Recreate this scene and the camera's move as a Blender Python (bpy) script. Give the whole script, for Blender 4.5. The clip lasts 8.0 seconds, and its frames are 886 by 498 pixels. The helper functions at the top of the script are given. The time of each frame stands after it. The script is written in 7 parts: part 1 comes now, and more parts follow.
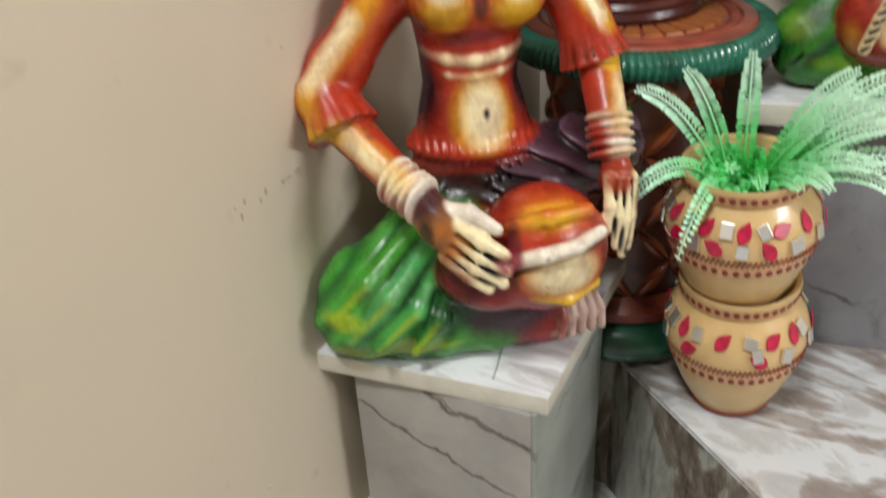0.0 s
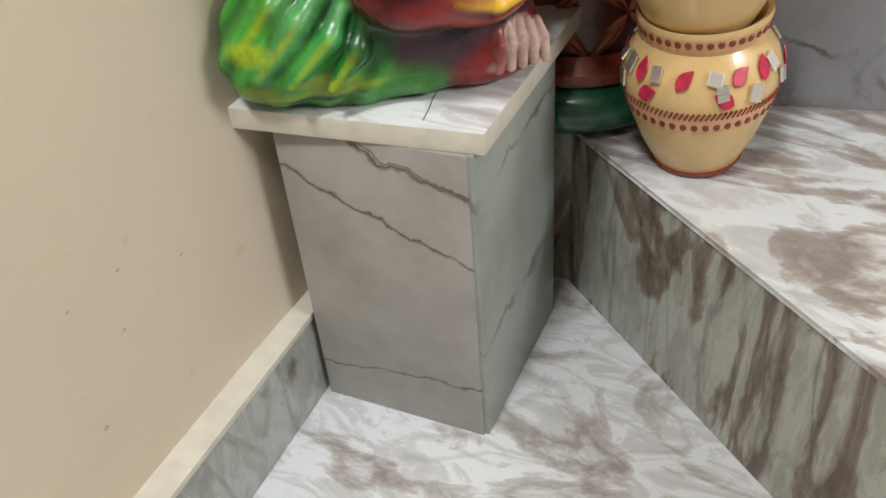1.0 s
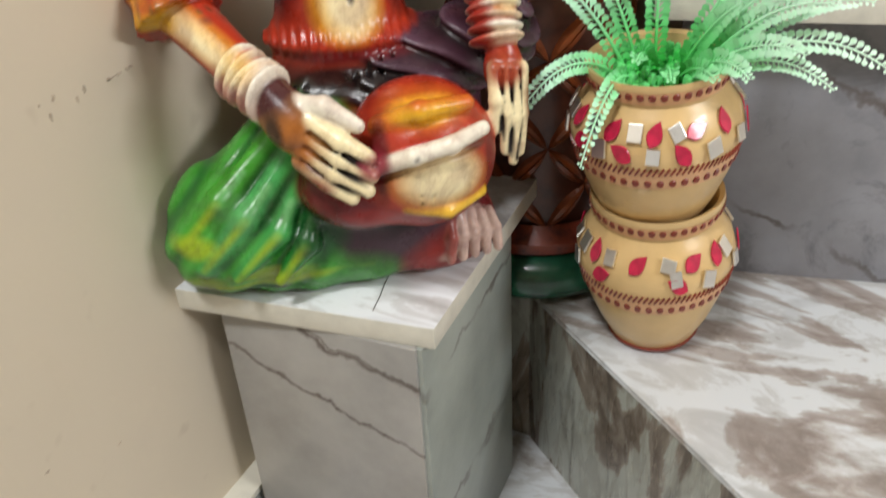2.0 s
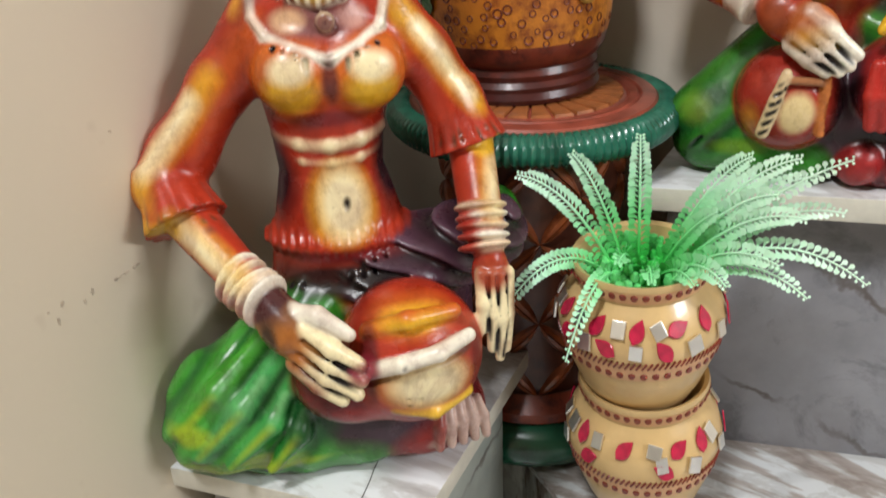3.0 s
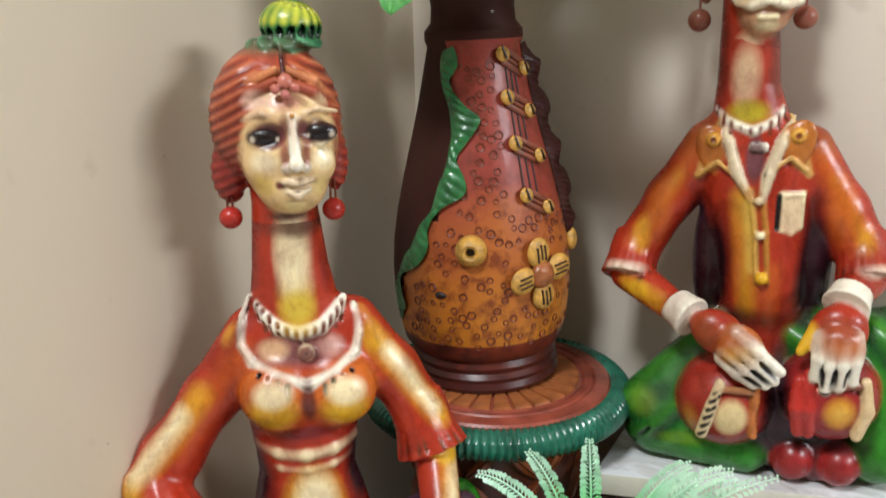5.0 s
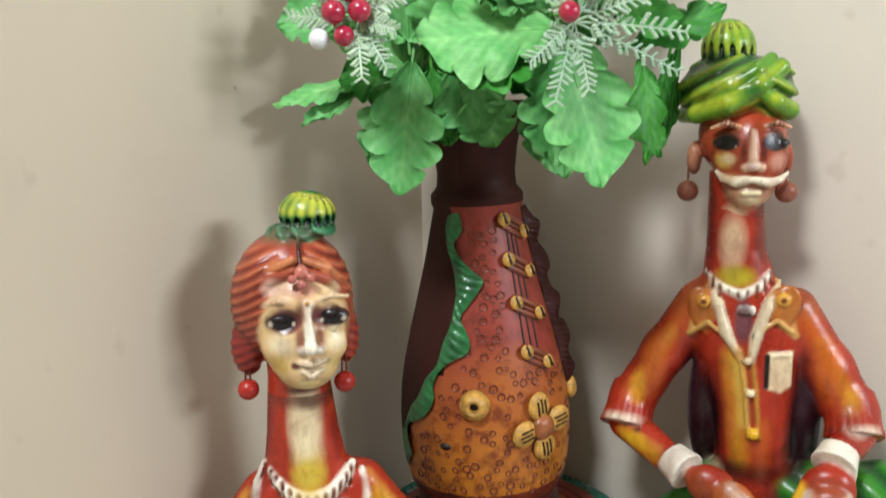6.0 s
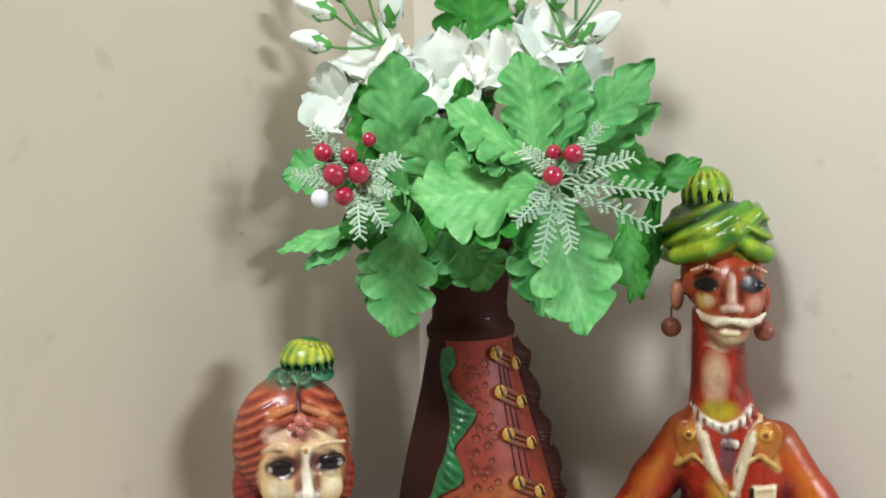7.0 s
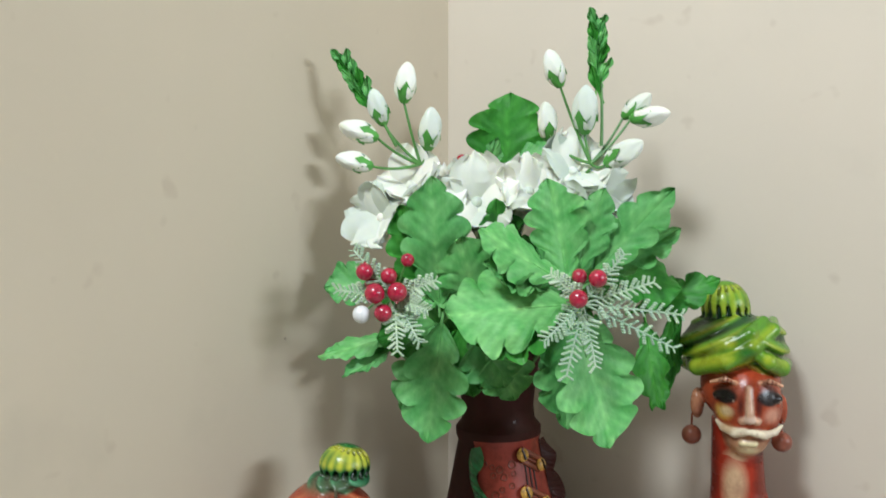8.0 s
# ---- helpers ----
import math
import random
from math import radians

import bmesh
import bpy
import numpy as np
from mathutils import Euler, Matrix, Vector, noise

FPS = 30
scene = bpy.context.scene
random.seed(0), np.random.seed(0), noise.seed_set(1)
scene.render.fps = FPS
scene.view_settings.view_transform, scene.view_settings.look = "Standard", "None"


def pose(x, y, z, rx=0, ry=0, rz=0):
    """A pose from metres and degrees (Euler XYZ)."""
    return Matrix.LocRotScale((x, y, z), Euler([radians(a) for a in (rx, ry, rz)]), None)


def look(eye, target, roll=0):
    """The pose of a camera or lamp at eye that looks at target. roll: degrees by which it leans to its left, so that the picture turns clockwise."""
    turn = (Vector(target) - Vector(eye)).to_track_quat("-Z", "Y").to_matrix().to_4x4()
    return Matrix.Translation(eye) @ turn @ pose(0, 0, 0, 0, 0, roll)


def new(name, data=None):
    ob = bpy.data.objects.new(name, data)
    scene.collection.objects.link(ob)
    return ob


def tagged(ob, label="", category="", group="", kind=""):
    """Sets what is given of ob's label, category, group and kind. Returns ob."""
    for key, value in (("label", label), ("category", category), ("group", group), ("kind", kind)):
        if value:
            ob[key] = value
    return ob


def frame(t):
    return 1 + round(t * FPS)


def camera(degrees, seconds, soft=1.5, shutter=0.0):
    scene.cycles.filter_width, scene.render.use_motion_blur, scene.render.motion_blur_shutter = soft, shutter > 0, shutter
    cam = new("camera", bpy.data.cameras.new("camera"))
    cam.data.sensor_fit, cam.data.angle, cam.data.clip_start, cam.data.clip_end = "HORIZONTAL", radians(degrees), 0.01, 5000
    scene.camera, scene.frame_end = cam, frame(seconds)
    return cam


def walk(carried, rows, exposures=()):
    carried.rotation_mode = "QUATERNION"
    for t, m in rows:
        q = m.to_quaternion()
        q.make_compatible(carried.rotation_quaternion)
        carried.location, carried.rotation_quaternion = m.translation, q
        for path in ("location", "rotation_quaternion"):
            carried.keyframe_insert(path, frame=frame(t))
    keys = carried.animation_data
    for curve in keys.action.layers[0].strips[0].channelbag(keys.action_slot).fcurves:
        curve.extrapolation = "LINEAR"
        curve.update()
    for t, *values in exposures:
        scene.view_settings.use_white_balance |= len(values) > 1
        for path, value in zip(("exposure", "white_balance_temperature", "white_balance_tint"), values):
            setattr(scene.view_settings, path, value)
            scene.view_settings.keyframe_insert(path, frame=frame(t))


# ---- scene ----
cam = camera(55.5, 8.0, soft=1.6, shutter=0.3)
PATH = [
    (0, (0.376, -0.826, 0.709), (-0.526, 0.635, -0.316), -3.3),
    (0.5, (0.399, -0.809, 0.629), (-0.437, 0.57, -0.555), -4.5),
    (1, (0.408, -0.809, 0.575), (-0.418, 0.534, -0.656), -5.4),
    (1.5, (0.404, -0.787, 0.597), (-0.424, 0.599, -0.583), -4.6),
    (2, (0.402, -0.755, 0.627), (-0.416, 0.718, -0.45), -3.3),
    (2.2, (0.404, -0.738, 0.643), (-0.421, 0.751, -0.406), -3.0),
    (3.5, (0.417, -0.734, 0.72), (-0.488, 0.868, -0.063), -2.0),
    (4, (0.43, -0.732, 0.747), (-0.473, 0.906, 0.039), -1.5),
    (4.5, (0.434, -0.74, 0.779), (-0.47, 0.932, 0.158), -1.1),
    (5.8, (0.447, -0.76, 0.867), (-0.489, 0.964, 0.478), -1.1),
    (6, (0.451, -0.765, 0.886), (-0.495, 0.96, 0.525), -1.0),
    (6.5, (0.465, -0.775, 0.922), (-0.497, 0.959, 0.66), -1.2),
    (7, (0.472, -0.784, 0.943), (-0.492, 0.958, 0.754), -0.9),
    (7.5, (0.481, -0.801, 0.966), (-0.493, 0.941, 0.839), -0.4),
    (8, (0.487, -0.822, 0.993), (-0.532, 0.898, 0.933), 0.0),
]
walk(cam, [(t, look(eye, target, roll)) for t, eye, target, roll in PATH], [(0.0, -0.05, 6650, 10), (0.8, 0.08, 6650, 10), (4.5, 0.0, 6450, 9), (6.0, 0.0, 6200, 7), (7.0, -0.15, 6100, 5), (8.0, -0.35, 6050, 4)])

# ---- light ----
world = bpy.data.worlds.new("room_air")
scene.world = world
world.use_nodes = True
world.node_tree.nodes["Background"].inputs[0].default_value = (0.9, 0.95, 1.0, 1)
world.node_tree.nodes["Background"].inputs[1].default_value = 0.02


def lamp(name, eye, target, size_x, size_y, watts, colour):
    data = bpy.data.lights.new(name, "AREA")
    data.shape, data.size, data.size_y, data.energy, data.color = "RECTANGLE", size_x, size_y, watts, colour
    ob = new(name, data)
    ob.matrix_world = look(eye, target)
    return ob


lamp("tube_light", (2.1, -0.5, 1.45), (0.1, -0.25, 0.6), 0.7, 0.2, 22.5, (0.93, 0.98, 1.04))
lamp("ceiling_bulb", (0.22, -1.30, 2.05), (0.25, -0.2, 0.4), 0.26, 0.26, 25.0, (0.94, 0.97, 1.0))

# ---- materials ----


def material(name, rough=0.5, metal=0.0, spec=0.5, coat=0.0):
    m = bpy.data.materials.new(name)
    m.use_nodes = True
    nt = m.node_tree
    b = nt.nodes["Principled BSDF"]
    b.inputs["Roughness"].default_value = rough
    b.inputs["Metallic"].default_value = metal
    b.inputs["Specular IOR Level"].default_value = spec
    b.inputs["Coat Weight"].default_value = coat
    return m, nt, b


def node(nt, kind, **values):
    n = nt.nodes.new(kind)
    for key, value in values.items():
        n.inputs[key.replace("_", " ")].default_value = value
    return n


def coords(nt, scale=(1, 1, 1), turn=(0, 0, 0)):
    tc = nt.nodes.new("ShaderNodeTexCoord")
    mp = nt.nodes.new("ShaderNodeMapping")
    mp.inputs["Scale"].default_value = scale
    mp.inputs["Rotation"].default_value = [radians(a) for a in turn]
    nt.links.new(tc.outputs["Object"], mp.inputs["Vector"])
    return mp.outputs["Vector"]


def noise_tex(nt, vec, scale, detail=4.0, rough=0.55, distort=0.0):
    n = node(nt, "ShaderNodeTexNoise", Scale=scale, Detail=detail, Roughness=rough, Distortion=distort)
    nt.links.new(vec, n.inputs["Vector"])
    return n.outputs["Fac"]


def ramp(nt, fac, stops):
    r = nt.nodes.new("ShaderNodeValToRGB")
    while len(r.color_ramp.elements) < len(stops):
        r.color_ramp.elements.new(0.5)
    for e, (at, c) in zip(r.color_ramp.elements, stops):
        e.position, e.color = at, (*c, 1) if len(c) == 3 else c
    nt.links.new(fac, r.inputs["Fac"])
    return r.outputs["Color"]


def mix(nt, a, b, fac, kind="MIX"):
    m = nt.nodes.new("ShaderNodeMix")
    m.data_type, m.blend_type = "RGBA", kind
    for socket, value in ((m.inputs[0], fac), (m.inputs[6], a), (m.inputs[7], b)):
        if isinstance(value, bpy.types.NodeSocket):
            nt.links.new(value, socket)
        else:
            socket.default_value = value if isinstance(value, float) else (*value, 1)
    return m.outputs[2]


def bump(nt, b, height, strength, distance=0.002):
    n = nt.nodes.new("ShaderNodeBump")
    n.inputs["Strength"].default_value, n.inputs["Distance"].default_value = strength, distance
    nt.links.new(height, n.inputs["Height"])
    nt.links.new(n.outputs["Normal"], b.inputs["Normal"])


def plain(name, colour, rough=0.5, metal=0.0, vary=0.25, scale=60.0, rise=0.15, spec=0.5, coat=0.0):
    """One paint with a little unevenness of colour, gloss and surface."""
    m, nt, b = material(name, rough, metal, spec, coat)
    vec = coords(nt)
    n1, n2 = noise_tex(nt, vec, scale), noise_tex(nt, vec, scale * 7)
    dark = tuple(c * (1 - vary) for c in colour)
    light = tuple(min(1, c * (1 + vary * 0.6)) for c in colour)
    nt.links.new(ramp(nt, n1, [(0.3, dark), (0.55, colour), (0.75, light)]), b.inputs["Base Color"])
    bump(nt, b, n2, rise, 0.001)
    return m


def wall_paint(name, tone):
    m, nt, b = material(name, 0.62, spec=0.3)
    vec = coords(nt)
    big = ramp(nt, noise_tex(nt, vec, 2.3, 3), [(0.35, tuple(c * 0.93 for c in tone)), (0.65, tone)])
    spots = ramp(nt, noise_tex(nt, vec, 34, 2, 0.4), [(0.70, (0, 0, 0)), (0.78, (1, 1, 1))])
    patch = ramp(nt, noise_tex(nt, vec, 5.0, 5, 0.6), [(0.60, (0, 0, 0)), (0.80, (0.35, 0.35, 0.35))])
    c = mix(nt, big, tuple(x * 0.72 for x in tone), patch)
    specks = nt.nodes.new("ShaderNodeMath")
    specks.operation = "MULTIPLY"
    nt.links.new(spots, specks.inputs[0])
    specks.inputs[1].default_value = 0.18
    c = mix(nt, c, (0.30, 0.20, 0.13), specks.outputs[0])
    nt.links.new(c, b.inputs["Base Color"])
    bump(nt, b, noise_tex(nt, vec, 9, 6), 0.12, 0.004)
    return m


def marble(name, stretch, turn, light, mid, dark, rough=0.22, seed=0.0, veins=0.5, bands=3.6):
    """Polished streaky marble; stretch sets along which axis the streaks run."""
    m, nt, b = material(name, rough, spec=0.5)
    vec = coords(nt, stretch, turn)
    add = nt.nodes.new("ShaderNodeVectorMath")
    nt.links.new(vec, add.inputs[0])
    add.inputs[1].default_value = (seed, seed * 0.7, seed * 1.3)
    vec = add.outputs[0]
    n = noise_tex(nt, vec, bands, 7, 0.58, 1.6)
    base = ramp(nt, n, [(0.33, dark), (0.375, mid), (0.40, light), (0.525, light), (0.545, mid), (0.60, dark), (0.635, mid), (0.68, light)])
    fine = ramp(nt, noise_tex(nt, vec, bands * 4.2, 7, 0.68, 1.4), [(0.47, (1, 1, 1)), (0.53, (0.74, 0.71, 0.68)), (0.64, (0.62, 0.58, 0.55))])
    c = mix(nt, base, fine, 0.65, "MULTIPLY")
    w = node(nt, "ShaderNodeTexWave", Scale=2.2, Distortion=14.0, Detail=4.0)
    w.inputs["Detail Scale"].default_value = 1.6
    nt.links.new(vec, w.inputs["Vector"])
    line = ramp(nt, w.outputs["Fac"], [(0.0, (1, 1, 1)), (0.035, (0, 0, 0))])
    fac = nt.nodes.new("ShaderNodeMath")
    fac.operation = "MULTIPLY"
    nt.links.new(line, fac.inputs[0])
    fac.inputs[1].default_value = veins
    c = mix(nt, c, tuple(x * 0.45 for x in dark), fac.outputs[0])
    nt.links.new(c, b.inputs["Base Color"])
    rr = ramp(nt, noise_tex(nt, vec, 30), [(0.3, (rough * 0.7,) * 3), (0.7, (rough * 1.5,) * 3)])
    nt.links.new(rr, b.inputs["Roughness"])
    return m


def grey_tile(name, tone, turn, seed, blotch=0.0, cracks=()):
    """Matt grey ceramic tile with a few long thin brown cracks of pattern."""
    m, nt, b = material(name, 0.34, spec=0.45)
    vec = coords(nt, (1, 1, 1), turn)
    add = nt.nodes.new("ShaderNodeVectorMath")
    nt.links.new(vec, add.inputs[0])
    add.inputs[1].default_value = (seed, seed, seed)
    vec = add.outputs[0]
    cloud = ramp(nt, noise_tex(nt, vec, 11, 6, 0.6), [(0.3, tuple(c * 0.72 for c in tone)), (0.55, tone), (0.75, tuple(c * 1.18 for c in tone))])
    w = node(nt, "ShaderNodeTexWave", Scale=3.0, Distortion=2.6, Detail=6.0)
    w.inputs["Detail Scale"].default_value = 1.3
    w.inputs["Detail Roughness"].default_value = 0.72
    nt.links.new(vec, w.inputs["Vector"])
    line = ramp(nt, w.outputs["Fac"], [(0.0, (0.8, 0.8, 0.8)), (0.010, (0, 0, 0))])
    if cracks:
        # given cracks instead of random ones: (x, z, slope, half width), each wandering a little
        own = coords(nt)
        sep = nt.nodes.new("ShaderNodeSeparateXYZ")
        nt.links.new(own, sep.inputs[0])
        wander = noise_tex(nt, own, 26, 6, 0.62)

        def calc(kind, a, b=0.0):
            n = nt.nodes.new("ShaderNodeMath")
            n.operation = kind
            for socket, value in zip(n.inputs, (a, b)):
                if isinstance(value, bpy.types.NodeSocket):
                    nt.links.new(value, socket)
                else:
                    socket.default_value = value
            return n.outputs[0]

        line = None
        for x, z, slope, half in cracks:
            off = calc("SUBTRACT", sep.outputs["Z"], calc("ADD", calc("MULTIPLY", calc("SUBTRACT", sep.outputs["X"], x), slope), z))
            off = calc("ABSOLUTE", calc("ADD", off, calc("MULTIPLY", calc("SUBTRACT", wander, 0.5), 0.030)))
            near = calc("SUBTRACT", 1.0, calc("MINIMUM", calc("DIVIDE", off, half), 1.0))
            line = near if line is None else calc("MAXIMUM", line, near)
    gate = ramp(nt, noise_tex(nt, vec, 13, 2), [(0.28, (0.2, 0.2, 0.2)), (0.42, (1, 1, 1))] if cracks else [(0.42, (0, 0, 0)), (0.6, (1, 1, 1))])
    fac = nt.nodes.new("ShaderNodeMath")
    fac.operation = "MULTIPLY"
    nt.links.new(line, fac.inputs[0])
    nt.links.new(gate, fac.inputs[1])
    dark = nt.nodes.new("ShaderNodeMath")
    dark.operation = "MULTIPLY"
    nt.links.new(ramp(nt, noise_tex(nt, vec, 16, 6, 0.7, 0.5), [(0.52, (0, 0, 0)), (0.66, (1, 1, 1))]), dark.inputs[0])
    dark.inputs[1].default_value = blotch
    cloud = mix(nt, cloud, tuple(c * 0.42 for c in tone), dark.outputs[0])
    c = mix(nt, cloud, (0.085, 0.062, 0.05), fac.outputs[0])
    nt.links.new(c, b.inputs["Base Color"])
    bump(nt, b, noise_tex(nt, vec, 60), 0.06, 0.001)
    return m


def painted_clay(name, rough=0.25):
    """Glossy hand-painted terracotta: the paint is stored on the surface, broken up by brush marks and dark rubbed-in wash."""
    m, nt, b = material(name, rough, spec=0.38, coat=0.10)
    at = nt.nodes.new("ShaderNodeAttribute")
    at.attribute_name = "paint"
    vec = coords(nt)
    brush = ramp(nt, noise_tex(nt, coords(nt, (1, 1, 0.45)), 95, 7, 0.74), [(0.33, (0.34, 0.18, 0.15)), (0.50, (1, 1, 1))])
    c = mix(nt, at.outputs["Color"], brush, 0.36, "MULTIPLY")
    wash = ramp(nt, noise_tex(nt, vec, 27, 5, 0.62, 0.6), [(0.36, (0.34, 0.16, 0.17)), (0.52, (1, 1, 1))])
    c = mix(nt, c, wash, 0.42, "MULTIPLY")
    pits = ramp(nt, noise_tex(nt, vec, 240, 2, 0.5), [(0.24, (0.25, 0.16, 0.12)), (0.33, (1, 1, 1))])
    c = mix(nt, c, pits, 0.14, "MULTIPLY")
    nt.links.new(c, b.inputs["Base Color"])
    rr = ramp(nt, noise_tex(nt, vec, 40), [(0.3, (rough * 0.75,) * 3), (0.7, (rough * 1.5,) * 3)])
    nt.links.new(rr, b.inputs["Roughness"])
    b.inputs["Coat Roughness"].default_value = 0.2
    bump(nt, b, noise_tex(nt, vec, 120, 6, 0.65), 0.34, 0.0014)
    return m


def clay_blend(name, low, high, z0, z1, rough=0.34, dark=(0.045, 0.010, 0.008), spec=0.4):
    """Terracotta brushed from one colour below to another above, with dark wash in patches."""
    m, nt, b = material(name, rough, spec=spec, coat=0.05)
    vec = coords(nt)
    sep = nt.nodes.new("ShaderNodeSeparateXYZ")
    nt.links.new(vec, sep.inputs[0])
    rng = nt.nodes.new("ShaderNodeMapRange")
    rng.inputs["From Min"].default_value, rng.inputs["From Max"].default_value = z0, z1
    nt.links.new(sep.outputs["Z"], rng.inputs["Value"])
    wob = nt.nodes.new("ShaderNodeMath")
    wob.operation = "MULTIPLY_ADD"
    nt.links.new(noise_tex(nt, vec, 17, 4), wob.inputs[0])
    wob.inputs[1].default_value = 0.9
    sub = nt.nodes.new("ShaderNodeMath")
    sub.operation = "SUBTRACT"
    nt.links.new(rng.outputs[0], sub.inputs[0])
    sub.inputs[1].default_value = 0.45
    nt.links.new(sub.outputs[0], wob.inputs[2])
    c = ramp(nt, wob.outputs[0], [(0.1, low), (0.9, high)])
    wash = ramp(nt, noise_tex(nt, vec, 70, 5, 0.65), [(0.36, (1, 1, 1)), (0.54, (0, 0, 0))])
    half = nt.nodes.new("ShaderNodeMath")
    half.operation = "MULTIPLY"
    nt.links.new(wash, half.inputs[0])
    half.inputs[1].default_value = 0.8
    c = mix(nt, c, dark, half.outputs[0])
    nt.links.new(c, b.inputs["Base Color"])
    bump(nt, b, noise_tex(nt, vec, 120, 5), 0.25, 0.0012)
    return m


def foliage(name, colour, tip, rough=0.45, trans=0.15, veins=False):
    m, nt, b = material(name, rough, spec=0.35)
    vec = coords(nt)
    info = nt.nodes.new("ShaderNodeObjectInfo")
    n = noise_tex(nt, vec, 45, 4)
    c = ramp(nt, n, [(0.35, colour), (0.7, tip)])
    shade = ramp(nt, info.outputs["Random"], [(0.0, (0.72, 0.8, 0.7)), (1.0, (1.15, 1.1, 1.0))])
    c = mix(nt, c, shade, 0.8, "MULTIPLY")
    if veins:
        # side veins slant from the midrib towards the tip; the midrib itself is pale
        sep = nt.nodes.new("ShaderNodeSeparateXYZ")
        nt.links.new(vec, sep.inputs[0])
        across = nt.nodes.new("ShaderNodeMath")
        across.operation = "ABSOLUTE"
        nt.links.new(sep.outputs["X"], across.inputs[0])
        slant = nt.nodes.new("ShaderNodeMath")
        slant.operation = "MULTIPLY_ADD"
        nt.links.new(across.outputs[0], slant.inputs[0])
        slant.inputs[1].default_value = -1.1
        nt.links.new(sep.outputs["Y"], slant.inputs[2])
        saw = nt.nodes.new("ShaderNodeMath")
        saw.operation = "PINGPONG"
        nt.links.new(slant.outputs[0], saw.inputs[0])
        saw.inputs[1].default_value = 0.0052
        c = mix(nt, c, ramp(nt, saw.outputs[0], [(0.0, (1.40, 1.28, 1.30)), (0.0010, (1.0, 1.0, 1.0)), (0.0052, (0.80, 0.85, 0.78))]), 0.32, "MULTIPLY")
        c = mix(nt, c, ramp(nt, across.outputs[0], [(0.0, (1.7, 1.4, 1.5)), (0.0016, (1.0, 1.0, 1.0)), (0.030, (0.85, 0.90, 0.82))]), 0.5, "MULTIPLY")
        tex = ramp(nt, noise_tex(nt, coords(nt, (1, 0.35, 1)), 260, 3, 0.6), [(0.35, (0.80, 0.84, 0.80)), (0.65, (1.08, 1.06, 1.08))])
        c = mix(nt, c, tex, 0.8, "MULTIPLY")
    nt.links.new(c, b.inputs["Base Color"])
    b.inputs["Subsurface Weight"].default_value = trans
    b.inputs["Subsurface Radius"].default_value = (0.01, 0.012, 0.004)
    bump(nt, b, noise_tex(nt, vec, 160), 0.2, 0.001)
    return m


M_WALL = wall_paint("beige_wall_paint", (0.66, 0.57, 0.44))
M_WALL_R = wall_paint("beige_wall_paint_right", (0.68, 0.60, 0.50))
M_CEIL = plain("ceiling_paint", (0.78, 0.75, 0.70), 0.8)
M_FLOOR = marble("floor_marble", (0.7, 1.5, 1), (0, 0, 12), (0.67, 0.69, 0.71), (0.53, 0.52, 0.515), (0.38, 0.35, 0.33), 0.16, 3.0, 0.22, 5.0)
M_TREAD = marble("tread_marble", (0.7, 1.6, 1), (0, 0, 34), (0.62, 0.64, 0.65), (0.42, 0.385, 0.36), (0.31, 0.265, 0.24), 0.18, 1.4, 0.2)
M_RISER = marble("riser_marble", (2.2, 2.2, 0.5), (0, 14, 0), (0.40, 0.41, 0.365), (0.26, 0.22, 0.18), (0.14, 0.11, 0.085), 0.25, 5.0, 0.4, 4.6)
M_SKIRT = marble("skirting_marble", (1.6, 1.6, 0.7), (20, 0, 0), (0.40, 0.42, 0.39), (0.36, 0.38, 0.35), (0.16, 0.13, 0.11), 0.25, 8.0, 0.3)
M_TILE = grey_tile("grey_tile", (0.355, 0.34, 0.315), (25, 55, 10), 2.0, 0.0, ((0.0719, 0.2703, -0.345, 0.0032), (0.060, 0.279, -0.38, 0.0014), (0.0996, 0.2060, -0.40, 0.0024), (0.075, 0.050, 0.10, 0.0016)))
M_TILE_SIDE = grey_tile("grey_tile_side", (0.32, 0.345, 0.31), (70, 20, 40), 6.0)
M_TILE_DARK = grey_tile("dark_grey_tile", (0.27, 0.27, 0.29), (35, 75, 0), 4.0, 0.75)
M_SLAB = marble("slab_marble", (0.6, 2.0, 1), (0, 0, 40), (0.72, 0.73, 0.74), (0.62, 0.62, 0.62), (0.45, 0.43, 0.42), 0.18, 2.0, 0.15)
M_SLAB_EDGE = plain("slab_edge", (0.62, 0.59, 0.50), 0.4, vary=0.12)
M_CLAY = painted_clay("painted_clay")

# ---- building helpers ----


def mesh_from(bm, name, mats, smooth=True):
    me = bpy.data.meshes.new(name)
    bmesh.ops.recalc_face_normals(bm, faces=bm.faces[:])
    bm.to_mesh(me)
    bm.free()
    for m in mats if isinstance(mats, (list, tuple)) else [mats]:
        me.materials.append(m)
    if smooth:
        me.polygons.foreach_set("use_smooth", [True] * len(me.polygons))
        me.set_sharp_from_angle(angle=radians(38))
    return me


def part(name, bm, mats, parent=None, label="", smooth=True):
    ob = new(name, mesh_from(bm, name, mats, smooth))
    if parent is not None:
        ob.parent = parent
    return tagged(ob, label)


def thing(name, at, label, category, group="", kind=""):
    ob = new(name)
    ob.matrix_world = at if isinstance(at, Matrix) else Matrix.Translation(at)
    ob.empty_display_size = 0.02
    return tagged(ob, label, category, group, kind)


def shared(name, data, parent, m=None, label=""):
    ob = new(name, data)
    ob.parent = parent
    if m is not None:
        ob.matrix_local = m
    return tagged(ob, label)


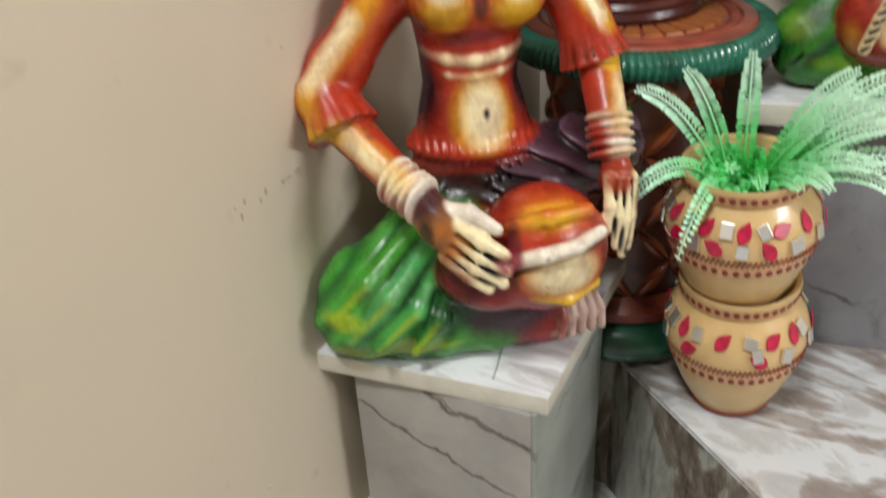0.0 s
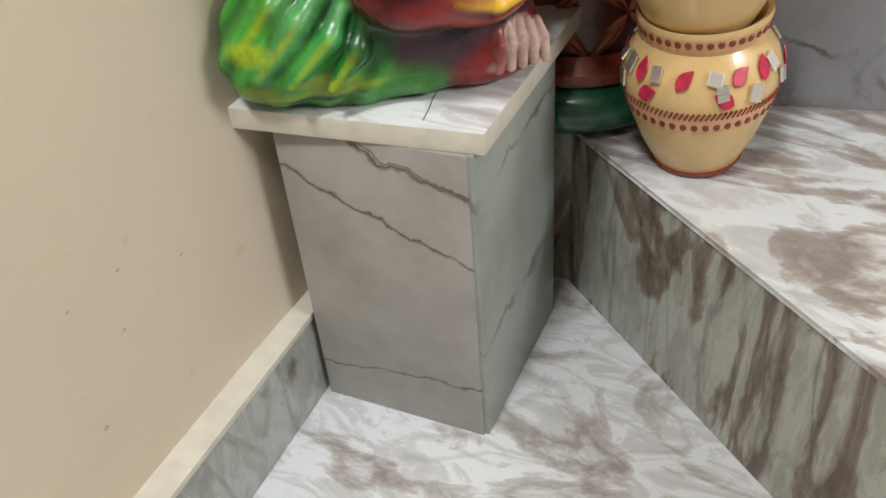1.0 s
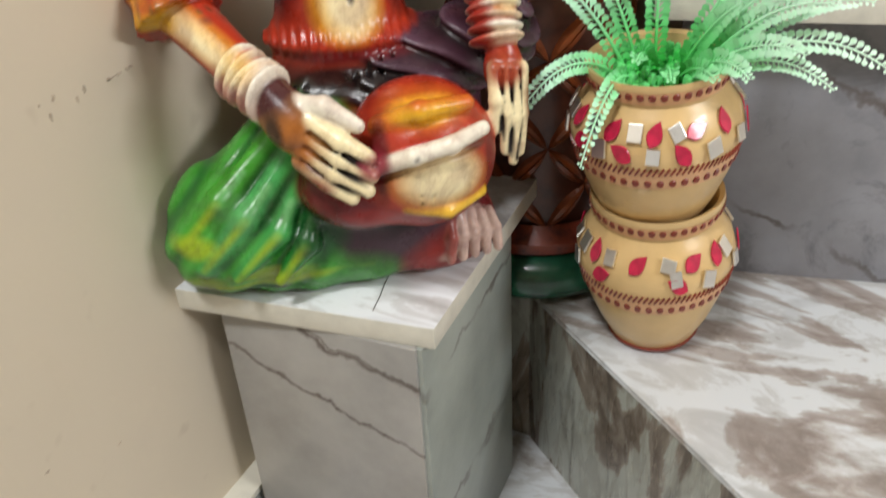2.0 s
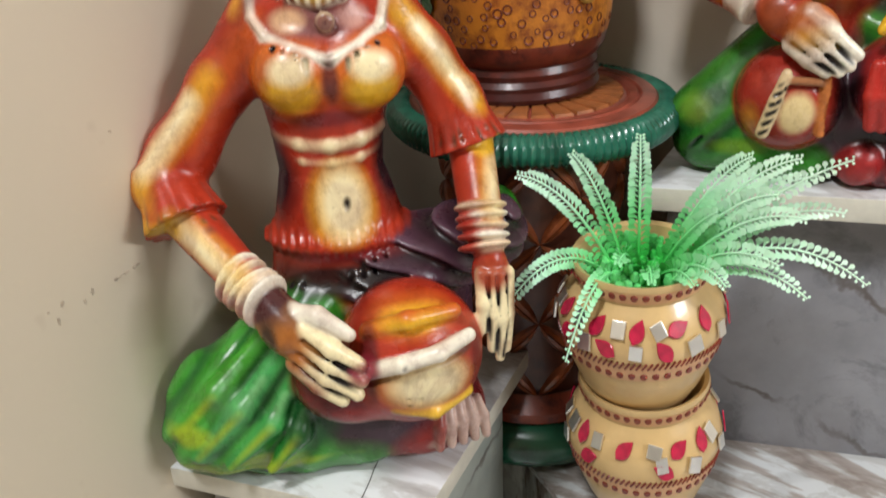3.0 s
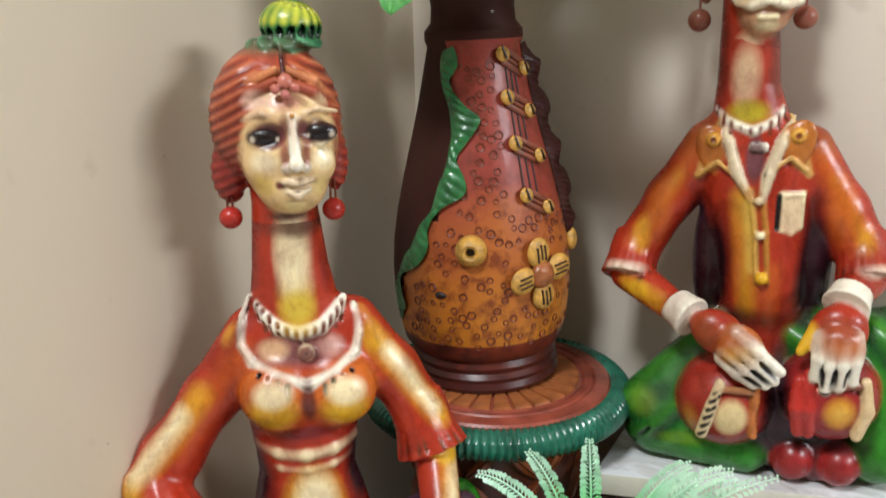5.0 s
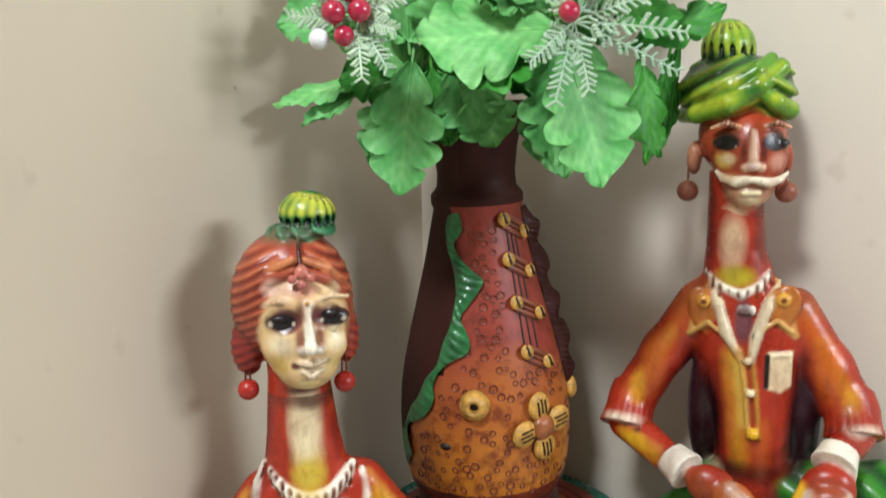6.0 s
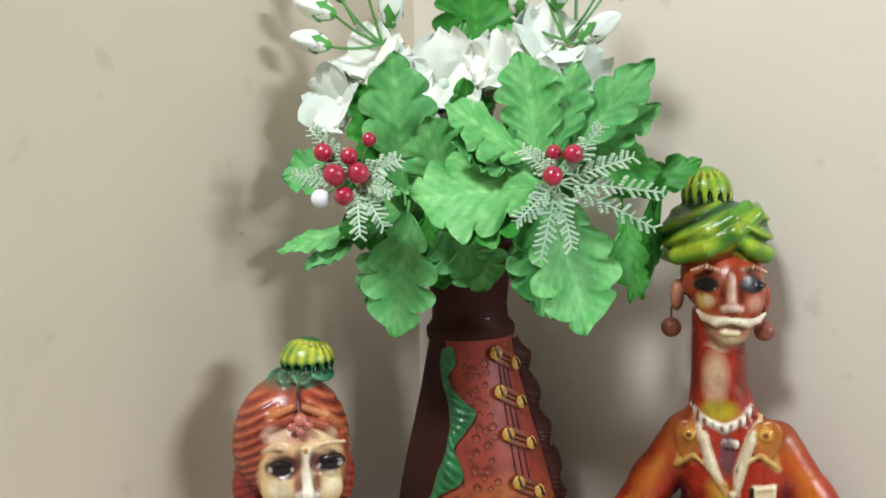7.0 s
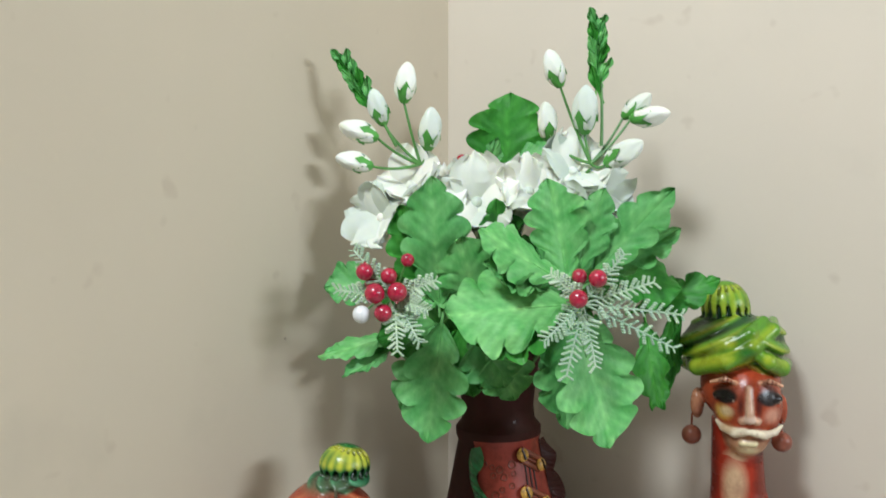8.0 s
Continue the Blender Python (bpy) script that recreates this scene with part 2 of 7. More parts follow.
def add_prism(bm, outline, z0, z1, bevel=0.0, mat=0):
    """An upright slab over a plan outline."""
    low = [bm.verts.new((x, y, z0)) for x, y in outline]
    top = [bm.verts.new((x, y, z1)) for x, y in outline]
    faces = [bm.faces.new(top), bm.faces.new(low[::-1])]
    n = len(outline)
    for i in range(n):
        faces.append(bm.faces.new((low[i], low[(i + 1) % n], top[(i + 1) % n], top[i])))
    for f in faces:
        f.material_index = mat
    if bevel:
        edges = {e for f in faces for e in f.edges}
        bmesh.ops.bevel(bm, geom=list(edges), offset=bevel, segments=2, profile=0.6, affect="EDGES")
    return faces


def add_box(bm, x0, x1, y0, y1, z0, z1, bevel=0.0):
    return add_prism(bm, [(x0, y0), (x1, y0), (x1, y1), (x0, y1)], z0, z1, bevel)


def add_lathe(bm, profile, steps=64, wave=None):
    """A turned body; profile of (radius, height); wave(angle, k) scales the radius at ring k."""
    rings = []
    for k, (r, z) in enumerate(profile):
        ring = []
        for i in range(steps):
            a = 2 * math.pi * i / steps
            s = r * (wave(a, k) if wave else 1.0)
            ring.append(bm.verts.new((s * math.cos(a), s * math.sin(a), z)))
        rings.append(ring)
    for r0, r1 in zip(rings, rings[1:]):
        for i in range(steps):
            bm.faces.new((r0[i], r0[(i + 1) % steps], r1[(i + 1) % steps], r1[i]))
    return rings


def add_tube(bm, points, radii, steps=8, closed=False):
    """A round bar through points; radii is one number or one for each point."""
    pts = [Vector(p) for p in points]
    n = len(pts)
    radii = radii if isinstance(radii, (list, tuple)) else [radii] * n
    rings, up = [], None
    for i, p in enumerate(pts):
        a = pts[(i - 1) % n] if closed or i else p
        b = pts[(i + 1) % n] if closed or i < n - 1 else p
        d = (b - a).normalized()
        if up is None:
            up = d.orthogonal().normalized()
        up = (up - d * up.dot(d)).normalized()
        side = d.cross(up)
        rings.append([bm.verts.new(p + (up * math.cos(q) + side * math.sin(q)) * radii[i]) for q in (2 * math.pi * k / steps for k in range(steps))])
    pairs = list(zip(rings, rings[1:])) + ([(rings[-1], rings[0])] if closed else [])
    for r0, r1 in pairs:
        for k in range(steps):
            bm.faces.new((r0[k], r0[(k + 1) % steps], r1[(k + 1) % steps], r1[k]))
    if not closed:
        bm.faces.new(rings[0][::-1])
        bm.faces.new(rings[-1])


def add_ball(bm, at, radius, squash=(1, 1, 1), u=16, v=10):
    m = Matrix.Translation(at) @ Matrix.Diagonal((*[radius * s for s in squash], 1))
    bmesh.ops.create_uvsphere(bm, u_segments=u, v_segments=v, radius=1.0, matrix=m)


# ---- sculpting: smooth blends of rounded lumps, skinned once into one mesh ----


def fold_phase(p, way, gap):
    """Wandering, uneven folds across a direction."""
    wander = 1.5 * np.sin(p @ np.array((41, 17, -33), np.float32)) + 1.0 * np.sin(p @ np.array((-57, 38, 71), np.float32) + 1.3)
    return (p @ np.array(way, np.float32)) * (2 * np.pi / gap) + (wander if gap > 0.01 and way[1] else 0)


class Lump:
    def __init__(self, dist, low, high, colour, blend, carve, folds=None):
        self.folds = folds
        self.dist, self.low, self.high = dist, np.array(low), np.array(high)
        self.colour, self.blend, self.carve = np.array(colour, np.float32), blend, carve


class Sculpt:
    def __init__(self):
        self.lumps, self.paints, self.streaks = [], [], []

    def add(self, dist, low, high, colour, blend, carve=False, folds=None):
        self.lumps.append(Lump(dist, low, high, colour, blend, carve, folds))

    def bar(self, a, b, ra, rb, colour, blend=0.006, carve=False, ridges=None):
        """A tapered round bar from a to b. ridges: (depth, direction, spacing) of folds."""
        a, b = np.array(a, np.float32), np.array(b, np.float32)
        ab = b - a
        den = max(float(ab @ ab), 1e-9)

        def dist(p):
            t = np.clip(((p - a) @ ab) / den, 0, 1)
            d = np.linalg.norm(p - a - t[..., None] * ab, axis=-1) - (ra + (rb - ra) * t)
            if ridges:
                depth, way, gap = ridges[:3]
                d = d + depth * np.sin(fold_phase(p, way, gap))
            return d

        r = max(ra, rb)
        self.add(dist, np.minimum(a, b) - r, np.maximum(a, b) + r, colour, blend, carve, ridges)

    def sleeve(self, a, b, ra, rb, colour, blend=0.006, ribs=0, depth=0.0):
        """A tapered round piece from a to b with a flat cut end, and small gathers round its mouth."""
        a, b = np.array(a, np.float32), np.array(b, np.float32)
        ab = b - a
        long = float(np.linalg.norm(ab))
        way = ab / long
        side = np.cross(way, np.array((0.31, 0.95, 0.12), np.float32))
        side = side / np.linalg.norm(side)
        over = np.cross(way, side)

        def dist(p):
            q = p - a
            h = q @ way
            t = np.clip(h / long, 0, 1)
            out = q - h[..., None] * way
            d = np.linalg.norm(out, axis=-1) - (ra + (rb - ra) * t ** 1.6)
            if ribs:
                d = d + depth * t ** 2 * np.sin(ribs * np.arctan2(out @ side, out @ over))
            return np.maximum(d, np.maximum(-h, h - long))

        r = max(ra, rb)
        self.add(dist, np.minimum(a, b) - r, np.maximum(a, b) + r, colour, blend)

    def chain(self, points, colour, blend=0.006, carve=False):
        """Bars through points of (u, v, w, radius)."""
        for p, q in zip(points, points[1:]):
            self.bar(p[:3], q[:3], p[3], q[3], colour, blend, carve)

    def egg(self, c, r, colour, blend=0.006, turn=(0, 0, 0), carve=False, ridges=None):
        c, r = np.array(c, np.float32), np.array(r, np.float32)
        rot = np.array(Euler([radians(x) for x in turn]).to_matrix(), np.float32)

        def dist(p):
            q = (p - c) @ rot
            k0 = np.linalg.norm(q / r, axis=-1)
            k1 = np.linalg.norm(q / (r * r), axis=-1)
            d = k0 * (k0 - 1.0) / np.maximum(k1, 1e-6)
            if ridges:
                depth, way, gap = ridges[:3]
                d = d + depth * np.sin(fold_phase(p, way, gap))
            return d

        m = float(r.max())
        self.add(dist, c - m, c + m, colour, blend, carve, ridges)

    def disc(self, c, way, r, thick, colour, blend=0.0008):
        """A flat round bead whose axis runs along way."""
        e = Vector(way).to_track_quat("Z", "Y").to_euler()
        self.egg(c, (r, r, thick), colour, blend, turn=[math.degrees(x) for x in e])

    def loft(self, rows, colour, blend=0.006):
        """An upright body; rows of (w, centre u, centre v, half width, half depth)."""
        t = np.array(rows, np.float32)

        def dist(p):
            w = p[..., 2]
            cu, cv, ru, rv = (np.interp(w, t[:, 0], t[:, i]).astype(np.float32) for i in (1, 2, 3, 4))
            k = np.sqrt(((p[..., 0] - cu) / ru) ** 2 + ((p[..., 1] - cv) / rv) ** 2)
            d = (k - 1) * np.minimum(ru, rv)
            return np.maximum(d, np.maximum(t[0, 0] - w, w - t[-1, 0]))

        low = (float((t[:, 1] - t[:, 3]).min()), float((t[:, 2] - t[:, 4]).min()), float(t[0, 0]))
        high = (float((t[:, 1] + t[:, 3]).max()), float((t[:, 2] + t[:, 4]).max()), float(t[-1, 0]))
        self.add(dist, low, high, colour, blend)

    def paint(self, c, r, colour, strength=1.0, edge=0.5, turn=(0, 0, 0)):
        """A brushed patch of paint inside an egg; edge is how much of it fades."""
        self.paints.append((np.array(c, np.float32), np.array(r, np.float32), np.array(colour, np.float32), strength, edge,
                            np.array(Euler([radians(x) for x in turn]).to_matrix(), np.float32)))

    def streak(self, a, b, r, colour, strength=1.0, edge=0.6):
        """A brush stroke of paint from a to b."""
        self.streaks.append((np.array(a, np.float32), np.array(b, np.float32), r, np.array(colour, np.float32), strength, edge))

    def skin(self, low, high, step):
        """Vertices, quads and paint of the blended surface inside a box."""
        low, high = np.array(low, np.float32), np.array(high, np.float32)
        n = np.ceil((high - low) / step).astype(int) + 1
        axes = [low[i] + step * np.arange(n[i], dtype=np.float32) for i in range(3)]
        field = np.full(n, 0.05, np.float32)
        for s in self.lumps:
            pad = s.blend + 2.5 * step + 0.003
            i0 = np.maximum(np.floor((s.low - pad - low) / step).astype(int), 0)
            i1 = np.minimum(np.ceil((s.high + pad - low) / step).astype(int) + 1, n)
            if (i1 <= i0).any():
                continue
            box = tuple(slice(a, b) for a, b in zip(i0, i1))
            p = np.stack(np.meshgrid(*(ax[b] for ax, b in zip(axes, box)), indexing="ij"), -1)
            d = s.dist(p).astype(np.float32)
            f = field[box]
            if s.carve:
                h = np.clip(0.5 - 0.5 * (f + d) / s.blend, 0, 1)
                field[box] = f * (1 - h) - d * h + s.blend * h * (1 - h)
            else:
                h = np.clip(0.5 + 0.5 * (f - d) / s.blend, 0, 1)
                field[box] = f * (1 - h) + d * h - s.blend * h * (1 - h)
        inside = field < 0
        corner = [(a, b, c) for a in (0, 1) for b in (0, 1) for c in (0, 1)]
        m = n - 1
        count = np.zeros(m, np.int8)
        for a, b, c in corner:
            count += inside[a:a + m[0], b:b + m[1], c:c + m[2]]
        cells = np.argwhere((count > 0) & (count < 8))
        index = np.full(m, -1, np.int64)
        index[tuple(cells.T)] = np.arange(len(cells))
        total = np.zeros((len(cells), 3), np.float32)
        hits = np.zeros(len(cells), np.float32)
        for a in range(8):
            for b in range(a + 1, 8):
                ca, cb = np.array(corner[a]), np.array(corner[b])
                if np.abs(ca - cb).sum() != 1:
                    continue
                fa, fb = field[tuple((cells + ca).T)], field[tuple((cells + cb).T)]
                cross = (fa < 0) != (fb < 0)
                t = np.where(cross, fa / np.where(cross, fa - fb, 1), 0)
                total += np.where(cross[:, None], ca + t[:, None] * (cb - ca), 0)
                hits += cross
        verts = low + step * (cells + total / hits[:, None])
        quads = []
        for ax in range(3):
            o1, o2 = (ax + 1) % 3, (ax + 2) % 3
            sl0, sl1 = [slice(None)] * 3, [slice(None)] * 3
            sl0[ax], sl1[ax] = slice(0, -1), slice(1, None)
            diff = inside[tuple(sl0)] != inside[tuple(sl1)]
            e = np.argwhere(diff)
            e = e[(e[:, o1] > 0) & (e[:, o2] > 0) & (e[:, o1] < m[o1]) & (e[:, o2] < m[o2])]
            d1, d2 = np.eye(3, dtype=int)[o1], np.eye(3, dtype=int)[o2]
            q = np.stack([index[tuple((e - d1 - d2).T)], index[tuple((e - d2).T)], index[tuple(e.T)], index[tuple((e - d1).T)]], 1)
            flip = ~inside[tuple(e.T)]
            q[flip] = q[flip][:, ::-1]
            quads.append(q)
        return verts, np.concatenate(quads), self.colours(verts.astype(np.float32))

    def colours(self, p):
        col = np.zeros((len(p), 3), np.float32)
        f = np.full(len(p), 0.05, np.float32)
        for s in self.lumps:
            near = np.flatnonzero(((p > s.low - 0.012) & (p < s.high + 0.012)).all(1))
            if not len(near):
                continue
            d, fn = s.dist(p[near]).astype(np.float32), f[near]
            k = max(s.blend * 0.6, 0.0015)
            if s.carve:
                h = np.clip(1.0 - d / 0.0016, 0, 1)
                col[near] = col[near] * (1 - h[:, None]) + s.colour * h[:, None]
            else:
                h = np.clip(0.5 + 0.5 * (fn - d) / k, 0, 1)
                own = s.colour
                # crests take the peak tone, hollows the valley tone: relief shaded by colour
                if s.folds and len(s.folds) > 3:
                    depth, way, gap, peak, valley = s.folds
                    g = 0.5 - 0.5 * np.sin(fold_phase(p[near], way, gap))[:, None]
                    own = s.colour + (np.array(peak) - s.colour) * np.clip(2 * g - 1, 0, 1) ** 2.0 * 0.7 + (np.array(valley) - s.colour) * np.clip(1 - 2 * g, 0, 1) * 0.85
                f[near] = fn * (1 - h) + d * h - k * h * (1 - h)
                col[near] = col[near] * (1 - h[:, None]) + own * h[:, None]
        for a, b, r, colour, strength, edge in self.streaks:
            ab = b - a
            t = np.clip(((p - a) @ ab) / max(float(ab @ ab), 1e-9), 0, 1)
            k = np.linalg.norm(p - a - t[:, None] * ab, axis=1) / r
            h = strength * np.clip((1 - k) / edge, 0, 1)
            col = col * (1 - h[:, None]) + colour * h[:, None]
        for c, r, colour, strength, edge, rot in self.paints:
            k = np.linalg.norm(((p - c) @ rot) / r, axis=1)
            h = strength * np.clip((1 - k) / edge, 0, 1)
            col = col * (1 - h[:, None]) + colour * h[:, None]
        return col


def sculpted(name, pieces, at, label, category):
    """One mesh from skins."""
    verts, quads, cols, base = [], [], [], 0
    for v, q, c in pieces:
        verts.append(v), quads.append(q + base), cols.append(c)
        base += len(v)
    v, q, c = np.concatenate(verts), np.concatenate(quads), np.concatenate(cols)
    me = bpy.data.meshes.new(name)
    me.vertices.add(len(v))
    me.vertices.foreach_set("co", v.astype(np.float32).ravel())
    me.loops.add(q.size)
    me.loops.foreach_set("vertex_index", q.astype(np.int32).ravel())
    me.polygons.add(len(q))
    me.polygons.foreach_set("loop_start", np.arange(0, q.size, 4, dtype=np.int32))
    me.polygons.foreach_set("use_smooth", np.ones(len(q), bool))
    me.update(calc_edges=True)
    me.validate()
    a = me.color_attributes.new("paint", "FLOAT_COLOR", "POINT")
    a.data.foreach_set("color", np.concatenate([c, np.ones((len(c), 1), np.float32)], 1).astype(np.float32).ravel())
    me.materials.append(M_CLAY)
    ob = new(name, me)
    ob.matrix_world = at
    return tagged(ob, label, category)


# ---- setting ----
# the corner of the two walls is the origin; the left wall runs along y, the right wall along x
def wall_x(y):
    """The left wall is not quite straight: it swings out gently on the near side."""
    d = max(0.0, -0.28 - y)
    return 0.171 * d * d if d < 0.24 else 0.0821 * (d - 0.12)


NEAR = [-3.2] + [-0.54 + 0.02 * k for k in range(14)]
bm = bmesh.new()
add_prism(bm, [(-0.12, -3.2)] + [(wall_x(y), y) for y in NEAR] + [(0.0, 0.132), (-0.12, 0.132)], -0.30, 2.75)
tagged(part("wall_left", bm, M_WALL), "beige painted plaster wall with faint smudges and specks", "wall", kind="structure")
bm = bmesh.new()
add_box(bm, 0.0, 3.2, 0.012, 0.132, -0.30, 2.75)
tagged(part("wall_right", bm, M_WALL_R, smooth=False), "pale beige painted plaster wall behind the figures", "wall", kind="structure")
bm = bmesh.new()
add_box(bm, 3.2, 3.32, -3.32, 0.132, -0.30, 2.75)
tagged(part("wall_east", bm, M_WALL, smooth=False), "plain beige painted plaster wall closing the room", "wall", kind="structure")
bm = bmesh.new()
add_box(bm, -0.12, 3.2, -3.32, -3.2, -0.30, 2.75)
tagged(part("wall_south", bm, M_WALL, smooth=False), "plain beige painted plaster wall behind the viewer", "wall", kind="structure")
bm = bmesh.new()
add_box(bm, -0.12, 3.32, -3.32, 0.132, 2.75, 2.87)
tagged(part("ceiling", bm, M_CEIL, smooth=False), "white painted flat ceiling", "ceiling", kind="structure")
bm = bmesh.new()
add_box(bm, -0.0, 3.2, -3.2, 0.012, -0.30, 0.0)
tagged(part("floor", bm, M_FLOOR, smooth=False), "polished grey and white streaked marble floor", "floor", kind="structure")

# marble skirting along the left wall, with a cream painted ledge of plaster above
bm = bmesh.new()
add_prism(bm, [(0.10, -3.2), (0.285, -3.2), (0.021, -0.40), (0.019, -0.19), (0.0, -0.19), (0.0, -0.40)], 0.0, 0.088, 0.0015)
tagged(part("baseboard", bm, M_SKIRT), "greenish grey marble skirting with brown stains", "skirting", kind="structure")
bm = bmesh.new()
add_prism(bm, [(0.10, -3.2), (0.287, -3.2), (0.0225, -0.40), (0.0200, -0.19), (0.0, -0.19), (0.0, -0.40)], 0.0882, 0.094, 0.001)
tagged(part("trim", bm, M_SLAB_EDGE), "cream plaster line on top of the skirting", "trim", kind="structure")

# the winder step: tread with a slight nosing over its riser
STEP = [(0.0, -0.178), (0.168, -0.178), (0.452, -0.391), (1.02, -0.817), (1.02, 0.012), (0.0, 0.012)]
step = thing("marble_step", (0, 0, 0), "marble winder step with streaked white and brown tread and dark riser", "step", kind="structure")
bm = bmesh.new()
add_prism(bm, [(x, y + (0.0015 if y < 0 else 0)) for x, y in STEP], 0.0, 0.180)
part("riser", bm, M_RISER, step, "brown and grey streaked marble riser", smooth=False)
bm = bmesh.new()
add_prism(bm, STEP, 0.180, 0.185, 0.0016)
part("tread", bm, M_TREAD, step, "white marble tread with grey and brown bands")


def pedestal(box, slab, z0, high, over, label, mats):
    """A box of tiles with a marble slab on top; box and slab are plan outlines: front left, front right, back right, back left."""
    ped = thing("pedestal", (box[0][0], box[0][1], z0), label, "pedestal")
    b = [Vector((x - box[0][0], y - box[0][1])) for x, y in box]
    s = [(x - box[0][0], y - box[0][1]) for x, y in slab]
    bm = bmesh.new()
    add_prism(bm, b, 0, high - 0.001)
    part("core", bm, mats[1], ped, smooth=False)
    for name, p, q, mat in (("front_tile", b[0], b[1], mats[0]), ("side_tile", b[1], b[2], mats[1])):
        d = (q - p).normalized()
        out = Vector((d.y, -d.x)) * 0.003
        inn = d * 0.0008
        bm = bmesh.new()
        add_prism(bm, [p + out - inn, q + out - inn, q - out - inn, p - out - inn], 0, high, 0.0006, 0)
        part(name, bm, mat, ped)
    bm = bmesh.new()
    add_prism(bm, s, high, high + over, 0.0014)
    top = part("top_slab", bm, [M_SLAB, M_SLAB_EDGE], ped, "white marble slab with rough cream edges")
    for f in top.data.polygons:
        f.material_index = 0 if f.normal.z > 0.8 else 1
    return ped


pedestal([(0.028, -0.407), (0.179, -0.394), (0.168, -0.224), (0.017, -0.237)], [(0.001, -0.424), (0.190, -0.391), (0.174, -0.176), (0.001, -0.190)],
         0.0, 0.281, 0.017, "grey veined tile pedestal with white marble top beside the wall", (M_TILE, M_TILE_SIDE))
pedestal([(0.262, -0.094), (0.460, -0.043), (0.460, 0.010), (0.262, 0.010)], [(0.250, -0.143), (0.501, -0.078), (0.501, 0.0105), (0.250, 0.0105)],
         0.185, 0.242, 0.019, "dark grey tile pedestal with white marble top standing on the step", (M_TILE_DARK, M_TILE_SIDE))


# a hairline crack in the front slab and scuffs in the left wall's paint
def blot(name, at, across, up, size, seed, mat, label, category):
    """A small ragged mark lying on a surface."""
    rnd = random.Random(seed)
    bm = bmesh.new()
    across, up, at = Vector(across), Vector(up), Vector(at)
    out = across.cross(up)
    n = 14
    rim = [at + (across * math.cos(a) * size[0] + up * math.sin(a) * size[1]) * rnd.uniform(0.35, 1.0) for a in (2 * math.pi * k / n for k in range(n))]
    low = [bm.verts.new(p) for p in rim]
    top = [bm.verts.new(at + (p - at) * 0.8 + out * 0.0004) for p in rim]
    bm.faces.new(top)
    for k in range(n):
        bm.faces.new((low[k], low[(k + 1) % n], top[(k + 1) % n], top[k]))
    tagged(part(name, bm, mat), label, category, kind="structure")


M_SCUFF = plain("bare_plaster_scuff", (0.48, 0.39, 0.29), 0.8, vary=0.5, scale=300)
M_CRACK = plain("dark_crack", (0.10, 0.09, 0.08), 0.8)
for k, (y, z, w, h) in enumerate(((-0.4139, 0.4552, 0.0050, 0.0022), (-0.4224, 0.4541, 0.0040, 0.0014), (-0.4299, 0.4539, 0.0045, 0.0018), (-0.4500, 0.4554, 0.0022, 0.0030), (-0.4563, 0.4518, 0.0016, 0.0036), (-0.4720, 0.4584, 0.0022, 0.0024), (-0.4772, 0.4498, 0.0014, 0.0040),
                                  (-0.4824, 0.4580, 0.0016, 0.0016), (-0.2680, 0.8940, 0.0022, 0.0018), (-0.3340, 0.7225, 0.0016, 0.0014), (-0.4107, 0.5433, 0.0018, 0.0012), (-0.5702, 0.2137, 0.0022, 0.0014), (-0.6011, 0.2562, 0.0020, 0.0012), (-0.5051, 0.2269, 0.0030, 0.0010), (-0.5581, 0.2542, 0.0028, 0.0010), (-0.6110, 0.1631, 0.0024, 0.0030))):
    blot("wall_scuff", (0.0003 + wall_x(y), y, z), Vector((wall_x(y + 0.01) - wall_x(y), 0.01, 0)).normalized(), (0, 0, 1), (w, h), k, M_SCUFF, "small brown chip in the beige wall paint", "scuff")
bm = bmesh.new()
add_tube(bm, [(0.133, -0.350, 0.2980), (0.136, -0.362, 0.2981), (0.140, -0.374, 0.2980), (0.144, -0.390, 0.2980)], 0.0004, 5)
tagged(part("slab_crack", bm, M_CRACK), "dark hairline crack in the white marble slab", "crack", kind="structure")

# ---- the two painted terracotta figures, each one mesh ----
RED, DEEP, ORANGE = (0.38, 0.031, 0.012), (0.13, 0.008, 0.012), (0.54, 0.12, 0.016)
CREAM, YELLOW, WHITE = (0.82, 0.70, 0.42), (0.74, 0.42, 0.022), (0.82, 0.76, 0.62)
GREEN, DARKGREEN, LIME = (0.035, 0.25, 0.02), (0.008, 0.07, 0.015), (0.33, 0.45, 0.02)
PURPLE, BLACK, BROWN = (0.055, 0.022, 0.035), (0.012, 0.008, 0.008), (0.16, 0.035, 0.015)


def facing(at, toward):
    """A figure's pose: its own y axis points to where it looks, x to the viewer's right."""
    v = Vector((*toward, 0)).normalized()
    u = Vector((-v.y, v.x, 0))
    return Matrix(((u.x, v.x, 0, at[0]), (u.y, v.y, 0, at[1]), (0, 0, 1, at[2]), (0, 0, 0, 1)))


def fingers(s, starts, ends, r, colour, gap=BLACK):
    for a, b in zip(starts, ends):
        mid = [(x + y) / 2 for x, y in zip(a, b)]
        mid[1] += 0.003
        s.chain([(*a, r), (*mid, r * 0.95), (*b, r * 0.7)], colour, 0.0016)
    for (a, b), (c, d) in zip(list(zip(starts, ends)), list(zip(starts, ends))[1:]):
        p = [(x + y) / 2 for x, y in zip(a, c)]
        q = [(x + y) / 2 for x, y in zip(b, d)]
        p[1] += r * 0.9
        q[1] += r * 0.9
        s.bar(p, q, r * 0.29, r * 0.25, gap, 0.0008, carve=True)


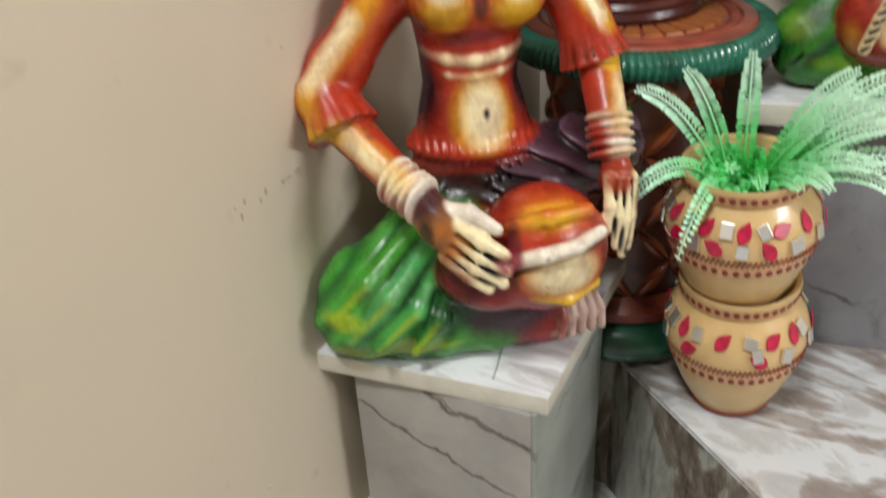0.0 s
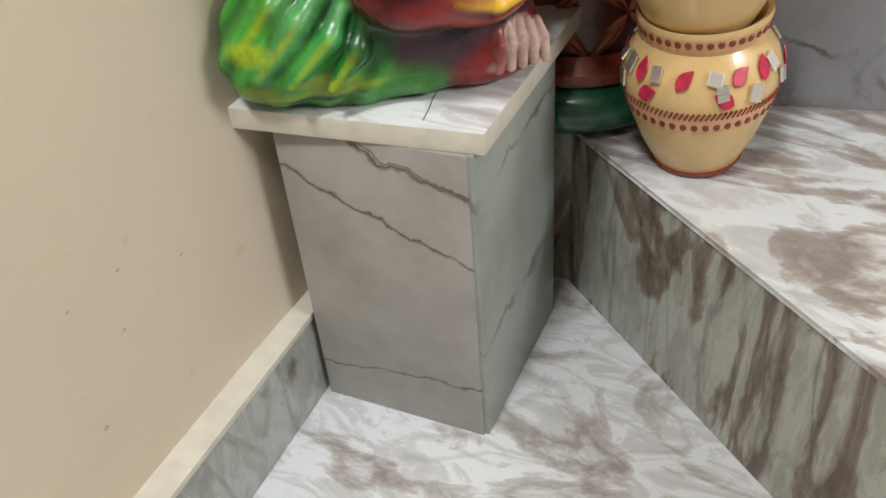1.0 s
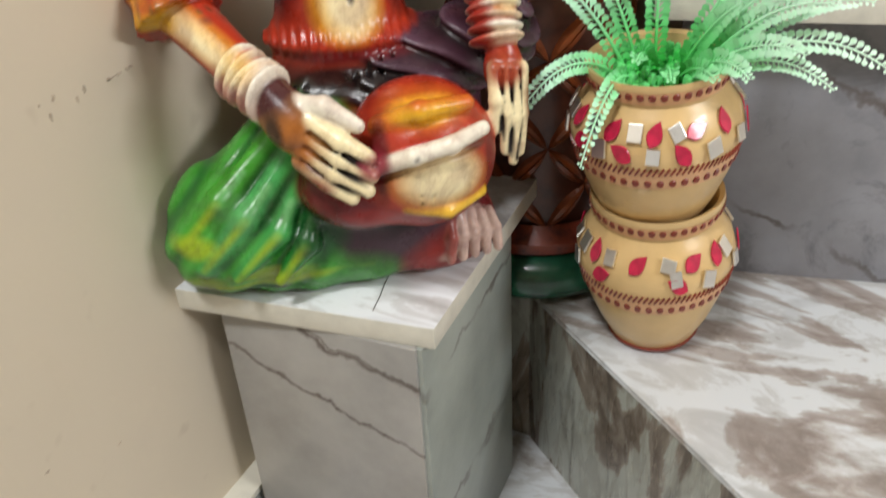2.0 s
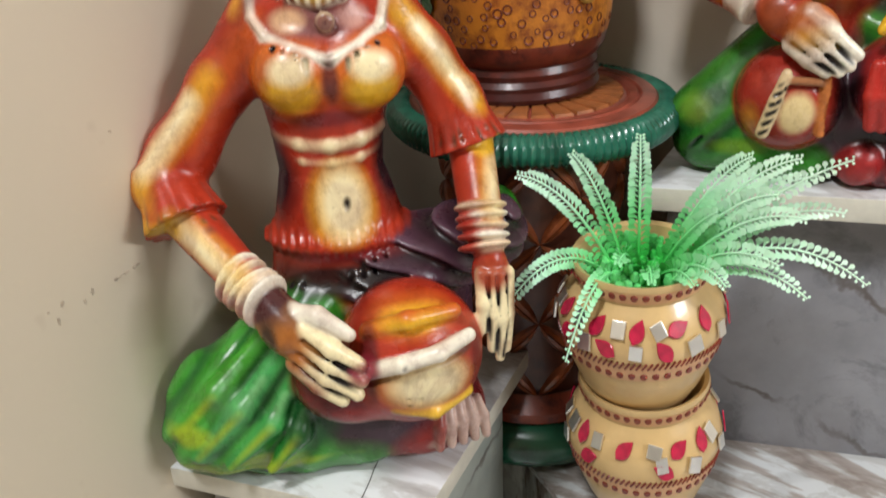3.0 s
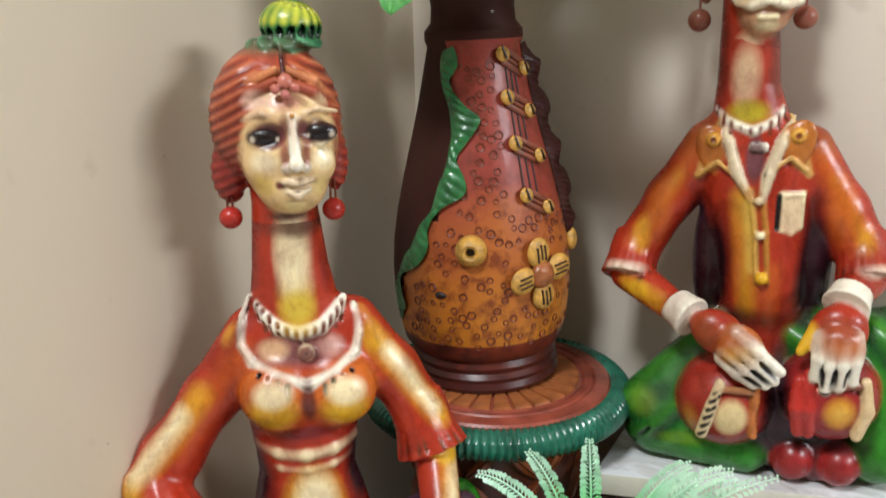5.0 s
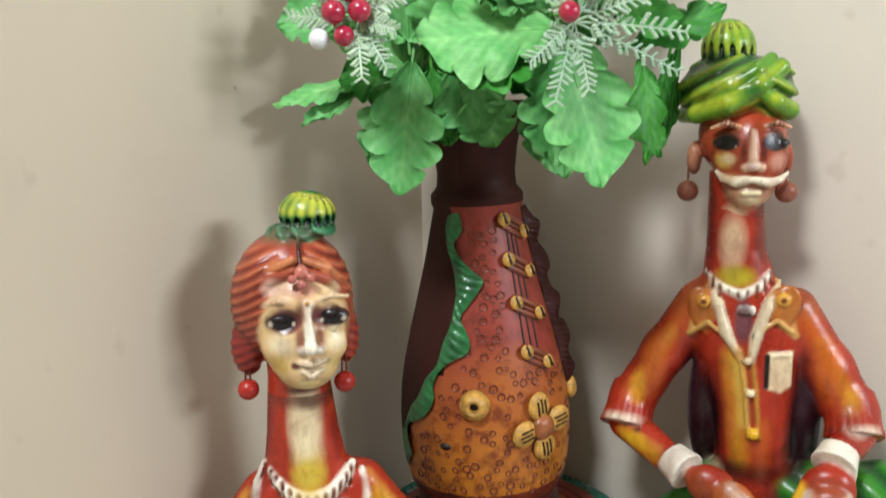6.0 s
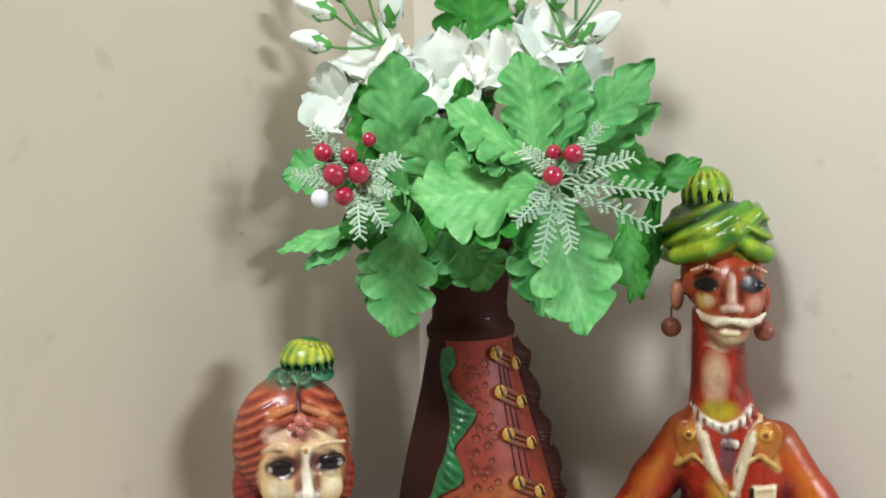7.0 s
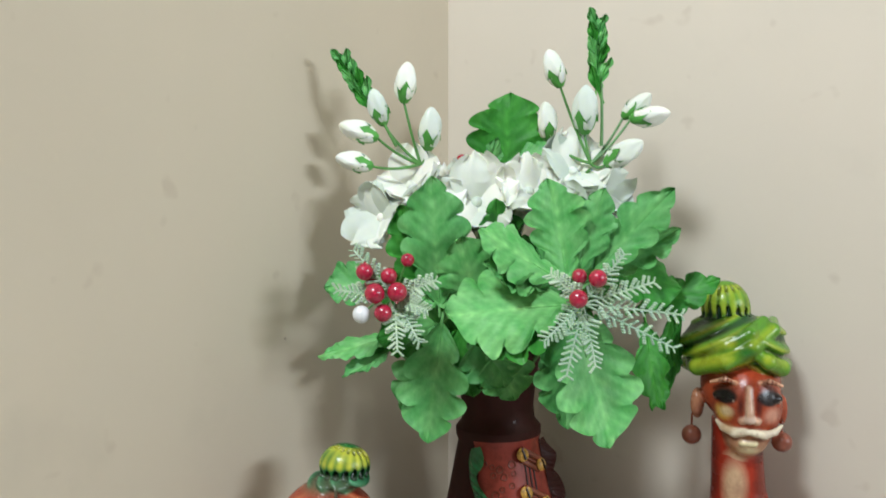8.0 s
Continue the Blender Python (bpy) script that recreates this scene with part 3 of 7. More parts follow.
def woman():
    s = Sculpt()
    # seat, skirt and legs
    s.egg((0.0, 0.025, 0.05), (0.075, 0.055, 0.055), PURPLE, 0.01)
    # pale crests and dark hollows paint the folds' shading into the cloth
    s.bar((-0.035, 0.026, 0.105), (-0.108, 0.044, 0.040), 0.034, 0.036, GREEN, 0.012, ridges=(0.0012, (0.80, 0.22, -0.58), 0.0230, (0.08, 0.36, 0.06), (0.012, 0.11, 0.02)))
    s.bar((-0.110, 0.038, 0.028), (-0.008, 0.054, 0.024), 0.027, 0.022, GREEN, 0.01)
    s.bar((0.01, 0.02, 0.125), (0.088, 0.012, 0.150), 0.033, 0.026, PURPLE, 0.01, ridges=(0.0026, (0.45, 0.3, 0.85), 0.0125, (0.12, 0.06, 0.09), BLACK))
    s.bar((0.050, -0.004, 0.130), (0.046, 0.0, 0.02), 0.028, 0.034, PURPLE, 0.008)
    s.egg((0.098, -0.004, 0.152), (0.017, 0.018, 0.024), GREEN, 0.006)
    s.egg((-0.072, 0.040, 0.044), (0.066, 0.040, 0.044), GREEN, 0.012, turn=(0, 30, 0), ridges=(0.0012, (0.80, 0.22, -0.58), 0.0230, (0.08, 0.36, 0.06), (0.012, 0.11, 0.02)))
    s.egg((0.032, 0.036, 0.028), (0.048, 0.040, 0.031), (0.28, 0.018, 0.012), 0.008)
    s.egg((0.060, 0.050, 0.030), (0.017, 0.016, 0.020), (0.12, 0.012, 0.016), 0.006)
    for k in range(5):
        s.chain([(0.044 + 0.0068 * k, 0.064 - 0.0012 * k, 0.050 - 0.001 * k, 0.0030), (0.043 + 0.0078 * k, 0.0745 - 0.0020 * k, 0.036, 0.0040), (0.042 + 0.0085 * k, 0.0765 - 0.0026 * k, 0.020, 0.0034)], (0.66, 0.47, 0.40) if k else (0.40, 0.10, 0.08), 0.0014)
    # cloth folds that fan from the waist down to the knee
    for pts, tone in ((((-0.066, 0.050, 0.110), (-0.100, 0.070, 0.080), (-0.126, 0.068, 0.052)), (0.06, 0.33, 0.03)), (((-0.052, 0.058, 0.104), (-0.084, 0.077, 0.070), (-0.116, 0.077, 0.036)), (0.07, 0.38, 0.10)),
                      (((-0.044, 0.062, 0.094), (-0.066, 0.079, 0.058), (-0.096, 0.083, 0.030)), (0.04, 0.30, 0.06)), (((-0.036, 0.064, 0.084), (-0.050, 0.079, 0.048), (-0.070, 0.085, 0.026)), (0.02, 0.20, 0.03))):
        s.chain([(*p, r) for p, r in zip(pts, (0.0036, 0.0068, 0.0036))], tone, 0.0060)
        # pale crest and dark hollow strokes paint each fold's light and shade
        a, b, c = (Vector(p) + Vector((-0.001, 0.006, 0.001)) for p in pts)
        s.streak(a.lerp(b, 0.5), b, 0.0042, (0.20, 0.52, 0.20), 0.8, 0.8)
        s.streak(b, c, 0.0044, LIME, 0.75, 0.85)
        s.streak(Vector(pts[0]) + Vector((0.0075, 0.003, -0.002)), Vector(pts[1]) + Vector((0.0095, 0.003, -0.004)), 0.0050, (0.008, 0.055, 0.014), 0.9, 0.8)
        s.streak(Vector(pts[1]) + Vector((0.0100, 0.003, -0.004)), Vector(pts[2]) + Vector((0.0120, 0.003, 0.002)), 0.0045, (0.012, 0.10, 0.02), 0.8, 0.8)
    s.chain([(-0.100, 0.066, 0.010, 0.0016), (-0.06, 0.078, 0.014, 0.0022), (-0.012, 0.080, 0.018, 0.0016)], BLACK, 0.0015, carve=True)
    s.streak((-0.112, 0.070, 0.016), (-0.010, 0.082, 0.025), 0.0050, LIME, 0.8, 0.8)
    for a, b in (((0.038, 0.076, 0.020), (0.070, 0.066, 0.042)), ((0.062, 0.070, 0.020), (0.078, 0.058, 0.036))):
        s.streak(a, b, 0.006, (0.66, 0.50, 0.42), 0.8, 0.95)
    # trunk and neck
    s.loft([(0.12, -0.012, 0.006, 0.050, 0.040), (0.155, -0.011, 0.006, 0.046, 0.034), (0.185, -0.012, 0.004, 0.039, 0.029), (0.205, -0.013, 0.003, 0.034, 0.027),
            (0.23, -0.013, 0.003, 0.036, 0.028), (0.26, -0.012, 0.003, 0.042, 0.029), (0.29, -0.011, 0.002, 0.046, 0.028), (0.306, -0.012, 0.0, 0.043, 0.026),
            (0.319, -0.014, 0.0, 0.035, 0.024), (0.333, -0.015, 0.0, 0.029, 0.023), (0.354, -0.016, 0.0, 0.0255, 0.022), (0.395, -0.017, 0.002, 0.0215, 0.021),
            (0.43, -0.017, 0.004, 0.021, 0.02)], RED, 0.008)
    s.egg((-0.012, 0.006, 0.160), (0.050, 0.036, 0.012), RED, 0.006, ridges=(0.0009, (1, 0, 0), 0.006))
    for u in (-0.031, 0.015):
        s.egg((u, 0.026, 0.270), (0.0225, 0.0195, 0.0225), ORANGE, 0.013)
    s.chain([(-0.044, 0.012, 0.231, 0.0036), (-0.030, 0.025, 0.2275, 0.0036), (-0.012, 0.0295, 0.226, 0.0036), (0.006, 0.025, 0.2275, 0.0036), (0.020, 0.012, 0.231, 0.0036)], CREAM, 0.004)
    s.chain([(-0.042, 0.012, 0.2195, 0.0026), (-0.029, 0.0245, 0.216, 0.0026), (-0.012, 0.0285, 0.2145, 0.0026), (0.005, 0.0245, 0.216, 0.0026), (0.018, 0.012, 0.2195, 0.0026)], CREAM, 0.003)
    s.egg((-0.005, 0.036, 0.187), (0.0026, 0.006, 0.0055), BLACK, 0.001, carve=True)
    # arm that reaches over the drum
    s.chain([(-0.046, 0.0, 0.305, 0.018), (-0.076, 0.003, 0.262, 0.0185), (-0.105, 0.006, 0.222, 0.0205), (-0.120, 0.012, 0.202, 0.021)], RED, 0.009)
    s.sleeve((-0.119, 0.010, 0.214), (-0.1055, 0.0325, 0.1835), 0.0190, 0.0268, RED, 0.005, 15, 0.0008)
    s.bar((-0.108, 0.026, 0.190), (-0.064, 0.080, 0.156), 0.0168, 0.0128, RED, 0.0012)
    for k in range(5):
        t = k / 4.6
        c = (-0.0735 + 0.0180 * t, 0.0715 + 0.0190 * t, 0.1615 - 0.0095 * t)
        s.disc(c, (0.64 + 0.10 * math.sin(k * 2.1), 0.69, -0.33 + 0.12 * math.cos(k * 1.7)), 0.0176, 0.0036, (0.74, 0.60, 0.44) if k % 2 else WHITE, 0.0005)
        s.paint((c[0] - 0.012, c[1] + 0.004, c[2] - 0.004), (0.010, 0.014, 0.012), (0.40, 0.12, 0.09), 0.7, 0.7)
    s.bar((-0.062, 0.084, 0.155), (-0.044, 0.098, 0.138), 0.0135, 0.0125, (0.07, 0.02, 0.02), 0.002)
    s.egg((-0.042, 0.095, 0.134), (0.022, 0.013, 0.017), (0.52, 0.22, 0.04), 0.006, turn=(0, 32, 0))
    fingers(s, [(-0.036, 0.104, 0.141), (-0.039, 0.104, 0.132), (-0.042, 0.103, 0.124), (-0.044, 0.100, 0.116)],
            [(-0.006, 0.117, 0.121), (-0.006, 0.119, 0.111), (-0.009, 0.119, 0.102), (-0.018, 0.116, 0.097)], 0.0064, CREAM)
    s.chain([(-0.046, 0.094, 0.148, 0.006), (-0.028, 0.104, 0.149, 0.006), (-0.011, 0.110, 0.138, 0.0045)], WHITE, 0.002)
    # other arm, hanging to the drum's far end
    s.chain([(0.024, 0.0, 0.310, 0.018), (0.050, 0.0, 0.272, 0.0185), (0.069, 0.002, 0.240, 0.020)], RED, 0.009)
    s.sleeve((0.066, 0.000, 0.250), (0.0765, 0.0125, 0.2130), 0.0185, 0.0258, RED, 0.005, 15, 0.0008)
    s.bar((0.078, 0.010, 0.218), (0.078, 0.054, 0.176), 0.0152, 0.0135, RED, 0.0012)
    for k in range(5):
        t = k / 4
        s.disc((0.078, 0.048 + 0.012 * t, 0.184 - 0.022 * t), (0.05 * math.sin(k * 2.0), 0.5, -0.86), 0.0172, 0.0034, WHITE if k % 2 else (0.70, 0.52, 0.36), 0.0005)
        s.paint((0.066, 0.058 + 0.012 * t, 0.182 - 0.022 * t), (0.012, 0.016, 0.006), (0.42, 0.03, 0.02), 0.9, 0.5)
    s.egg((0.081, 0.064, 0.146), (0.012, 0.010, 0.018), RED, 0.005)
    fingers(s, [(0.074, 0.072, 0.148), (0.080, 0.073, 0.148), (0.086, 0.072, 0.147), (0.091, 0.068, 0.146)],
            [(0.073, 0.080, 0.114), (0.079, 0.079, 0.098), (0.084, 0.078, 0.090), (0.089, 0.074, 0.094)], 0.0048, CREAM)
    # drum
    s.egg((0.026, 0.078, 0.103), (0.046, 0.044, 0.046), RED, 0.005)
    s.egg((-0.010, 0.072, 0.084), (0.040, 0.036, 0.028), DEEP, 0.008)
    s.chain([(-0.002, 0.114, 0.113, 0.0046), (0.018, 0.123, 0.122, 0.0052), (0.040, 0.121, 0.126, 0.0052), (0.060, 0.106, 0.127, 0.0044)], WHITE, 0.002)
    s.chain([(0.0, 0.100, 0.133, 0.005), (0.024, 0.108, 0.142, 0.006), (0.052, 0.098, 0.140, 0.005)], ORANGE, 0.003)
    s.chain([(0.014, 0.113, 0.085, 0.004), (0.036, 0.116, 0.081, 0.0048), (0.058, 0.104, 0.086, 0.004)], (0.74, 0.46, 0.03), 0.002)
    for dw in (-0.0085, 0.0085):
        s.chain([(-0.006, 0.1120, 0.112 + dw, 0.0019), (0.018, 0.1190, 0.122 + dw, 0.0020), (0.040, 0.1180, 0.126 + dw, 0.0020), (0.064, 0.1030, 0.127 + dw, 0.0018)], BROWN, 0.001, carve=True)
    for k in range(7):
        s.bar((0.014 + 0.007 * k, 0.1215 - 0.0016 * (k - 3) ** 2 * 0.4, 0.095), (0.015 + 0.0065 * k, 0.1205 - 0.0016 * (k - 3) ** 2 * 0.4, 0.088), 0.0011, 0.0006, BLACK, 0.0006, carve=True)
    s.chain([(-0.010, 0.108, 0.140, 0.0014), (-0.013, 0.114, 0.115, 0.0014), (-0.006, 0.116, 0.090, 0.0014)], BLACK, 0.001, carve=True)
    for k in range(6):
        u = 0.012 + 0.007 * k
        s.bar((u, 0.130, 0.121 + 0.0006 * k), (u + 0.004, 0.130, 0.129 + 0.0003 * k), 0.0009, 0.0006, BLACK, 0.0006, carve=True)
    # collar and necklace
    s.egg((-0.0560, 0.0085, 0.3030), (0.0080, 0.0070, 0.0150), (0.62, 0.32, 0.03), 0.003, turn=(0, 22, 0))
    s.egg((0.0330, 0.0085, 0.3110), (0.0055, 0.0066, 0.0150), (0.58, 0.24, 0.03), 0.003, turn=(0, -24, 0))
    s.chain([(-0.0440, 0.0080, 0.3360, 0.0014), (-0.0497, 0.0120, 0.3225, 0.0020), (-0.0509, 0.0195, 0.3042, 0.0020), (-0.0440, 0.0235, 0.2935, 0.0021), (-0.0287, 0.0358, 0.2880, 0.0021), (-0.0075, 0.0368, 0.2795, 0.0022),
             (0.0111, 0.0363, 0.2885, 0.0021), (0.0250, 0.0228, 0.2965, 0.0020), (0.0280, 0.0185, 0.3086, 0.0020), (0.0250, 0.0100, 0.3270, 0.0014)], WHITE, 0.0010)
    s.chain([(-0.0385, 0.0130, 0.3300, 0.0030), (-0.0332, 0.0185, 0.3233, 0.0040), (-0.0251, 0.0230, 0.3159, 0.0046), (-0.0116, 0.0250, 0.3116, 0.0048), (0.0025, 0.0225, 0.3149, 0.0046), (0.0125, 0.0165, 0.3235, 0.0040), (0.0180, 0.0100, 0.3310, 0.0030)], WHITE, 0.001)
    for k in range(12):
        a = radians(-66 + 12 * k)
        c = (-0.0105 + 0.0285 * math.sin(a), 0.0065 + 0.0235 * math.cos(a), 0.3262 - 0.0150 * math.cos(a) ** 2)
        s.bar((c[0], c[1], c[2] - 0.007), (c[0] + 0.002 * math.sin(a), c[1] - 0.001, c[2] + 0.007), 0.0009, 0.0009, BROWN, 0.0005, carve=True)
    s.egg((-0.0078, 0.0300, 0.3010), (0.0062, 0.0044, 0.0062), CREAM, 0.001)
    for k in range(10):
        a = radians(36 * k)
        s.egg((-0.0078 + 0.0036 * math.sin(a), 0.0345, 0.3010 + 0.0036 * math.cos(a)), (0.0010, 0.0012, 0.0010), (0.22, 0.09, 0.04), 0.0004, carve=True)
    s.egg((-0.0078, 0.0352, 0.3010), (0.0013, 0.002, 0.0013), BLACK, 0.0006, carve=True)
    for k in range(11):
        u = -0.039 + 0.006 * k
        w = 0.278 + abs(u + 0.008) * 0.36
        s.bar((u, 0.045 - abs(u + 0.008) * 0.35, w - 0.001), (u, 0.049 - abs(u + 0.008) * 0.4, w - 0.009), 0.0015, 0.0008, BLACK, 0.0005, carve=True)
    # slashes above the cuffs and through the fringe of the blouse
    for (u, v, w), r in (((-0.1060, 0.0320, 0.188), 0.0262), ((0.0760, 0.0115, 0.217), 0.0252)):
        for k in range(6):
            a = radians(-50 + 21 * k + 5 * math.sin(k * 2.3))
            s.bar((u + r * math.sin(a), v + r * math.cos(a) * 0.92, w + 0.004 * math.cos(a)), (u + (r - 0.003) * math.sin(a) - 0.003, v + (r - 0.003) * math.cos(a) * 0.9, w + 0.010 + 0.004 * math.cos(a) + 0.003 * (k % 2)), 0.0008, 0.0004, BROWN, 0.0005, carve=True)
    for k in range(12):
        u = -0.052 + 0.0076 * k
        v = 0.006 + 0.0385 * math.sqrt(max(0.05, 1 - ((u + 0.012) / 0.054) ** 2))
        s.bar((u, v, 0.1525 + 0.003 * math.sin(k * 1.7)), (u * 1.04, v + 0.002, 0.136), 0.0014, 0.0018, BLACK, 0.0008, carve=True)
    # brushed highlights and dark wash that also paints shade under arms, bust and drum
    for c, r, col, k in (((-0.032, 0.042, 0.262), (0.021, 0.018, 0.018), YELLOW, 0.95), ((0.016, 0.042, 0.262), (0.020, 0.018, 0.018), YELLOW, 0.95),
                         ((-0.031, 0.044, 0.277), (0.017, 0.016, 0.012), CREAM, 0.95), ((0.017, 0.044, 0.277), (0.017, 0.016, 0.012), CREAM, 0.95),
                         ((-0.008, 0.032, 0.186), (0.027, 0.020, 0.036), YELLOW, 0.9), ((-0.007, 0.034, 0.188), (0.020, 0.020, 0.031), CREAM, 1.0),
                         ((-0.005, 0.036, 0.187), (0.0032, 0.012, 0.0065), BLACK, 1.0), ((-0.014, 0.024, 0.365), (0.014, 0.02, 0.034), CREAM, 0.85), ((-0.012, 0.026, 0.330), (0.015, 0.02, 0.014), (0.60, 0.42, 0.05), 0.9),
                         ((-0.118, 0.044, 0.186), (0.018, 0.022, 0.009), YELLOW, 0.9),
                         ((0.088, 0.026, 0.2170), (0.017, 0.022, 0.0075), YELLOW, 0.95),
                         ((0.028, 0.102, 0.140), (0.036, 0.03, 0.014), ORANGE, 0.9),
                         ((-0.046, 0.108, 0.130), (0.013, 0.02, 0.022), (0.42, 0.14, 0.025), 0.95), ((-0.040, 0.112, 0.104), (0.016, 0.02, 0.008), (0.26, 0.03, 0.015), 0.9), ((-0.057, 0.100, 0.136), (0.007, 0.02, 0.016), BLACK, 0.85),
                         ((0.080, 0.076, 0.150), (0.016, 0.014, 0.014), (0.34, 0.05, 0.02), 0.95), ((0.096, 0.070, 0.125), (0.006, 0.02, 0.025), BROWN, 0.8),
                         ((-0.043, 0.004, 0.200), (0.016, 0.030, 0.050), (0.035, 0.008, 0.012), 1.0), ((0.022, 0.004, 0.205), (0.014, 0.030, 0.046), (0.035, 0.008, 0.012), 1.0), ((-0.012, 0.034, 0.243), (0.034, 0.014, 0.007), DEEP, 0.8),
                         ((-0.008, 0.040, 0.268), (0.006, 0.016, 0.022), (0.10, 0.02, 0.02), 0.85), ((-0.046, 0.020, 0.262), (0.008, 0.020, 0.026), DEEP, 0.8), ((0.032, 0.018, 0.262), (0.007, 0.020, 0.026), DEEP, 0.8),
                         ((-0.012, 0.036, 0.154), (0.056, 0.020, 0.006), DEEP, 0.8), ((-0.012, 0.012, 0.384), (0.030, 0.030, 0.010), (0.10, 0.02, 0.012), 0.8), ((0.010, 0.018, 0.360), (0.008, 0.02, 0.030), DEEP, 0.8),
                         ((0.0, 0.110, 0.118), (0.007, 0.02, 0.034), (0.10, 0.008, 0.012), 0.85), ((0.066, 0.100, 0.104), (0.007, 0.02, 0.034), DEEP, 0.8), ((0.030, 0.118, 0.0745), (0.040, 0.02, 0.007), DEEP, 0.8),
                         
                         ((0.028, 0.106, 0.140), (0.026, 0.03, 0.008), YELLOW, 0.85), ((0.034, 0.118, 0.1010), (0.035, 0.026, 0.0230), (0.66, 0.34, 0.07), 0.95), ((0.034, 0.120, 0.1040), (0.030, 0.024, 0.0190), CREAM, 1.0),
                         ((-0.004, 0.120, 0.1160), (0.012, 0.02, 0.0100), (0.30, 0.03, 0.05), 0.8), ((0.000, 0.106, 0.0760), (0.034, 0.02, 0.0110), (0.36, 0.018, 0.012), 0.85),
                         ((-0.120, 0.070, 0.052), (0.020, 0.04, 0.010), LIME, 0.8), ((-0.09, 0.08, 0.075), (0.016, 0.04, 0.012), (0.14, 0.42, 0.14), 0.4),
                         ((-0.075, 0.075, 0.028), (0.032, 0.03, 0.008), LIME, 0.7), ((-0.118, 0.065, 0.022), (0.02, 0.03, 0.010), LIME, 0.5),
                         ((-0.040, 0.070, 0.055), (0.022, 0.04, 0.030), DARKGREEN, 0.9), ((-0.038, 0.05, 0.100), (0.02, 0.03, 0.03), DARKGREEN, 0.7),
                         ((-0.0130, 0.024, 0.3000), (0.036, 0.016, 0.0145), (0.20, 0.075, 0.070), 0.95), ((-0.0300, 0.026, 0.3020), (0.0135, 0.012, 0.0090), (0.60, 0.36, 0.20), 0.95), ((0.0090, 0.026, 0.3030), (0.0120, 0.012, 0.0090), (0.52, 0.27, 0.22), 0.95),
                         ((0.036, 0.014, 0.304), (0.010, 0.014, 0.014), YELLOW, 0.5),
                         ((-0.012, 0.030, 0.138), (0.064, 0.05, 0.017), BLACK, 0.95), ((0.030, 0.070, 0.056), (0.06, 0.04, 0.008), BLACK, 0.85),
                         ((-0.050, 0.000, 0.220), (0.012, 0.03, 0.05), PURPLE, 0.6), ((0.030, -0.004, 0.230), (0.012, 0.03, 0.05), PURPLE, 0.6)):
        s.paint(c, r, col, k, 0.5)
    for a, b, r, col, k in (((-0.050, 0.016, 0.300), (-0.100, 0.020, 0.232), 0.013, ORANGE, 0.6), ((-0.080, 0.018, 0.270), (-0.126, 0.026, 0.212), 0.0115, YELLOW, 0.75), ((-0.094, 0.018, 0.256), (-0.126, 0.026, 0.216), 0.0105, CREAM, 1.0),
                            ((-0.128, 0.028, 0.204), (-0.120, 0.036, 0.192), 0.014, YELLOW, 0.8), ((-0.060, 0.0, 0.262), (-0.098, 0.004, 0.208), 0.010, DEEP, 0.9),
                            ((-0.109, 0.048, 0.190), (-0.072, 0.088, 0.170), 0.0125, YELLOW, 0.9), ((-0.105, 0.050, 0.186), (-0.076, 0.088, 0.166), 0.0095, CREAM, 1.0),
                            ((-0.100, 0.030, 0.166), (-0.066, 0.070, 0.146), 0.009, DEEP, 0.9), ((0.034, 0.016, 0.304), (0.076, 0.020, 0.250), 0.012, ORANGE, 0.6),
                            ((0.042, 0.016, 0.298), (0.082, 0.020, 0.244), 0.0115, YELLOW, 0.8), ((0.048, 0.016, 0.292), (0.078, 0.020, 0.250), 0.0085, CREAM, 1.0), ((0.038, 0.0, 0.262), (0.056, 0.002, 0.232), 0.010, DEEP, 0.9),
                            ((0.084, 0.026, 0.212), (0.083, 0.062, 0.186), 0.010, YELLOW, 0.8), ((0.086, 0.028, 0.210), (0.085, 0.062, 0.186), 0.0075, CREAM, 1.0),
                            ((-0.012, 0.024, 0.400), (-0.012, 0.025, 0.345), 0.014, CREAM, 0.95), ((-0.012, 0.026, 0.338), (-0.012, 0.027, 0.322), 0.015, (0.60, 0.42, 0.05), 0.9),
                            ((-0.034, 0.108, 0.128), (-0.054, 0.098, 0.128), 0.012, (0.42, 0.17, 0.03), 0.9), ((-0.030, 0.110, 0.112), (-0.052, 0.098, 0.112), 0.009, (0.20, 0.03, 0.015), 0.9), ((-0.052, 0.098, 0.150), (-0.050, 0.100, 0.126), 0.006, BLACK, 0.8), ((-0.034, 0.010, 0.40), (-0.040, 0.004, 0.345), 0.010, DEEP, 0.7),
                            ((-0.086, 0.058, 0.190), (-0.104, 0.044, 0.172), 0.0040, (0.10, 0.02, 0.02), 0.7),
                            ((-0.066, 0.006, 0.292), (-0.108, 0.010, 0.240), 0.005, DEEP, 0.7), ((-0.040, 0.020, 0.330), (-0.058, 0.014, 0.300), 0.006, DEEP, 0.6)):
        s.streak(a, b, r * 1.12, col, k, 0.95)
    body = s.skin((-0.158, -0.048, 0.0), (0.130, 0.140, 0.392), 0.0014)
    # head
    h = Sculpt()
    skin, hair = (0.72, 0.50, 0.24), (0.34, 0.055, 0.024)
    h.loft([(0.375, -0.0165, 0.001, 0.0235, 0.0215), (0.395, -0.017, 0.002, 0.0215, 0.021), (0.43, -0.017, 0.004, 0.021, 0.02)], RED, 0.004)
    comb = ((0.50, 0.17, 0.075), (0.12, 0.020, 0.014))
    h.egg((-0.019, 0.000, 0.455), (0.0395, 0.034, 0.0455), hair, 0.006)
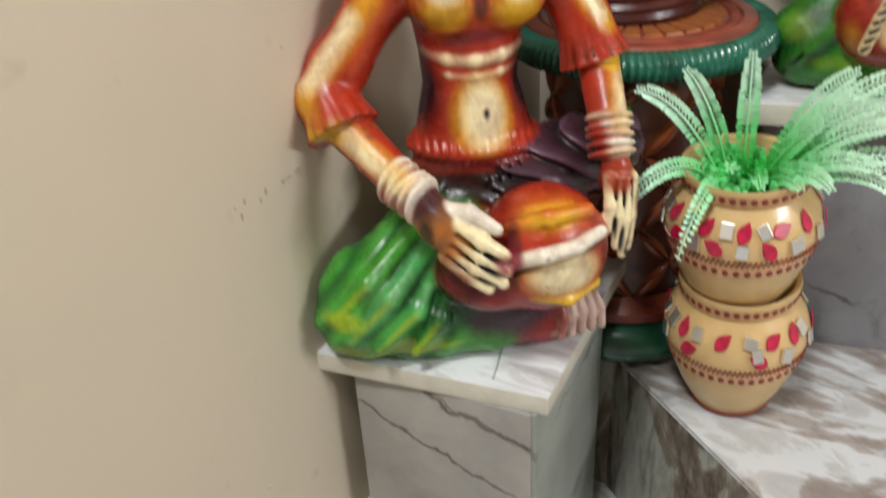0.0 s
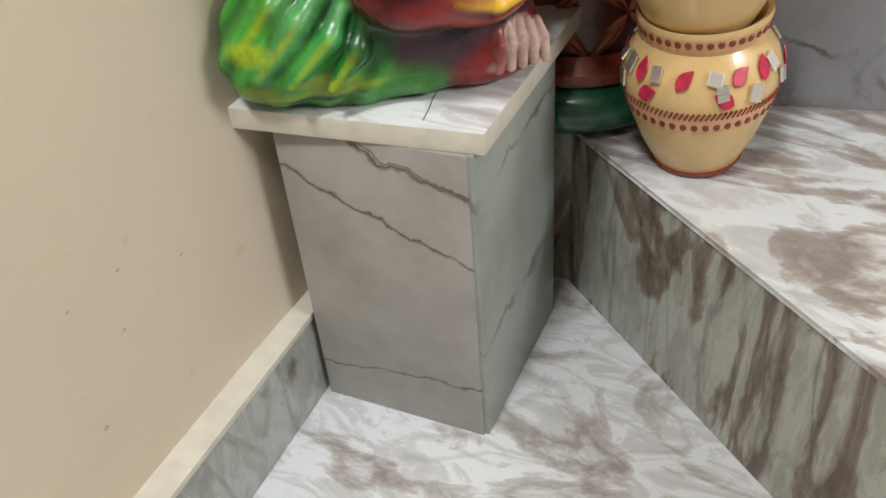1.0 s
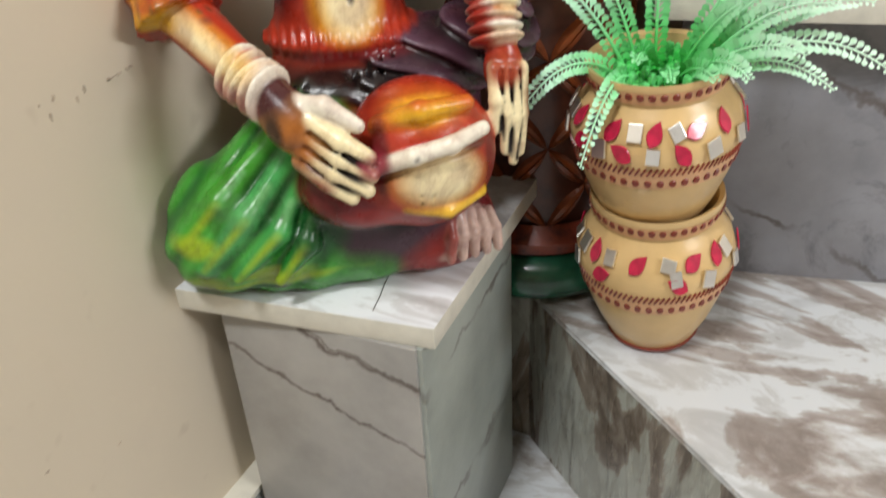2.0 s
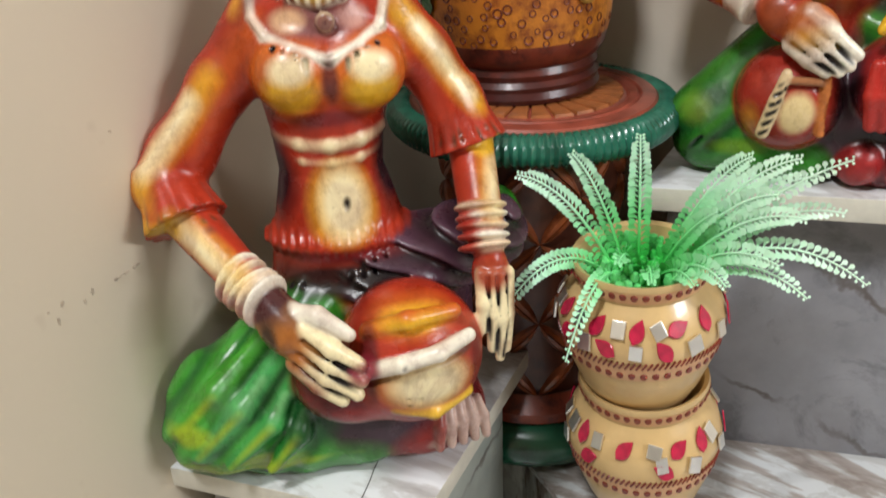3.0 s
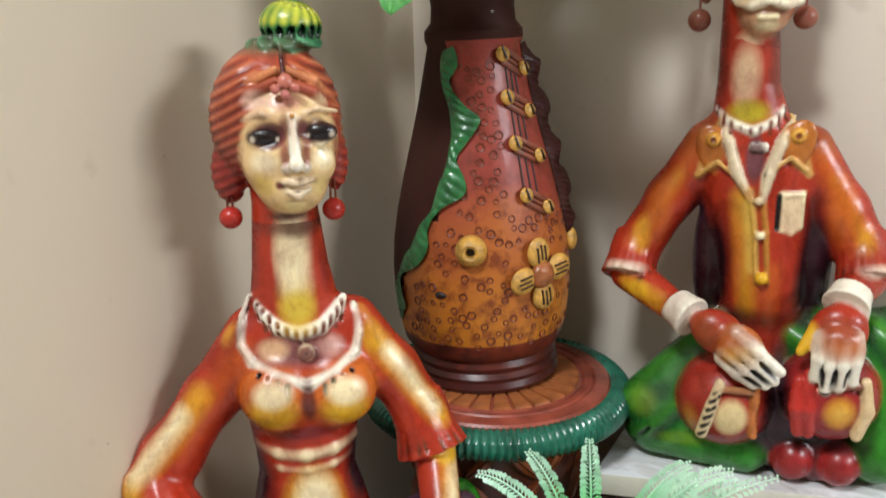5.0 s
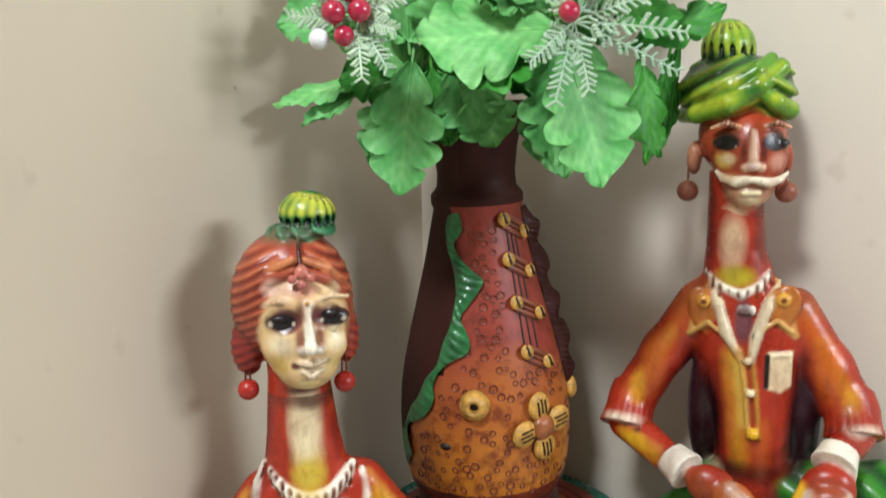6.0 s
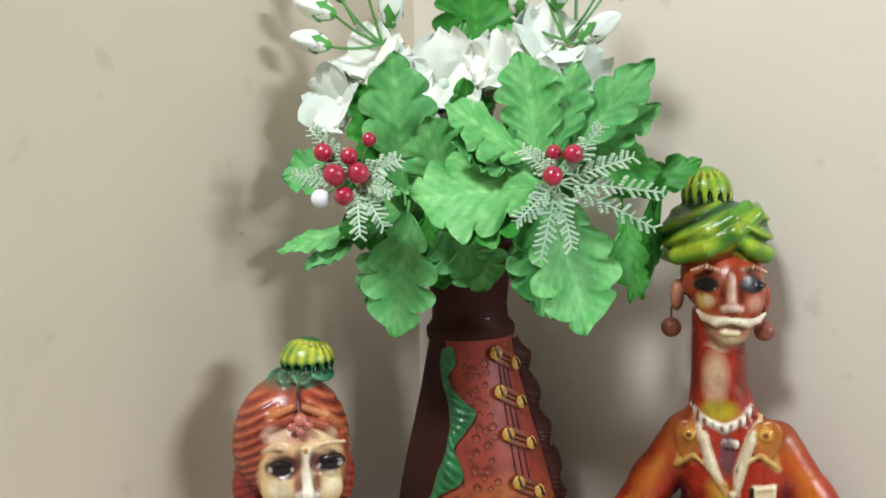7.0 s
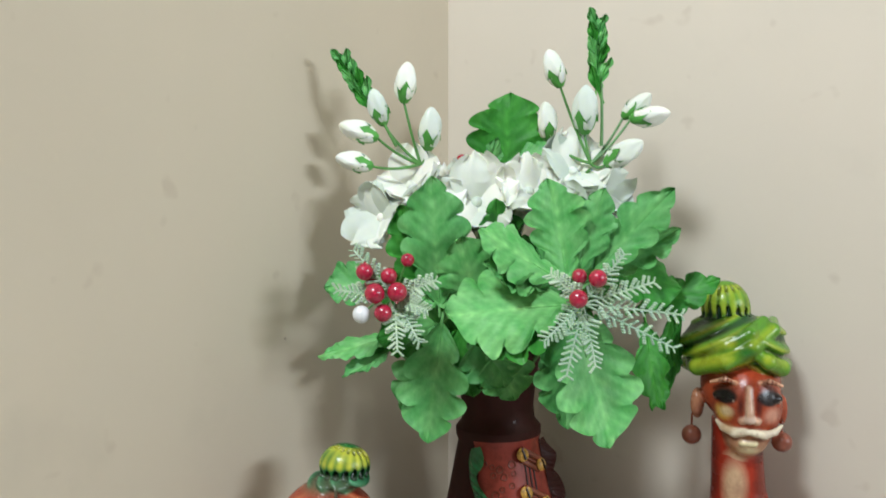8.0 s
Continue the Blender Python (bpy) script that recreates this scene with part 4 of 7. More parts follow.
    h.egg((-0.0335, 0.003, 0.4560), (0.0265, 0.0330, 0.0385), hair, 0.002, turn=(0, 10, 0), ridges=(0.00055, (-0.46, 0.0, 0.89), 0.0060, *comb))
    h.egg((-0.0020, 0.0025, 0.4570), (0.0245, 0.0320, 0.0375), hair, 0.002, turn=(0, -10, 0), ridges=(0.00055, (0.46, 0.0, 0.89), 0.0060, *comb))
    h.egg((-0.0510, -0.001, 0.4180), (0.0115, 0.014, 0.021), (0.30, 0.03, 0.02), 0.006, ridges=(0.0005, (-0.4, 0.0, 1.0), 0.0070, (0.42, 0.06, 0.03), (0.14, 0.014, 0.012)))
    h.egg((0.0170, 0.003, 0.4240), (0.0090, 0.012, 0.020), (0.30, 0.03, 0.02), 0.006, ridges=(0.0005, (0.4, 0.0, 1.0), 0.0070, (0.42, 0.06, 0.03), (0.14, 0.014, 0.012)))
    # rolled locks along the hairline
    for side in (-1, 1):
        c = -0.0125
        for lift, tone in ((0.0, (0.34, 0.07, 0.035)), (0.0062, (0.56, 0.20, 0.08))):
            h.chain([(c + side * 0.003, 0.0365 - lift * 0.8, 0.4770 + lift, 0.0030), (c + side * 0.019, 0.0325 - lift * 0.8, 0.4700 + lift, 0.0036), (c + side * 0.0315 - 0.002, 0.0190 - lift, 0.4540 + lift, 0.0036), (c + side * 0.0365 - 0.004, 0.0060, 0.4330, 0.0030)], tone, 0.0008)
    h.egg((-0.0125, 0.018, 0.439), (0.0315, 0.0285, 0.0415), skin, 0.0025)
    h.egg((-0.0095, 0.0255, 0.4110), (0.0200, 0.0185, 0.0170), skin, 0.008)
    for du in (-0.018, 0.016):
        h.egg((-0.0085 + du, 0.0325, 0.4260), (0.0100, 0.0092, 0.0105), skin, 0.006)
    # nose
    h.bar((-0.0070, 0.0425, 0.4560), (-0.0060, 0.0490, 0.4320), 0.0024, 0.0036, WHITE, 0.0022)
    h.egg((-0.0058, 0.0505, 0.4285), (0.0046, 0.0052, 0.0046), WHITE, 0.0018)
    for du in (-0.0056, 0.0056):
        h.egg((-0.0060 + du, 0.0455, 0.4262), (0.0032, 0.0038, 0.0030), WHITE, 0.0012)
    # lips
    h.chain([(-0.0150, 0.0425, 0.4168, 0.0014), (-0.0095, 0.0465, 0.4176, 0.0026), (-0.0063, 0.0468, 0.4168, 0.0022), (-0.0030, 0.0465, 0.4178, 0.0026), (0.0030, 0.0428, 0.4176, 0.0014)], (0.76, 0.60, 0.40), 0.0009)
    h.chain([(-0.0130, 0.0430, 0.4118, 0.0014), (-0.0062, 0.0462, 0.4098, 0.0032), (0.0012, 0.0432, 0.4124, 0.0014)], (0.76, 0.62, 0.42), 0.0009)
    h.chain([(-0.0170, 0.0440, 0.4150, 0.0011), (-0.0110, 0.0482, 0.4138, 0.0010), (-0.0062, 0.0498, 0.4132, 0.0010), (-0.0014, 0.0482, 0.4140, 0.0010), (0.0045, 0.0442, 0.4158, 0.0011)], (0.06, 0.014, 0.014), 0.0006, carve=True)
    h.paint((-0.0062, 0.0470, 0.4050), (0.0100, 0.009, 0.0016), (0.22, 0.07, 0.05), 0.85, 0.5)
    h.paint((-0.0175, 0.0430, 0.4155), (0.0030, 0.007, 0.0034), (0.16, 0.03, 0.025), 0.85, 0.6)
    h.paint((0.0052, 0.0430, 0.4165), (0.0026, 0.007, 0.0032), (0.16, 0.03, 0.025), 0.8, 0.6)
    # eyes: sunk almonds with dark lids, pale brow ridge and lower lid
    for u, v, w, lean in ((-0.0240, 0.0412, 0.4450, -1), (0.0088, 0.0402, 0.4470, 1)):
        h.egg((u, v + 0.0040, w + 0.0005), (0.0120, 0.0052, 0.0080), (0.16, 0.05, 0.045), 0.004, carve=True)
        h.egg((u, v - 0.0046, w - 0.0008), (0.0110, 0.0057, 0.0062), BLACK, 0.0008)
        h.paint((u, v, w - 0.0002), (0.0148, 0.012, 0.0105), (0.09, 0.022, 0.022), 0.9, 0.55)
        h.paint((u, v, w - 0.0006), (0.0118, 0.012, 0.0064), BLACK, 1.0, 0.3)
        e0, e1 = (-0.0075, -0.0005) if lean < 0 else (-0.0010, -0.0075)
        h.chain([(u - 0.0125, v + e0, w + 0.0098, 0.0013), (u - 0.001, v + 0.0010, w + 0.0138, 0.0019), (u + 0.0105, v + e1, w + 0.0112, 0.0013)], (0.70, 0.50, 0.30), 0.0018)
        h.chain([(u - 0.0112, v + e0, w - 0.0036, 0.0011), (u, v + 0.0002, w - 0.0084, 0.0014), (u + 0.0098, v + e1, w - 0.0040, 0.0011)], CREAM, 0.0012)
    # parting ornament
    h.chain([(-0.013, 0.010, 0.502, 0.0013), (-0.0115, 0.0335, 0.489, 0.0016), (-0.0105, 0.0405, 0.480, 0.0016)], (0.07, 0.012, 0.012), 0.0008)
    h.disc((-0.0098, 0.0420, 0.4775), (0, 1, 0.4), 0.0046, 0.0030, (0.50, 0.16, 0.11), 0.0006)
    for du, dw in ((-0.0062, -0.0045), (0.0058, -0.0040), (-0.0002, -0.0080)):
        h.disc((-0.0098 + du, 0.0432, 0.4775 + dw), (0, 1, 0.2), 0.0031, 0.0026, (0.46, 0.13, 0.09), 0.0006)
    h.disc((-0.0068, 0.0462, 0.4575), (0, 1, 0.1), 0.0018, 0.0012, (0.60, 0.28, 0.06), 0.0005)
    # bun with its twisted band
    h.egg((-0.0110, -0.003, 0.4975), (0.0240, 0.0220, 0.0070), (0.018, 0.17, 0.07), 0.002, turn=(0, -4, 0), ridges=(0.0014, (1, 0.3, 0.7), 0.012, (0.10, 0.42, 0.20), (0.004, 0.03, 0.012)))
    h.egg((-0.0060, -0.005, 0.5085), (0.0200, 0.0190, 0.0165), (0.02, 0.15, 0.03), 0.0012, turn=(0, 8, 0))
    for k in range(9):
        a = radians(-88 + 22 * k)
        h.bar((-0.0060 + 0.0188 * math.sin(a), -0.005 + 0.0186 * math.cos(a), 0.503), (-0.003 + 0.010 * math.sin(a), -0.006 + 0.010 * math.cos(a), 0.5235), 0.0024, 0.0014, (0.004, 0.03, 0.010), 0.001, carve=True)
        a += radians(11)
        h.streak((-0.0060 + 0.0188 * math.sin(a), -0.005 + 0.0186 * math.cos(a), 0.512), (-0.003 + 0.011 * math.sin(a), -0.006 + 0.011 * math.cos(a), 0.5235), 0.0042, (0.55, 0.55, 0.05), 0.9, 0.8)
    # the dark band under the chin paints in the jaw's shade
    for c, r, col, k in (((-0.018, 0.008, 0.4975), (0.034, 0.034, 0.0085), (0.09, 0.11, 0.06), 0.75),
                         ((-0.0120, 0.043, 0.4500), (0.0048, 0.009, 0.0090), (0.14, 0.035, 0.035), 0.85), ((-0.0015, 0.043, 0.4505), (0.0042, 0.009, 0.0085), (0.14, 0.035, 0.035), 0.85),
                         ((-0.0520, 0.008, 0.428), (0.0150, 0.024, 0.026), (0.20, 0.020, 0.018), 0.7), ((-0.0445, 0.020, 0.428), (0.0095, 0.018, 0.036), (0.30, 0.05, 0.035), 0.75), ((0.0195, 0.022, 0.425), (0.0065, 0.016, 0.032), (0.30, 0.05, 0.03), 0.7),
                         ((-0.0125, 0.045, 0.4345), (0.0042, 0.008, 0.015), (0.26, 0.06, 0.05), 0.8), ((0.0005, 0.045, 0.4345), (0.0038, 0.008, 0.013), (0.26, 0.06, 0.05), 0.8),
                         ((-0.009, 0.044, 0.4670), (0.020, 0.012, 0.0085), (0.52, 0.17, 0.15), 0.8), ((-0.029, 0.037, 0.4660), (0.0105, 0.01, 0.0080), (0.74, 0.50, 0.38), 0.9),
                         ((0.012, 0.035, 0.4640), (0.0090, 0.01, 0.0070), (0.74, 0.56, 0.34), 0.8), ((-0.025, 0.042, 0.4300), (0.0115, 0.012, 0.0090), (0.82, 0.70, 0.46), 0.85), ((0.010, 0.040, 0.4310), (0.0090, 0.012, 0.0090), (0.82, 0.72, 0.48), 0.8),
                         ((-0.027, 0.038, 0.4150), (0.0100, 0.012, 0.0110), (0.72, 0.50, 0.10), 0.7), ((-0.0080, 0.040, 0.4000), (0.016, 0.012, 0.0070), (0.80, 0.66, 0.30), 0.9), ((0.008, 0.038, 0.4130), (0.007, 0.010, 0.0100), (0.74, 0.58, 0.20), 0.6),
                         ((-0.010, 0.030, 0.3915), (0.026, 0.022, 0.0045), (0.10, 0.02, 0.012), 0.9)):
        h.paint(c, r, col, k, 0.6)
    h.streak((-0.0068, 0.046, 0.454), (-0.0058, 0.056, 0.430), 0.0028, (0.80, 0.66, 0.46), 0.9, 0.7)
    h.streak((-0.012, 0.024, 0.390), (-0.012, 0.024, 0.375), 0.013, CREAM, 0.9)
    for u, v, w, r in ((-0.0315, 0.0420, 0.4432, 0.0023), (0.0163, 0.0400, 0.4448, 0.0024), (-0.0165, 0.0430, 0.4432, 0.0015), (0.0018, 0.0430, 0.4448, 0.0016)):
        h.paint((u, v, w), (r, 0.008, r * 1.2), (0.62, 0.52, 0.40), 0.9, 0.6)
    top = h.skin((-0.070, -0.045, 0.386), (0.035, 0.062, 0.535), 0.00105)
    # earrings
    e = Sculpt()
    for u, v, w in ((-0.0515, 0.008, 0.389), (0.0150, 0.014, 0.393)):
        e.egg((u, v, w), (0.0074, 0.0074, 0.0074), (0.45, 0.03, 0.02), 0.0005)
        e.bar((u - 0.0018, v, w + 0.005), (u - 0.0012, v, w + 0.020), 0.0008, 0.0008, BROWN, 0.0004)
        e.bar((u + 0.0018, v, w + 0.005), (u + 0.0012, v, w + 0.020), 0.0008, 0.0008, BROWN, 0.0004)
    rings = [e.skin((u - 0.011, v - 0.011, w - 0.011), (u + 0.011, v + 0.011, w + 0.024), 0.0006) for u, v, w in ((-0.0515, 0.008, 0.389), (0.0150, 0.014, 0.393))]
    return sculpted("terracotta_figure", [body, top, *rings], facing((0.10, -0.305, 0.298), (0.586, -0.81)),
                    "glossy red painted terracotta drummer figure with green skirt and bun", "statue")


def man():
    s = Sculpt()
    s.egg((0.035, 0.025, 0.05), (0.070, 0.040, 0.055), PURPLE, 0.01)
    s.bar((0.000, 0.022, 0.095), (-0.050, 0.036, 0.040), 0.030, 0.034, (0.022, 0.17, 0.02), 0.010, ridges=(0.0012, (0.75, 0.2, -0.6), 0.024, (0.06, 0.28, 0.03), DARKGREEN))
    s.bar((-0.050, 0.040, 0.024), (0.020, 0.052, 0.018), 0.024, 0.018, (0.03, 0.20, 0.02), 0.008)
    for k in range(5):
        s.bar((-0.068 + 0.013 * k, 0.066 + 0.003 * k, 0.018 + 0.003 * (k % 2)), (-0.054 + 0.013 * k, 0.069 + 0.002 * k, 0.036 + 0.004 * k), 0.0022, 0.0012, (0.006, 0.04, 0.010), 0.0012, carve=True)
    s.bar((0.060, 0.020, 0.105), (0.122, 0.018, 0.105), 0.030, 0.034, (0.03, 0.20, 0.02), 0.010, ridges=(0.0012, (-0.75, 0.2, -0.6), 0.024, (0.08, 0.30, 0.03), DARKGREEN))
    s.bar((0.125, 0.025, 0.085), (0.118, 0.040, 0.030), 0.028, 0.028, GREEN, 0.010)
    s.egg((0.072, 0.040, 0.018), (0.036, 0.024, 0.022), DEEP, 0.008)
    for u in (0.056, 0.090):
        s.egg((u, 0.056, 0.020), (0.0165, 0.018, 0.018), (0.34, 0.026, 0.026), 0.004)
    s.loft([(0.080, 0.026, 0.020, 0.042, 0.030), (0.115, 0.025, 0.020, 0.031, 0.026), (0.14, 0.025, 0.019, 0.030, 0.026), (0.18, 0.021, 0.017, 0.034, 0.028),
            (0.22, 0.016, 0.015, 0.040, 0.030), (0.25, 0.012, 0.013, 0.044, 0.029), (0.266, 0.010, 0.012, 0.042, 0.026), (0.279, 0.007, 0.012, 0.034, 0.024),
            (0.290, 0.005, 0.012, 0.028, 0.022), (0.312, 0.002, 0.012, 0.0235, 0.0205), (0.35, 0.0005, 0.014, 0.0215, 0.020), (0.375, 0.0, 0.015, 0.021, 0.02)], RED, 0.008)
    # near-black lumps widen the trunk and paint in the shade under the sleeves
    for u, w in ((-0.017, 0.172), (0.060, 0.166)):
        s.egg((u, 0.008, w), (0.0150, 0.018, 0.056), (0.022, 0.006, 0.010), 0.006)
    # arms
    s.chain([(-0.026, 0.012, 0.263, 0.018), (-0.052, 0.012, 0.218, 0.0185), (-0.078, 0.016, 0.172, 0.0200)], RED, 0.009)
    s.sleeve((-0.077, 0.012, 0.184), (-0.0815, 0.0320, 0.1520), 0.0185, 0.0232, RED, 0.005, 17, 0.0006)
    s.bar((-0.081, 0.026, 0.154), (-0.036, 0.064, 0.136), 0.0160, 0.0122, RED, 0.0012)
    s.sleeve((-0.040, 0.060, 0.1400), (-0.026, 0.0715, 0.1345), 0.0146, 0.0170, WHITE, 0.0008)
    s.paint((-0.042, 0.066, 0.128), (0.012, 0.016, 0.010), (0.46, 0.12, 0.03), 0.8, 0.6)
    s.egg((-0.006, 0.078, 0.127), (0.022, 0.013, 0.017), RED, 0.006, turn=(0, 30, 0))
    fingers(s, [(0.008, 0.088, 0.131), (0.005, 0.089, 0.124), (0.001, 0.089, 0.117), (-0.002, 0.086, 0.110)],
            [(0.040, 0.092, 0.106), (0.036, 0.094, 0.099), (0.030, 0.094, 0.095), (0.022, 0.093, 0.094)], 0.0060, WHITE)
    s.chain([(0.050, 0.012, 0.262, 0.018), (0.078, 0.013, 0.215, 0.0185), (0.098, 0.018, 0.180, 0.020)], RED, 0.009)
    s.sleeve((0.095, 0.012, 0.194), (0.0985, 0.0330, 0.1640), 0.0185, 0.0228, RED, 0.005, 17, 0.0006)
    s.bar((0.099, 0.030, 0.166), (0.084, 0.062, 0.158), 0.0155, 0.0125, RED, 0.0012)
    s.sleeve((0.086, 0.058, 0.1620), (0.081, 0.0705, 0.1540), 0.0150, 0.0174, WHITE, 0.0008)
    s.egg((0.078, 0.076, 0.137), (0.020, 0.012, 0.020), RED, 0.006)
    fingers(s, [(0.067, 0.086, 0.134), (0.074, 0.088, 0.134), (0.081, 0.088, 0.135), (0.088, 0.085, 0.136)],
            [(0.064, 0.090, 0.104), (0.071, 0.092, 0.096), (0.080, 0.092, 0.099), (0.089, 0.089, 0.104)], 0.0060, WHITE)
    s.egg((0.010, 0.087, 0.121), (0.019, 0.010, 0.0165), (0.42, 0.11, 0.025), 0.004, turn=(0, 38, 0))
    s.egg((0.078, 0.087, 0.127), (0.0175, 0.010, 0.017), (0.42, 0.11, 0.025), 0.004)
    s.bar((0.063, 0.078, 0.138), (0.053, 0.086, 0.122), 0.006, 0.004, YELLOW, 0.003)
    # pair of drums
    for (u, v, w), r, tone in (((0.002, 0.060, 0.066), 0.037, (0.34, 0.030, 0.018)), ((0.078, 0.058, 0.080), 0.036, (0.32, 0.022, 0.022))):
        s.egg((u, v, w), (r, r * 0.95, r), tone, 0.004)
    # nearer drum: twisted cream strap, pale skin panel, orange cord and brown lid
    u, v, w = 0.002, 0.060, 0.066
    s.chain([(u - 0.004, v + 0.0335, w + 0.026, 0.0036), (u - 0.009, v + 0.0365, w + 0.008, 0.0046), (u - 0.015, v + 0.0345, w - 0.016, 0.0050)], (0.72, 0.56, 0.32), 0.0012)
    for k in range(6):
        s.bar((u - 0.017 + 0.0018 * k, v + 0.0395, w - 0.016 + 0.007 * k), (u - 0.006 + 0.0014 * k, v + 0.041, w - 0.010 + 0.007 * k), 0.0009, 0.0009, BLACK, 0.0005, carve=True)
    for k in range(9):
        s.egg((u + 0.0215 + 0.0008 * math.sin(k), v + 0.0270, w + 0.022 - 0.0048 * k), (0.0042, 0.0042, 0.0034), (0.50, 0.16, 0.04), 0.0008, turn=(0, 35, 0))
    s.chain([(u - 0.002, v + 0.0335, w + 0.0215, 0.0030), (u + 0.018, v + 0.0310, w + 0.0205, 0.0030)], (0.34, 0.14, 0.06), 0.0012)
    s.chain([(u - 0.004, v + 0.0370, w + 0.0165, 0.0010), (u + 0.019, v + 0.0335, w + 0.0155, 0.0010)], BLACK, 0.0006, carve=True)
    s.chain([(u - 0.010, v + 0.0350, w - 0.0200, 0.0010), (u + 0.016, v + 0.0330, w - 0.0215, 0.0010)], BROWN, 0.0006, carve=True)
    s.paint((u + 0.0065, v + 0.036, w - 0.003), (0.0150, 0.012, 0.0200), (0.72, 0.56, 0.28), 0.95, 0.35)
    s.paint((u - 0.025, v + 0.026, w - 0.012), (0.010, 0.02, 0.018), (0.60, 0.28, 0.03), 0.7, 0.7)
    s.paint((u - 0.022, v + 0.030, w + 0.020), (0.012, 0.02, 0.014), (0.40, 0.05, 0.03), 0.7, 0.7)
    # farther drum: red folds beside an ochre panel and a pale strap
    u, v, w = 0.078, 0.058, 0.080
    for du, top in ((-0.024, 0.018), (-0.0165, 0.024)):
        s.chain([(u + du, v + 0.0270, w + top, 0.0048), (u + du - 0.001, v + 0.0305, w - 0.002, 0.0056), (u + du + 0.002, v + 0.0250, w - 0.024, 0.0048)], (0.46, 0.030, 0.022), 0.0015)
    s.chain([(u + 0.021, v + 0.0260, w + 0.022, 0.0040), (u + 0.024, v + 0.0285, w + 0.000, 0.0048), (u + 0.018, v + 0.0290, w - 0.020, 0.0044)], (0.72, 0.54, 0.30), 0.0012)
    s.chain([(u - 0.008, v + 0.0340, w + 0.0180, 0.0028), (u + 0.016, v + 0.0310, w + 0.0200, 0.0028)], (0.20, 0.06, 0.03), 0.0012)
    s.chain([(u - 0.009, v + 0.0365, w + 0.0130, 0.0010), (u + 0.017, v + 0.0345, w + 0.0140, 0.0010)], BLACK, 0.0006, carve=True)
    s.paint((u + 0.006, v + 0.036, w - 0.004), (0.0150, 0.012, 0.0180), (0.62, 0.28, 0.03), 0.95, 0.4)
    s.paint((u + 0.006, v + 0.038, w - 0.002), (0.0090, 0.012, 0.0110), (0.70, 0.40, 0.06), 0.9, 0.7)
    # shirt front: collar wings, placket, buttons, pocket
    c = 0.010
    for du in (-1, 1):
        drop = 0.003 if du < 0 else -0.002
        # flap of the collar with its rolled edge, then the long pale lapel
        s.egg((c + du * 0.0285, 0.0325, 0.2640 - drop), (0.0135, 0.0044, 0.0215), (0.50, 0.17, 0.03), 0.002, turn=(0, 26 * du, 0))
        s.chain([(c + du * 0.0240, 0.0260, 0.2890, 0.0014), (c + du * 0.0350, 0.0300, 0.2680 - drop, 0.0018), (c + du * 0.0405, 0.0300, 0.2430 - drop, 0.0020), (c + du * 0.0260, 0.0395, 0.2560 - drop, 0.0020), (c + du * 0.0130, 0.0430, 0.2460 - drop, 0.0016)], (0.62, 0.36, 0.10), 0.0009)
        s.chain([(c + du * 0.0270, 0.0240, 0.2880, 0.0014), (c + du * 0.0190, 0.0370, 0.2680, 0.0040), (c + du * 0.0115, 0.0425, 0.2450, 0.0044), (c + du * 0.0045 + 0.004, 0.0450, 0.2250, 0.0022)], (0.70, 0.58, 0.38), 0.0012)
        s.chain([(c + du * 0.0130, 0.0430, 0.2680, 0.0010), (c + du * 0.0065 + 0.001, 0.0475, 0.2450, 0.0010), (c + 0.0045, 0.0480, 0.2270, 0.0010)], BLACK, 0.0006, carve=True)
        s.disc((c + du * 0.0305, 0.0370, 0.2725 - drop), (0.1 * du, 1, 0.15), 0.0056, 0.0034, (0.66, 0.34, 0.05), 0.0007)
        s.egg((c + du * 0.0305, 0.0402, 0.2725 - drop), (0.0016, 0.0016, 0.0016), BROWN, 0.0005, carve=True)
    s.paint((0.011, 0.040, 0.256), (0.0085, 0.016, 0.022), (0.12, 0.05, 0.06), 0.9, 0.4)
    s.chain([(0.009, 0.045, 0.232, 0.0018), (0.015, 0.046, 0.200, 0.0018), (0.019, 0.046, 0.160, 0.0018)], (0.50, 0.25, 0.08), 0.002)
    s.chain([(0.018, 0.044, 0.232, 0.0018), (0.023, 0.046, 0.200, 0.0018), (0.027, 0.046, 0.160, 0.0018)], (0.45, 0.18, 0.03), 0.002)
    for a, b in ((0.218, 0.203), (0.193, 0.174)):
        s.bar((0.016 + (0.22 - a) * 0.12, 0.0495, a), (0.016 + (0.22 - b) * 0.12, 0.0495, b), 0.0024, 0.0026, BLACK, 0.0008, carve=True)
    for w in (0.225, 0.198):
        s.egg((0.0155 + (0.225 - w) * 0.12, 0.0480, w), (0.0034, 0.003, 0.0034), CREAM, 0.0008)
    s.egg((0.0225, 0.0485, 0.164), (0.0050, 0.0045, 0.0050), YELLOW, 0.0008)
    for du in (-0.008, -0.003, 0.002, 0.008):
        s.bar((0.023 + du * 0.5, 0.0475, 0.155), (0.024 + du * 1.6, 0.0470, 0.126), 0.0012, 0.0008, BROWN, 0.0008, carve=True)
    s.chain([(0.0325, 0.0405, 0.229, 0.0024), (0.0330, 0.0410, 0.203, 0.0022), (0.0405, 0.0375, 0.200, 0.0022), (0.0475, 0.0325, 0.204, 0.0022), (0.0475, 0.0325, 0.229, 0.0024), (0.0325, 0.0405, 0.229, 0.0030)], CREAM, 0.001)
    s.chain([(0.0305, 0.0425, 0.229, 0.0012), (0.0305, 0.0425, 0.203, 0.0012)], BLACK, 0.0006, carve=True)
    s.paint((0.0405, 0.037, 0.216), (0.0095, 0.012, 0.0160), (0.72, 0.56, 0.34), 0.95, 0.2)
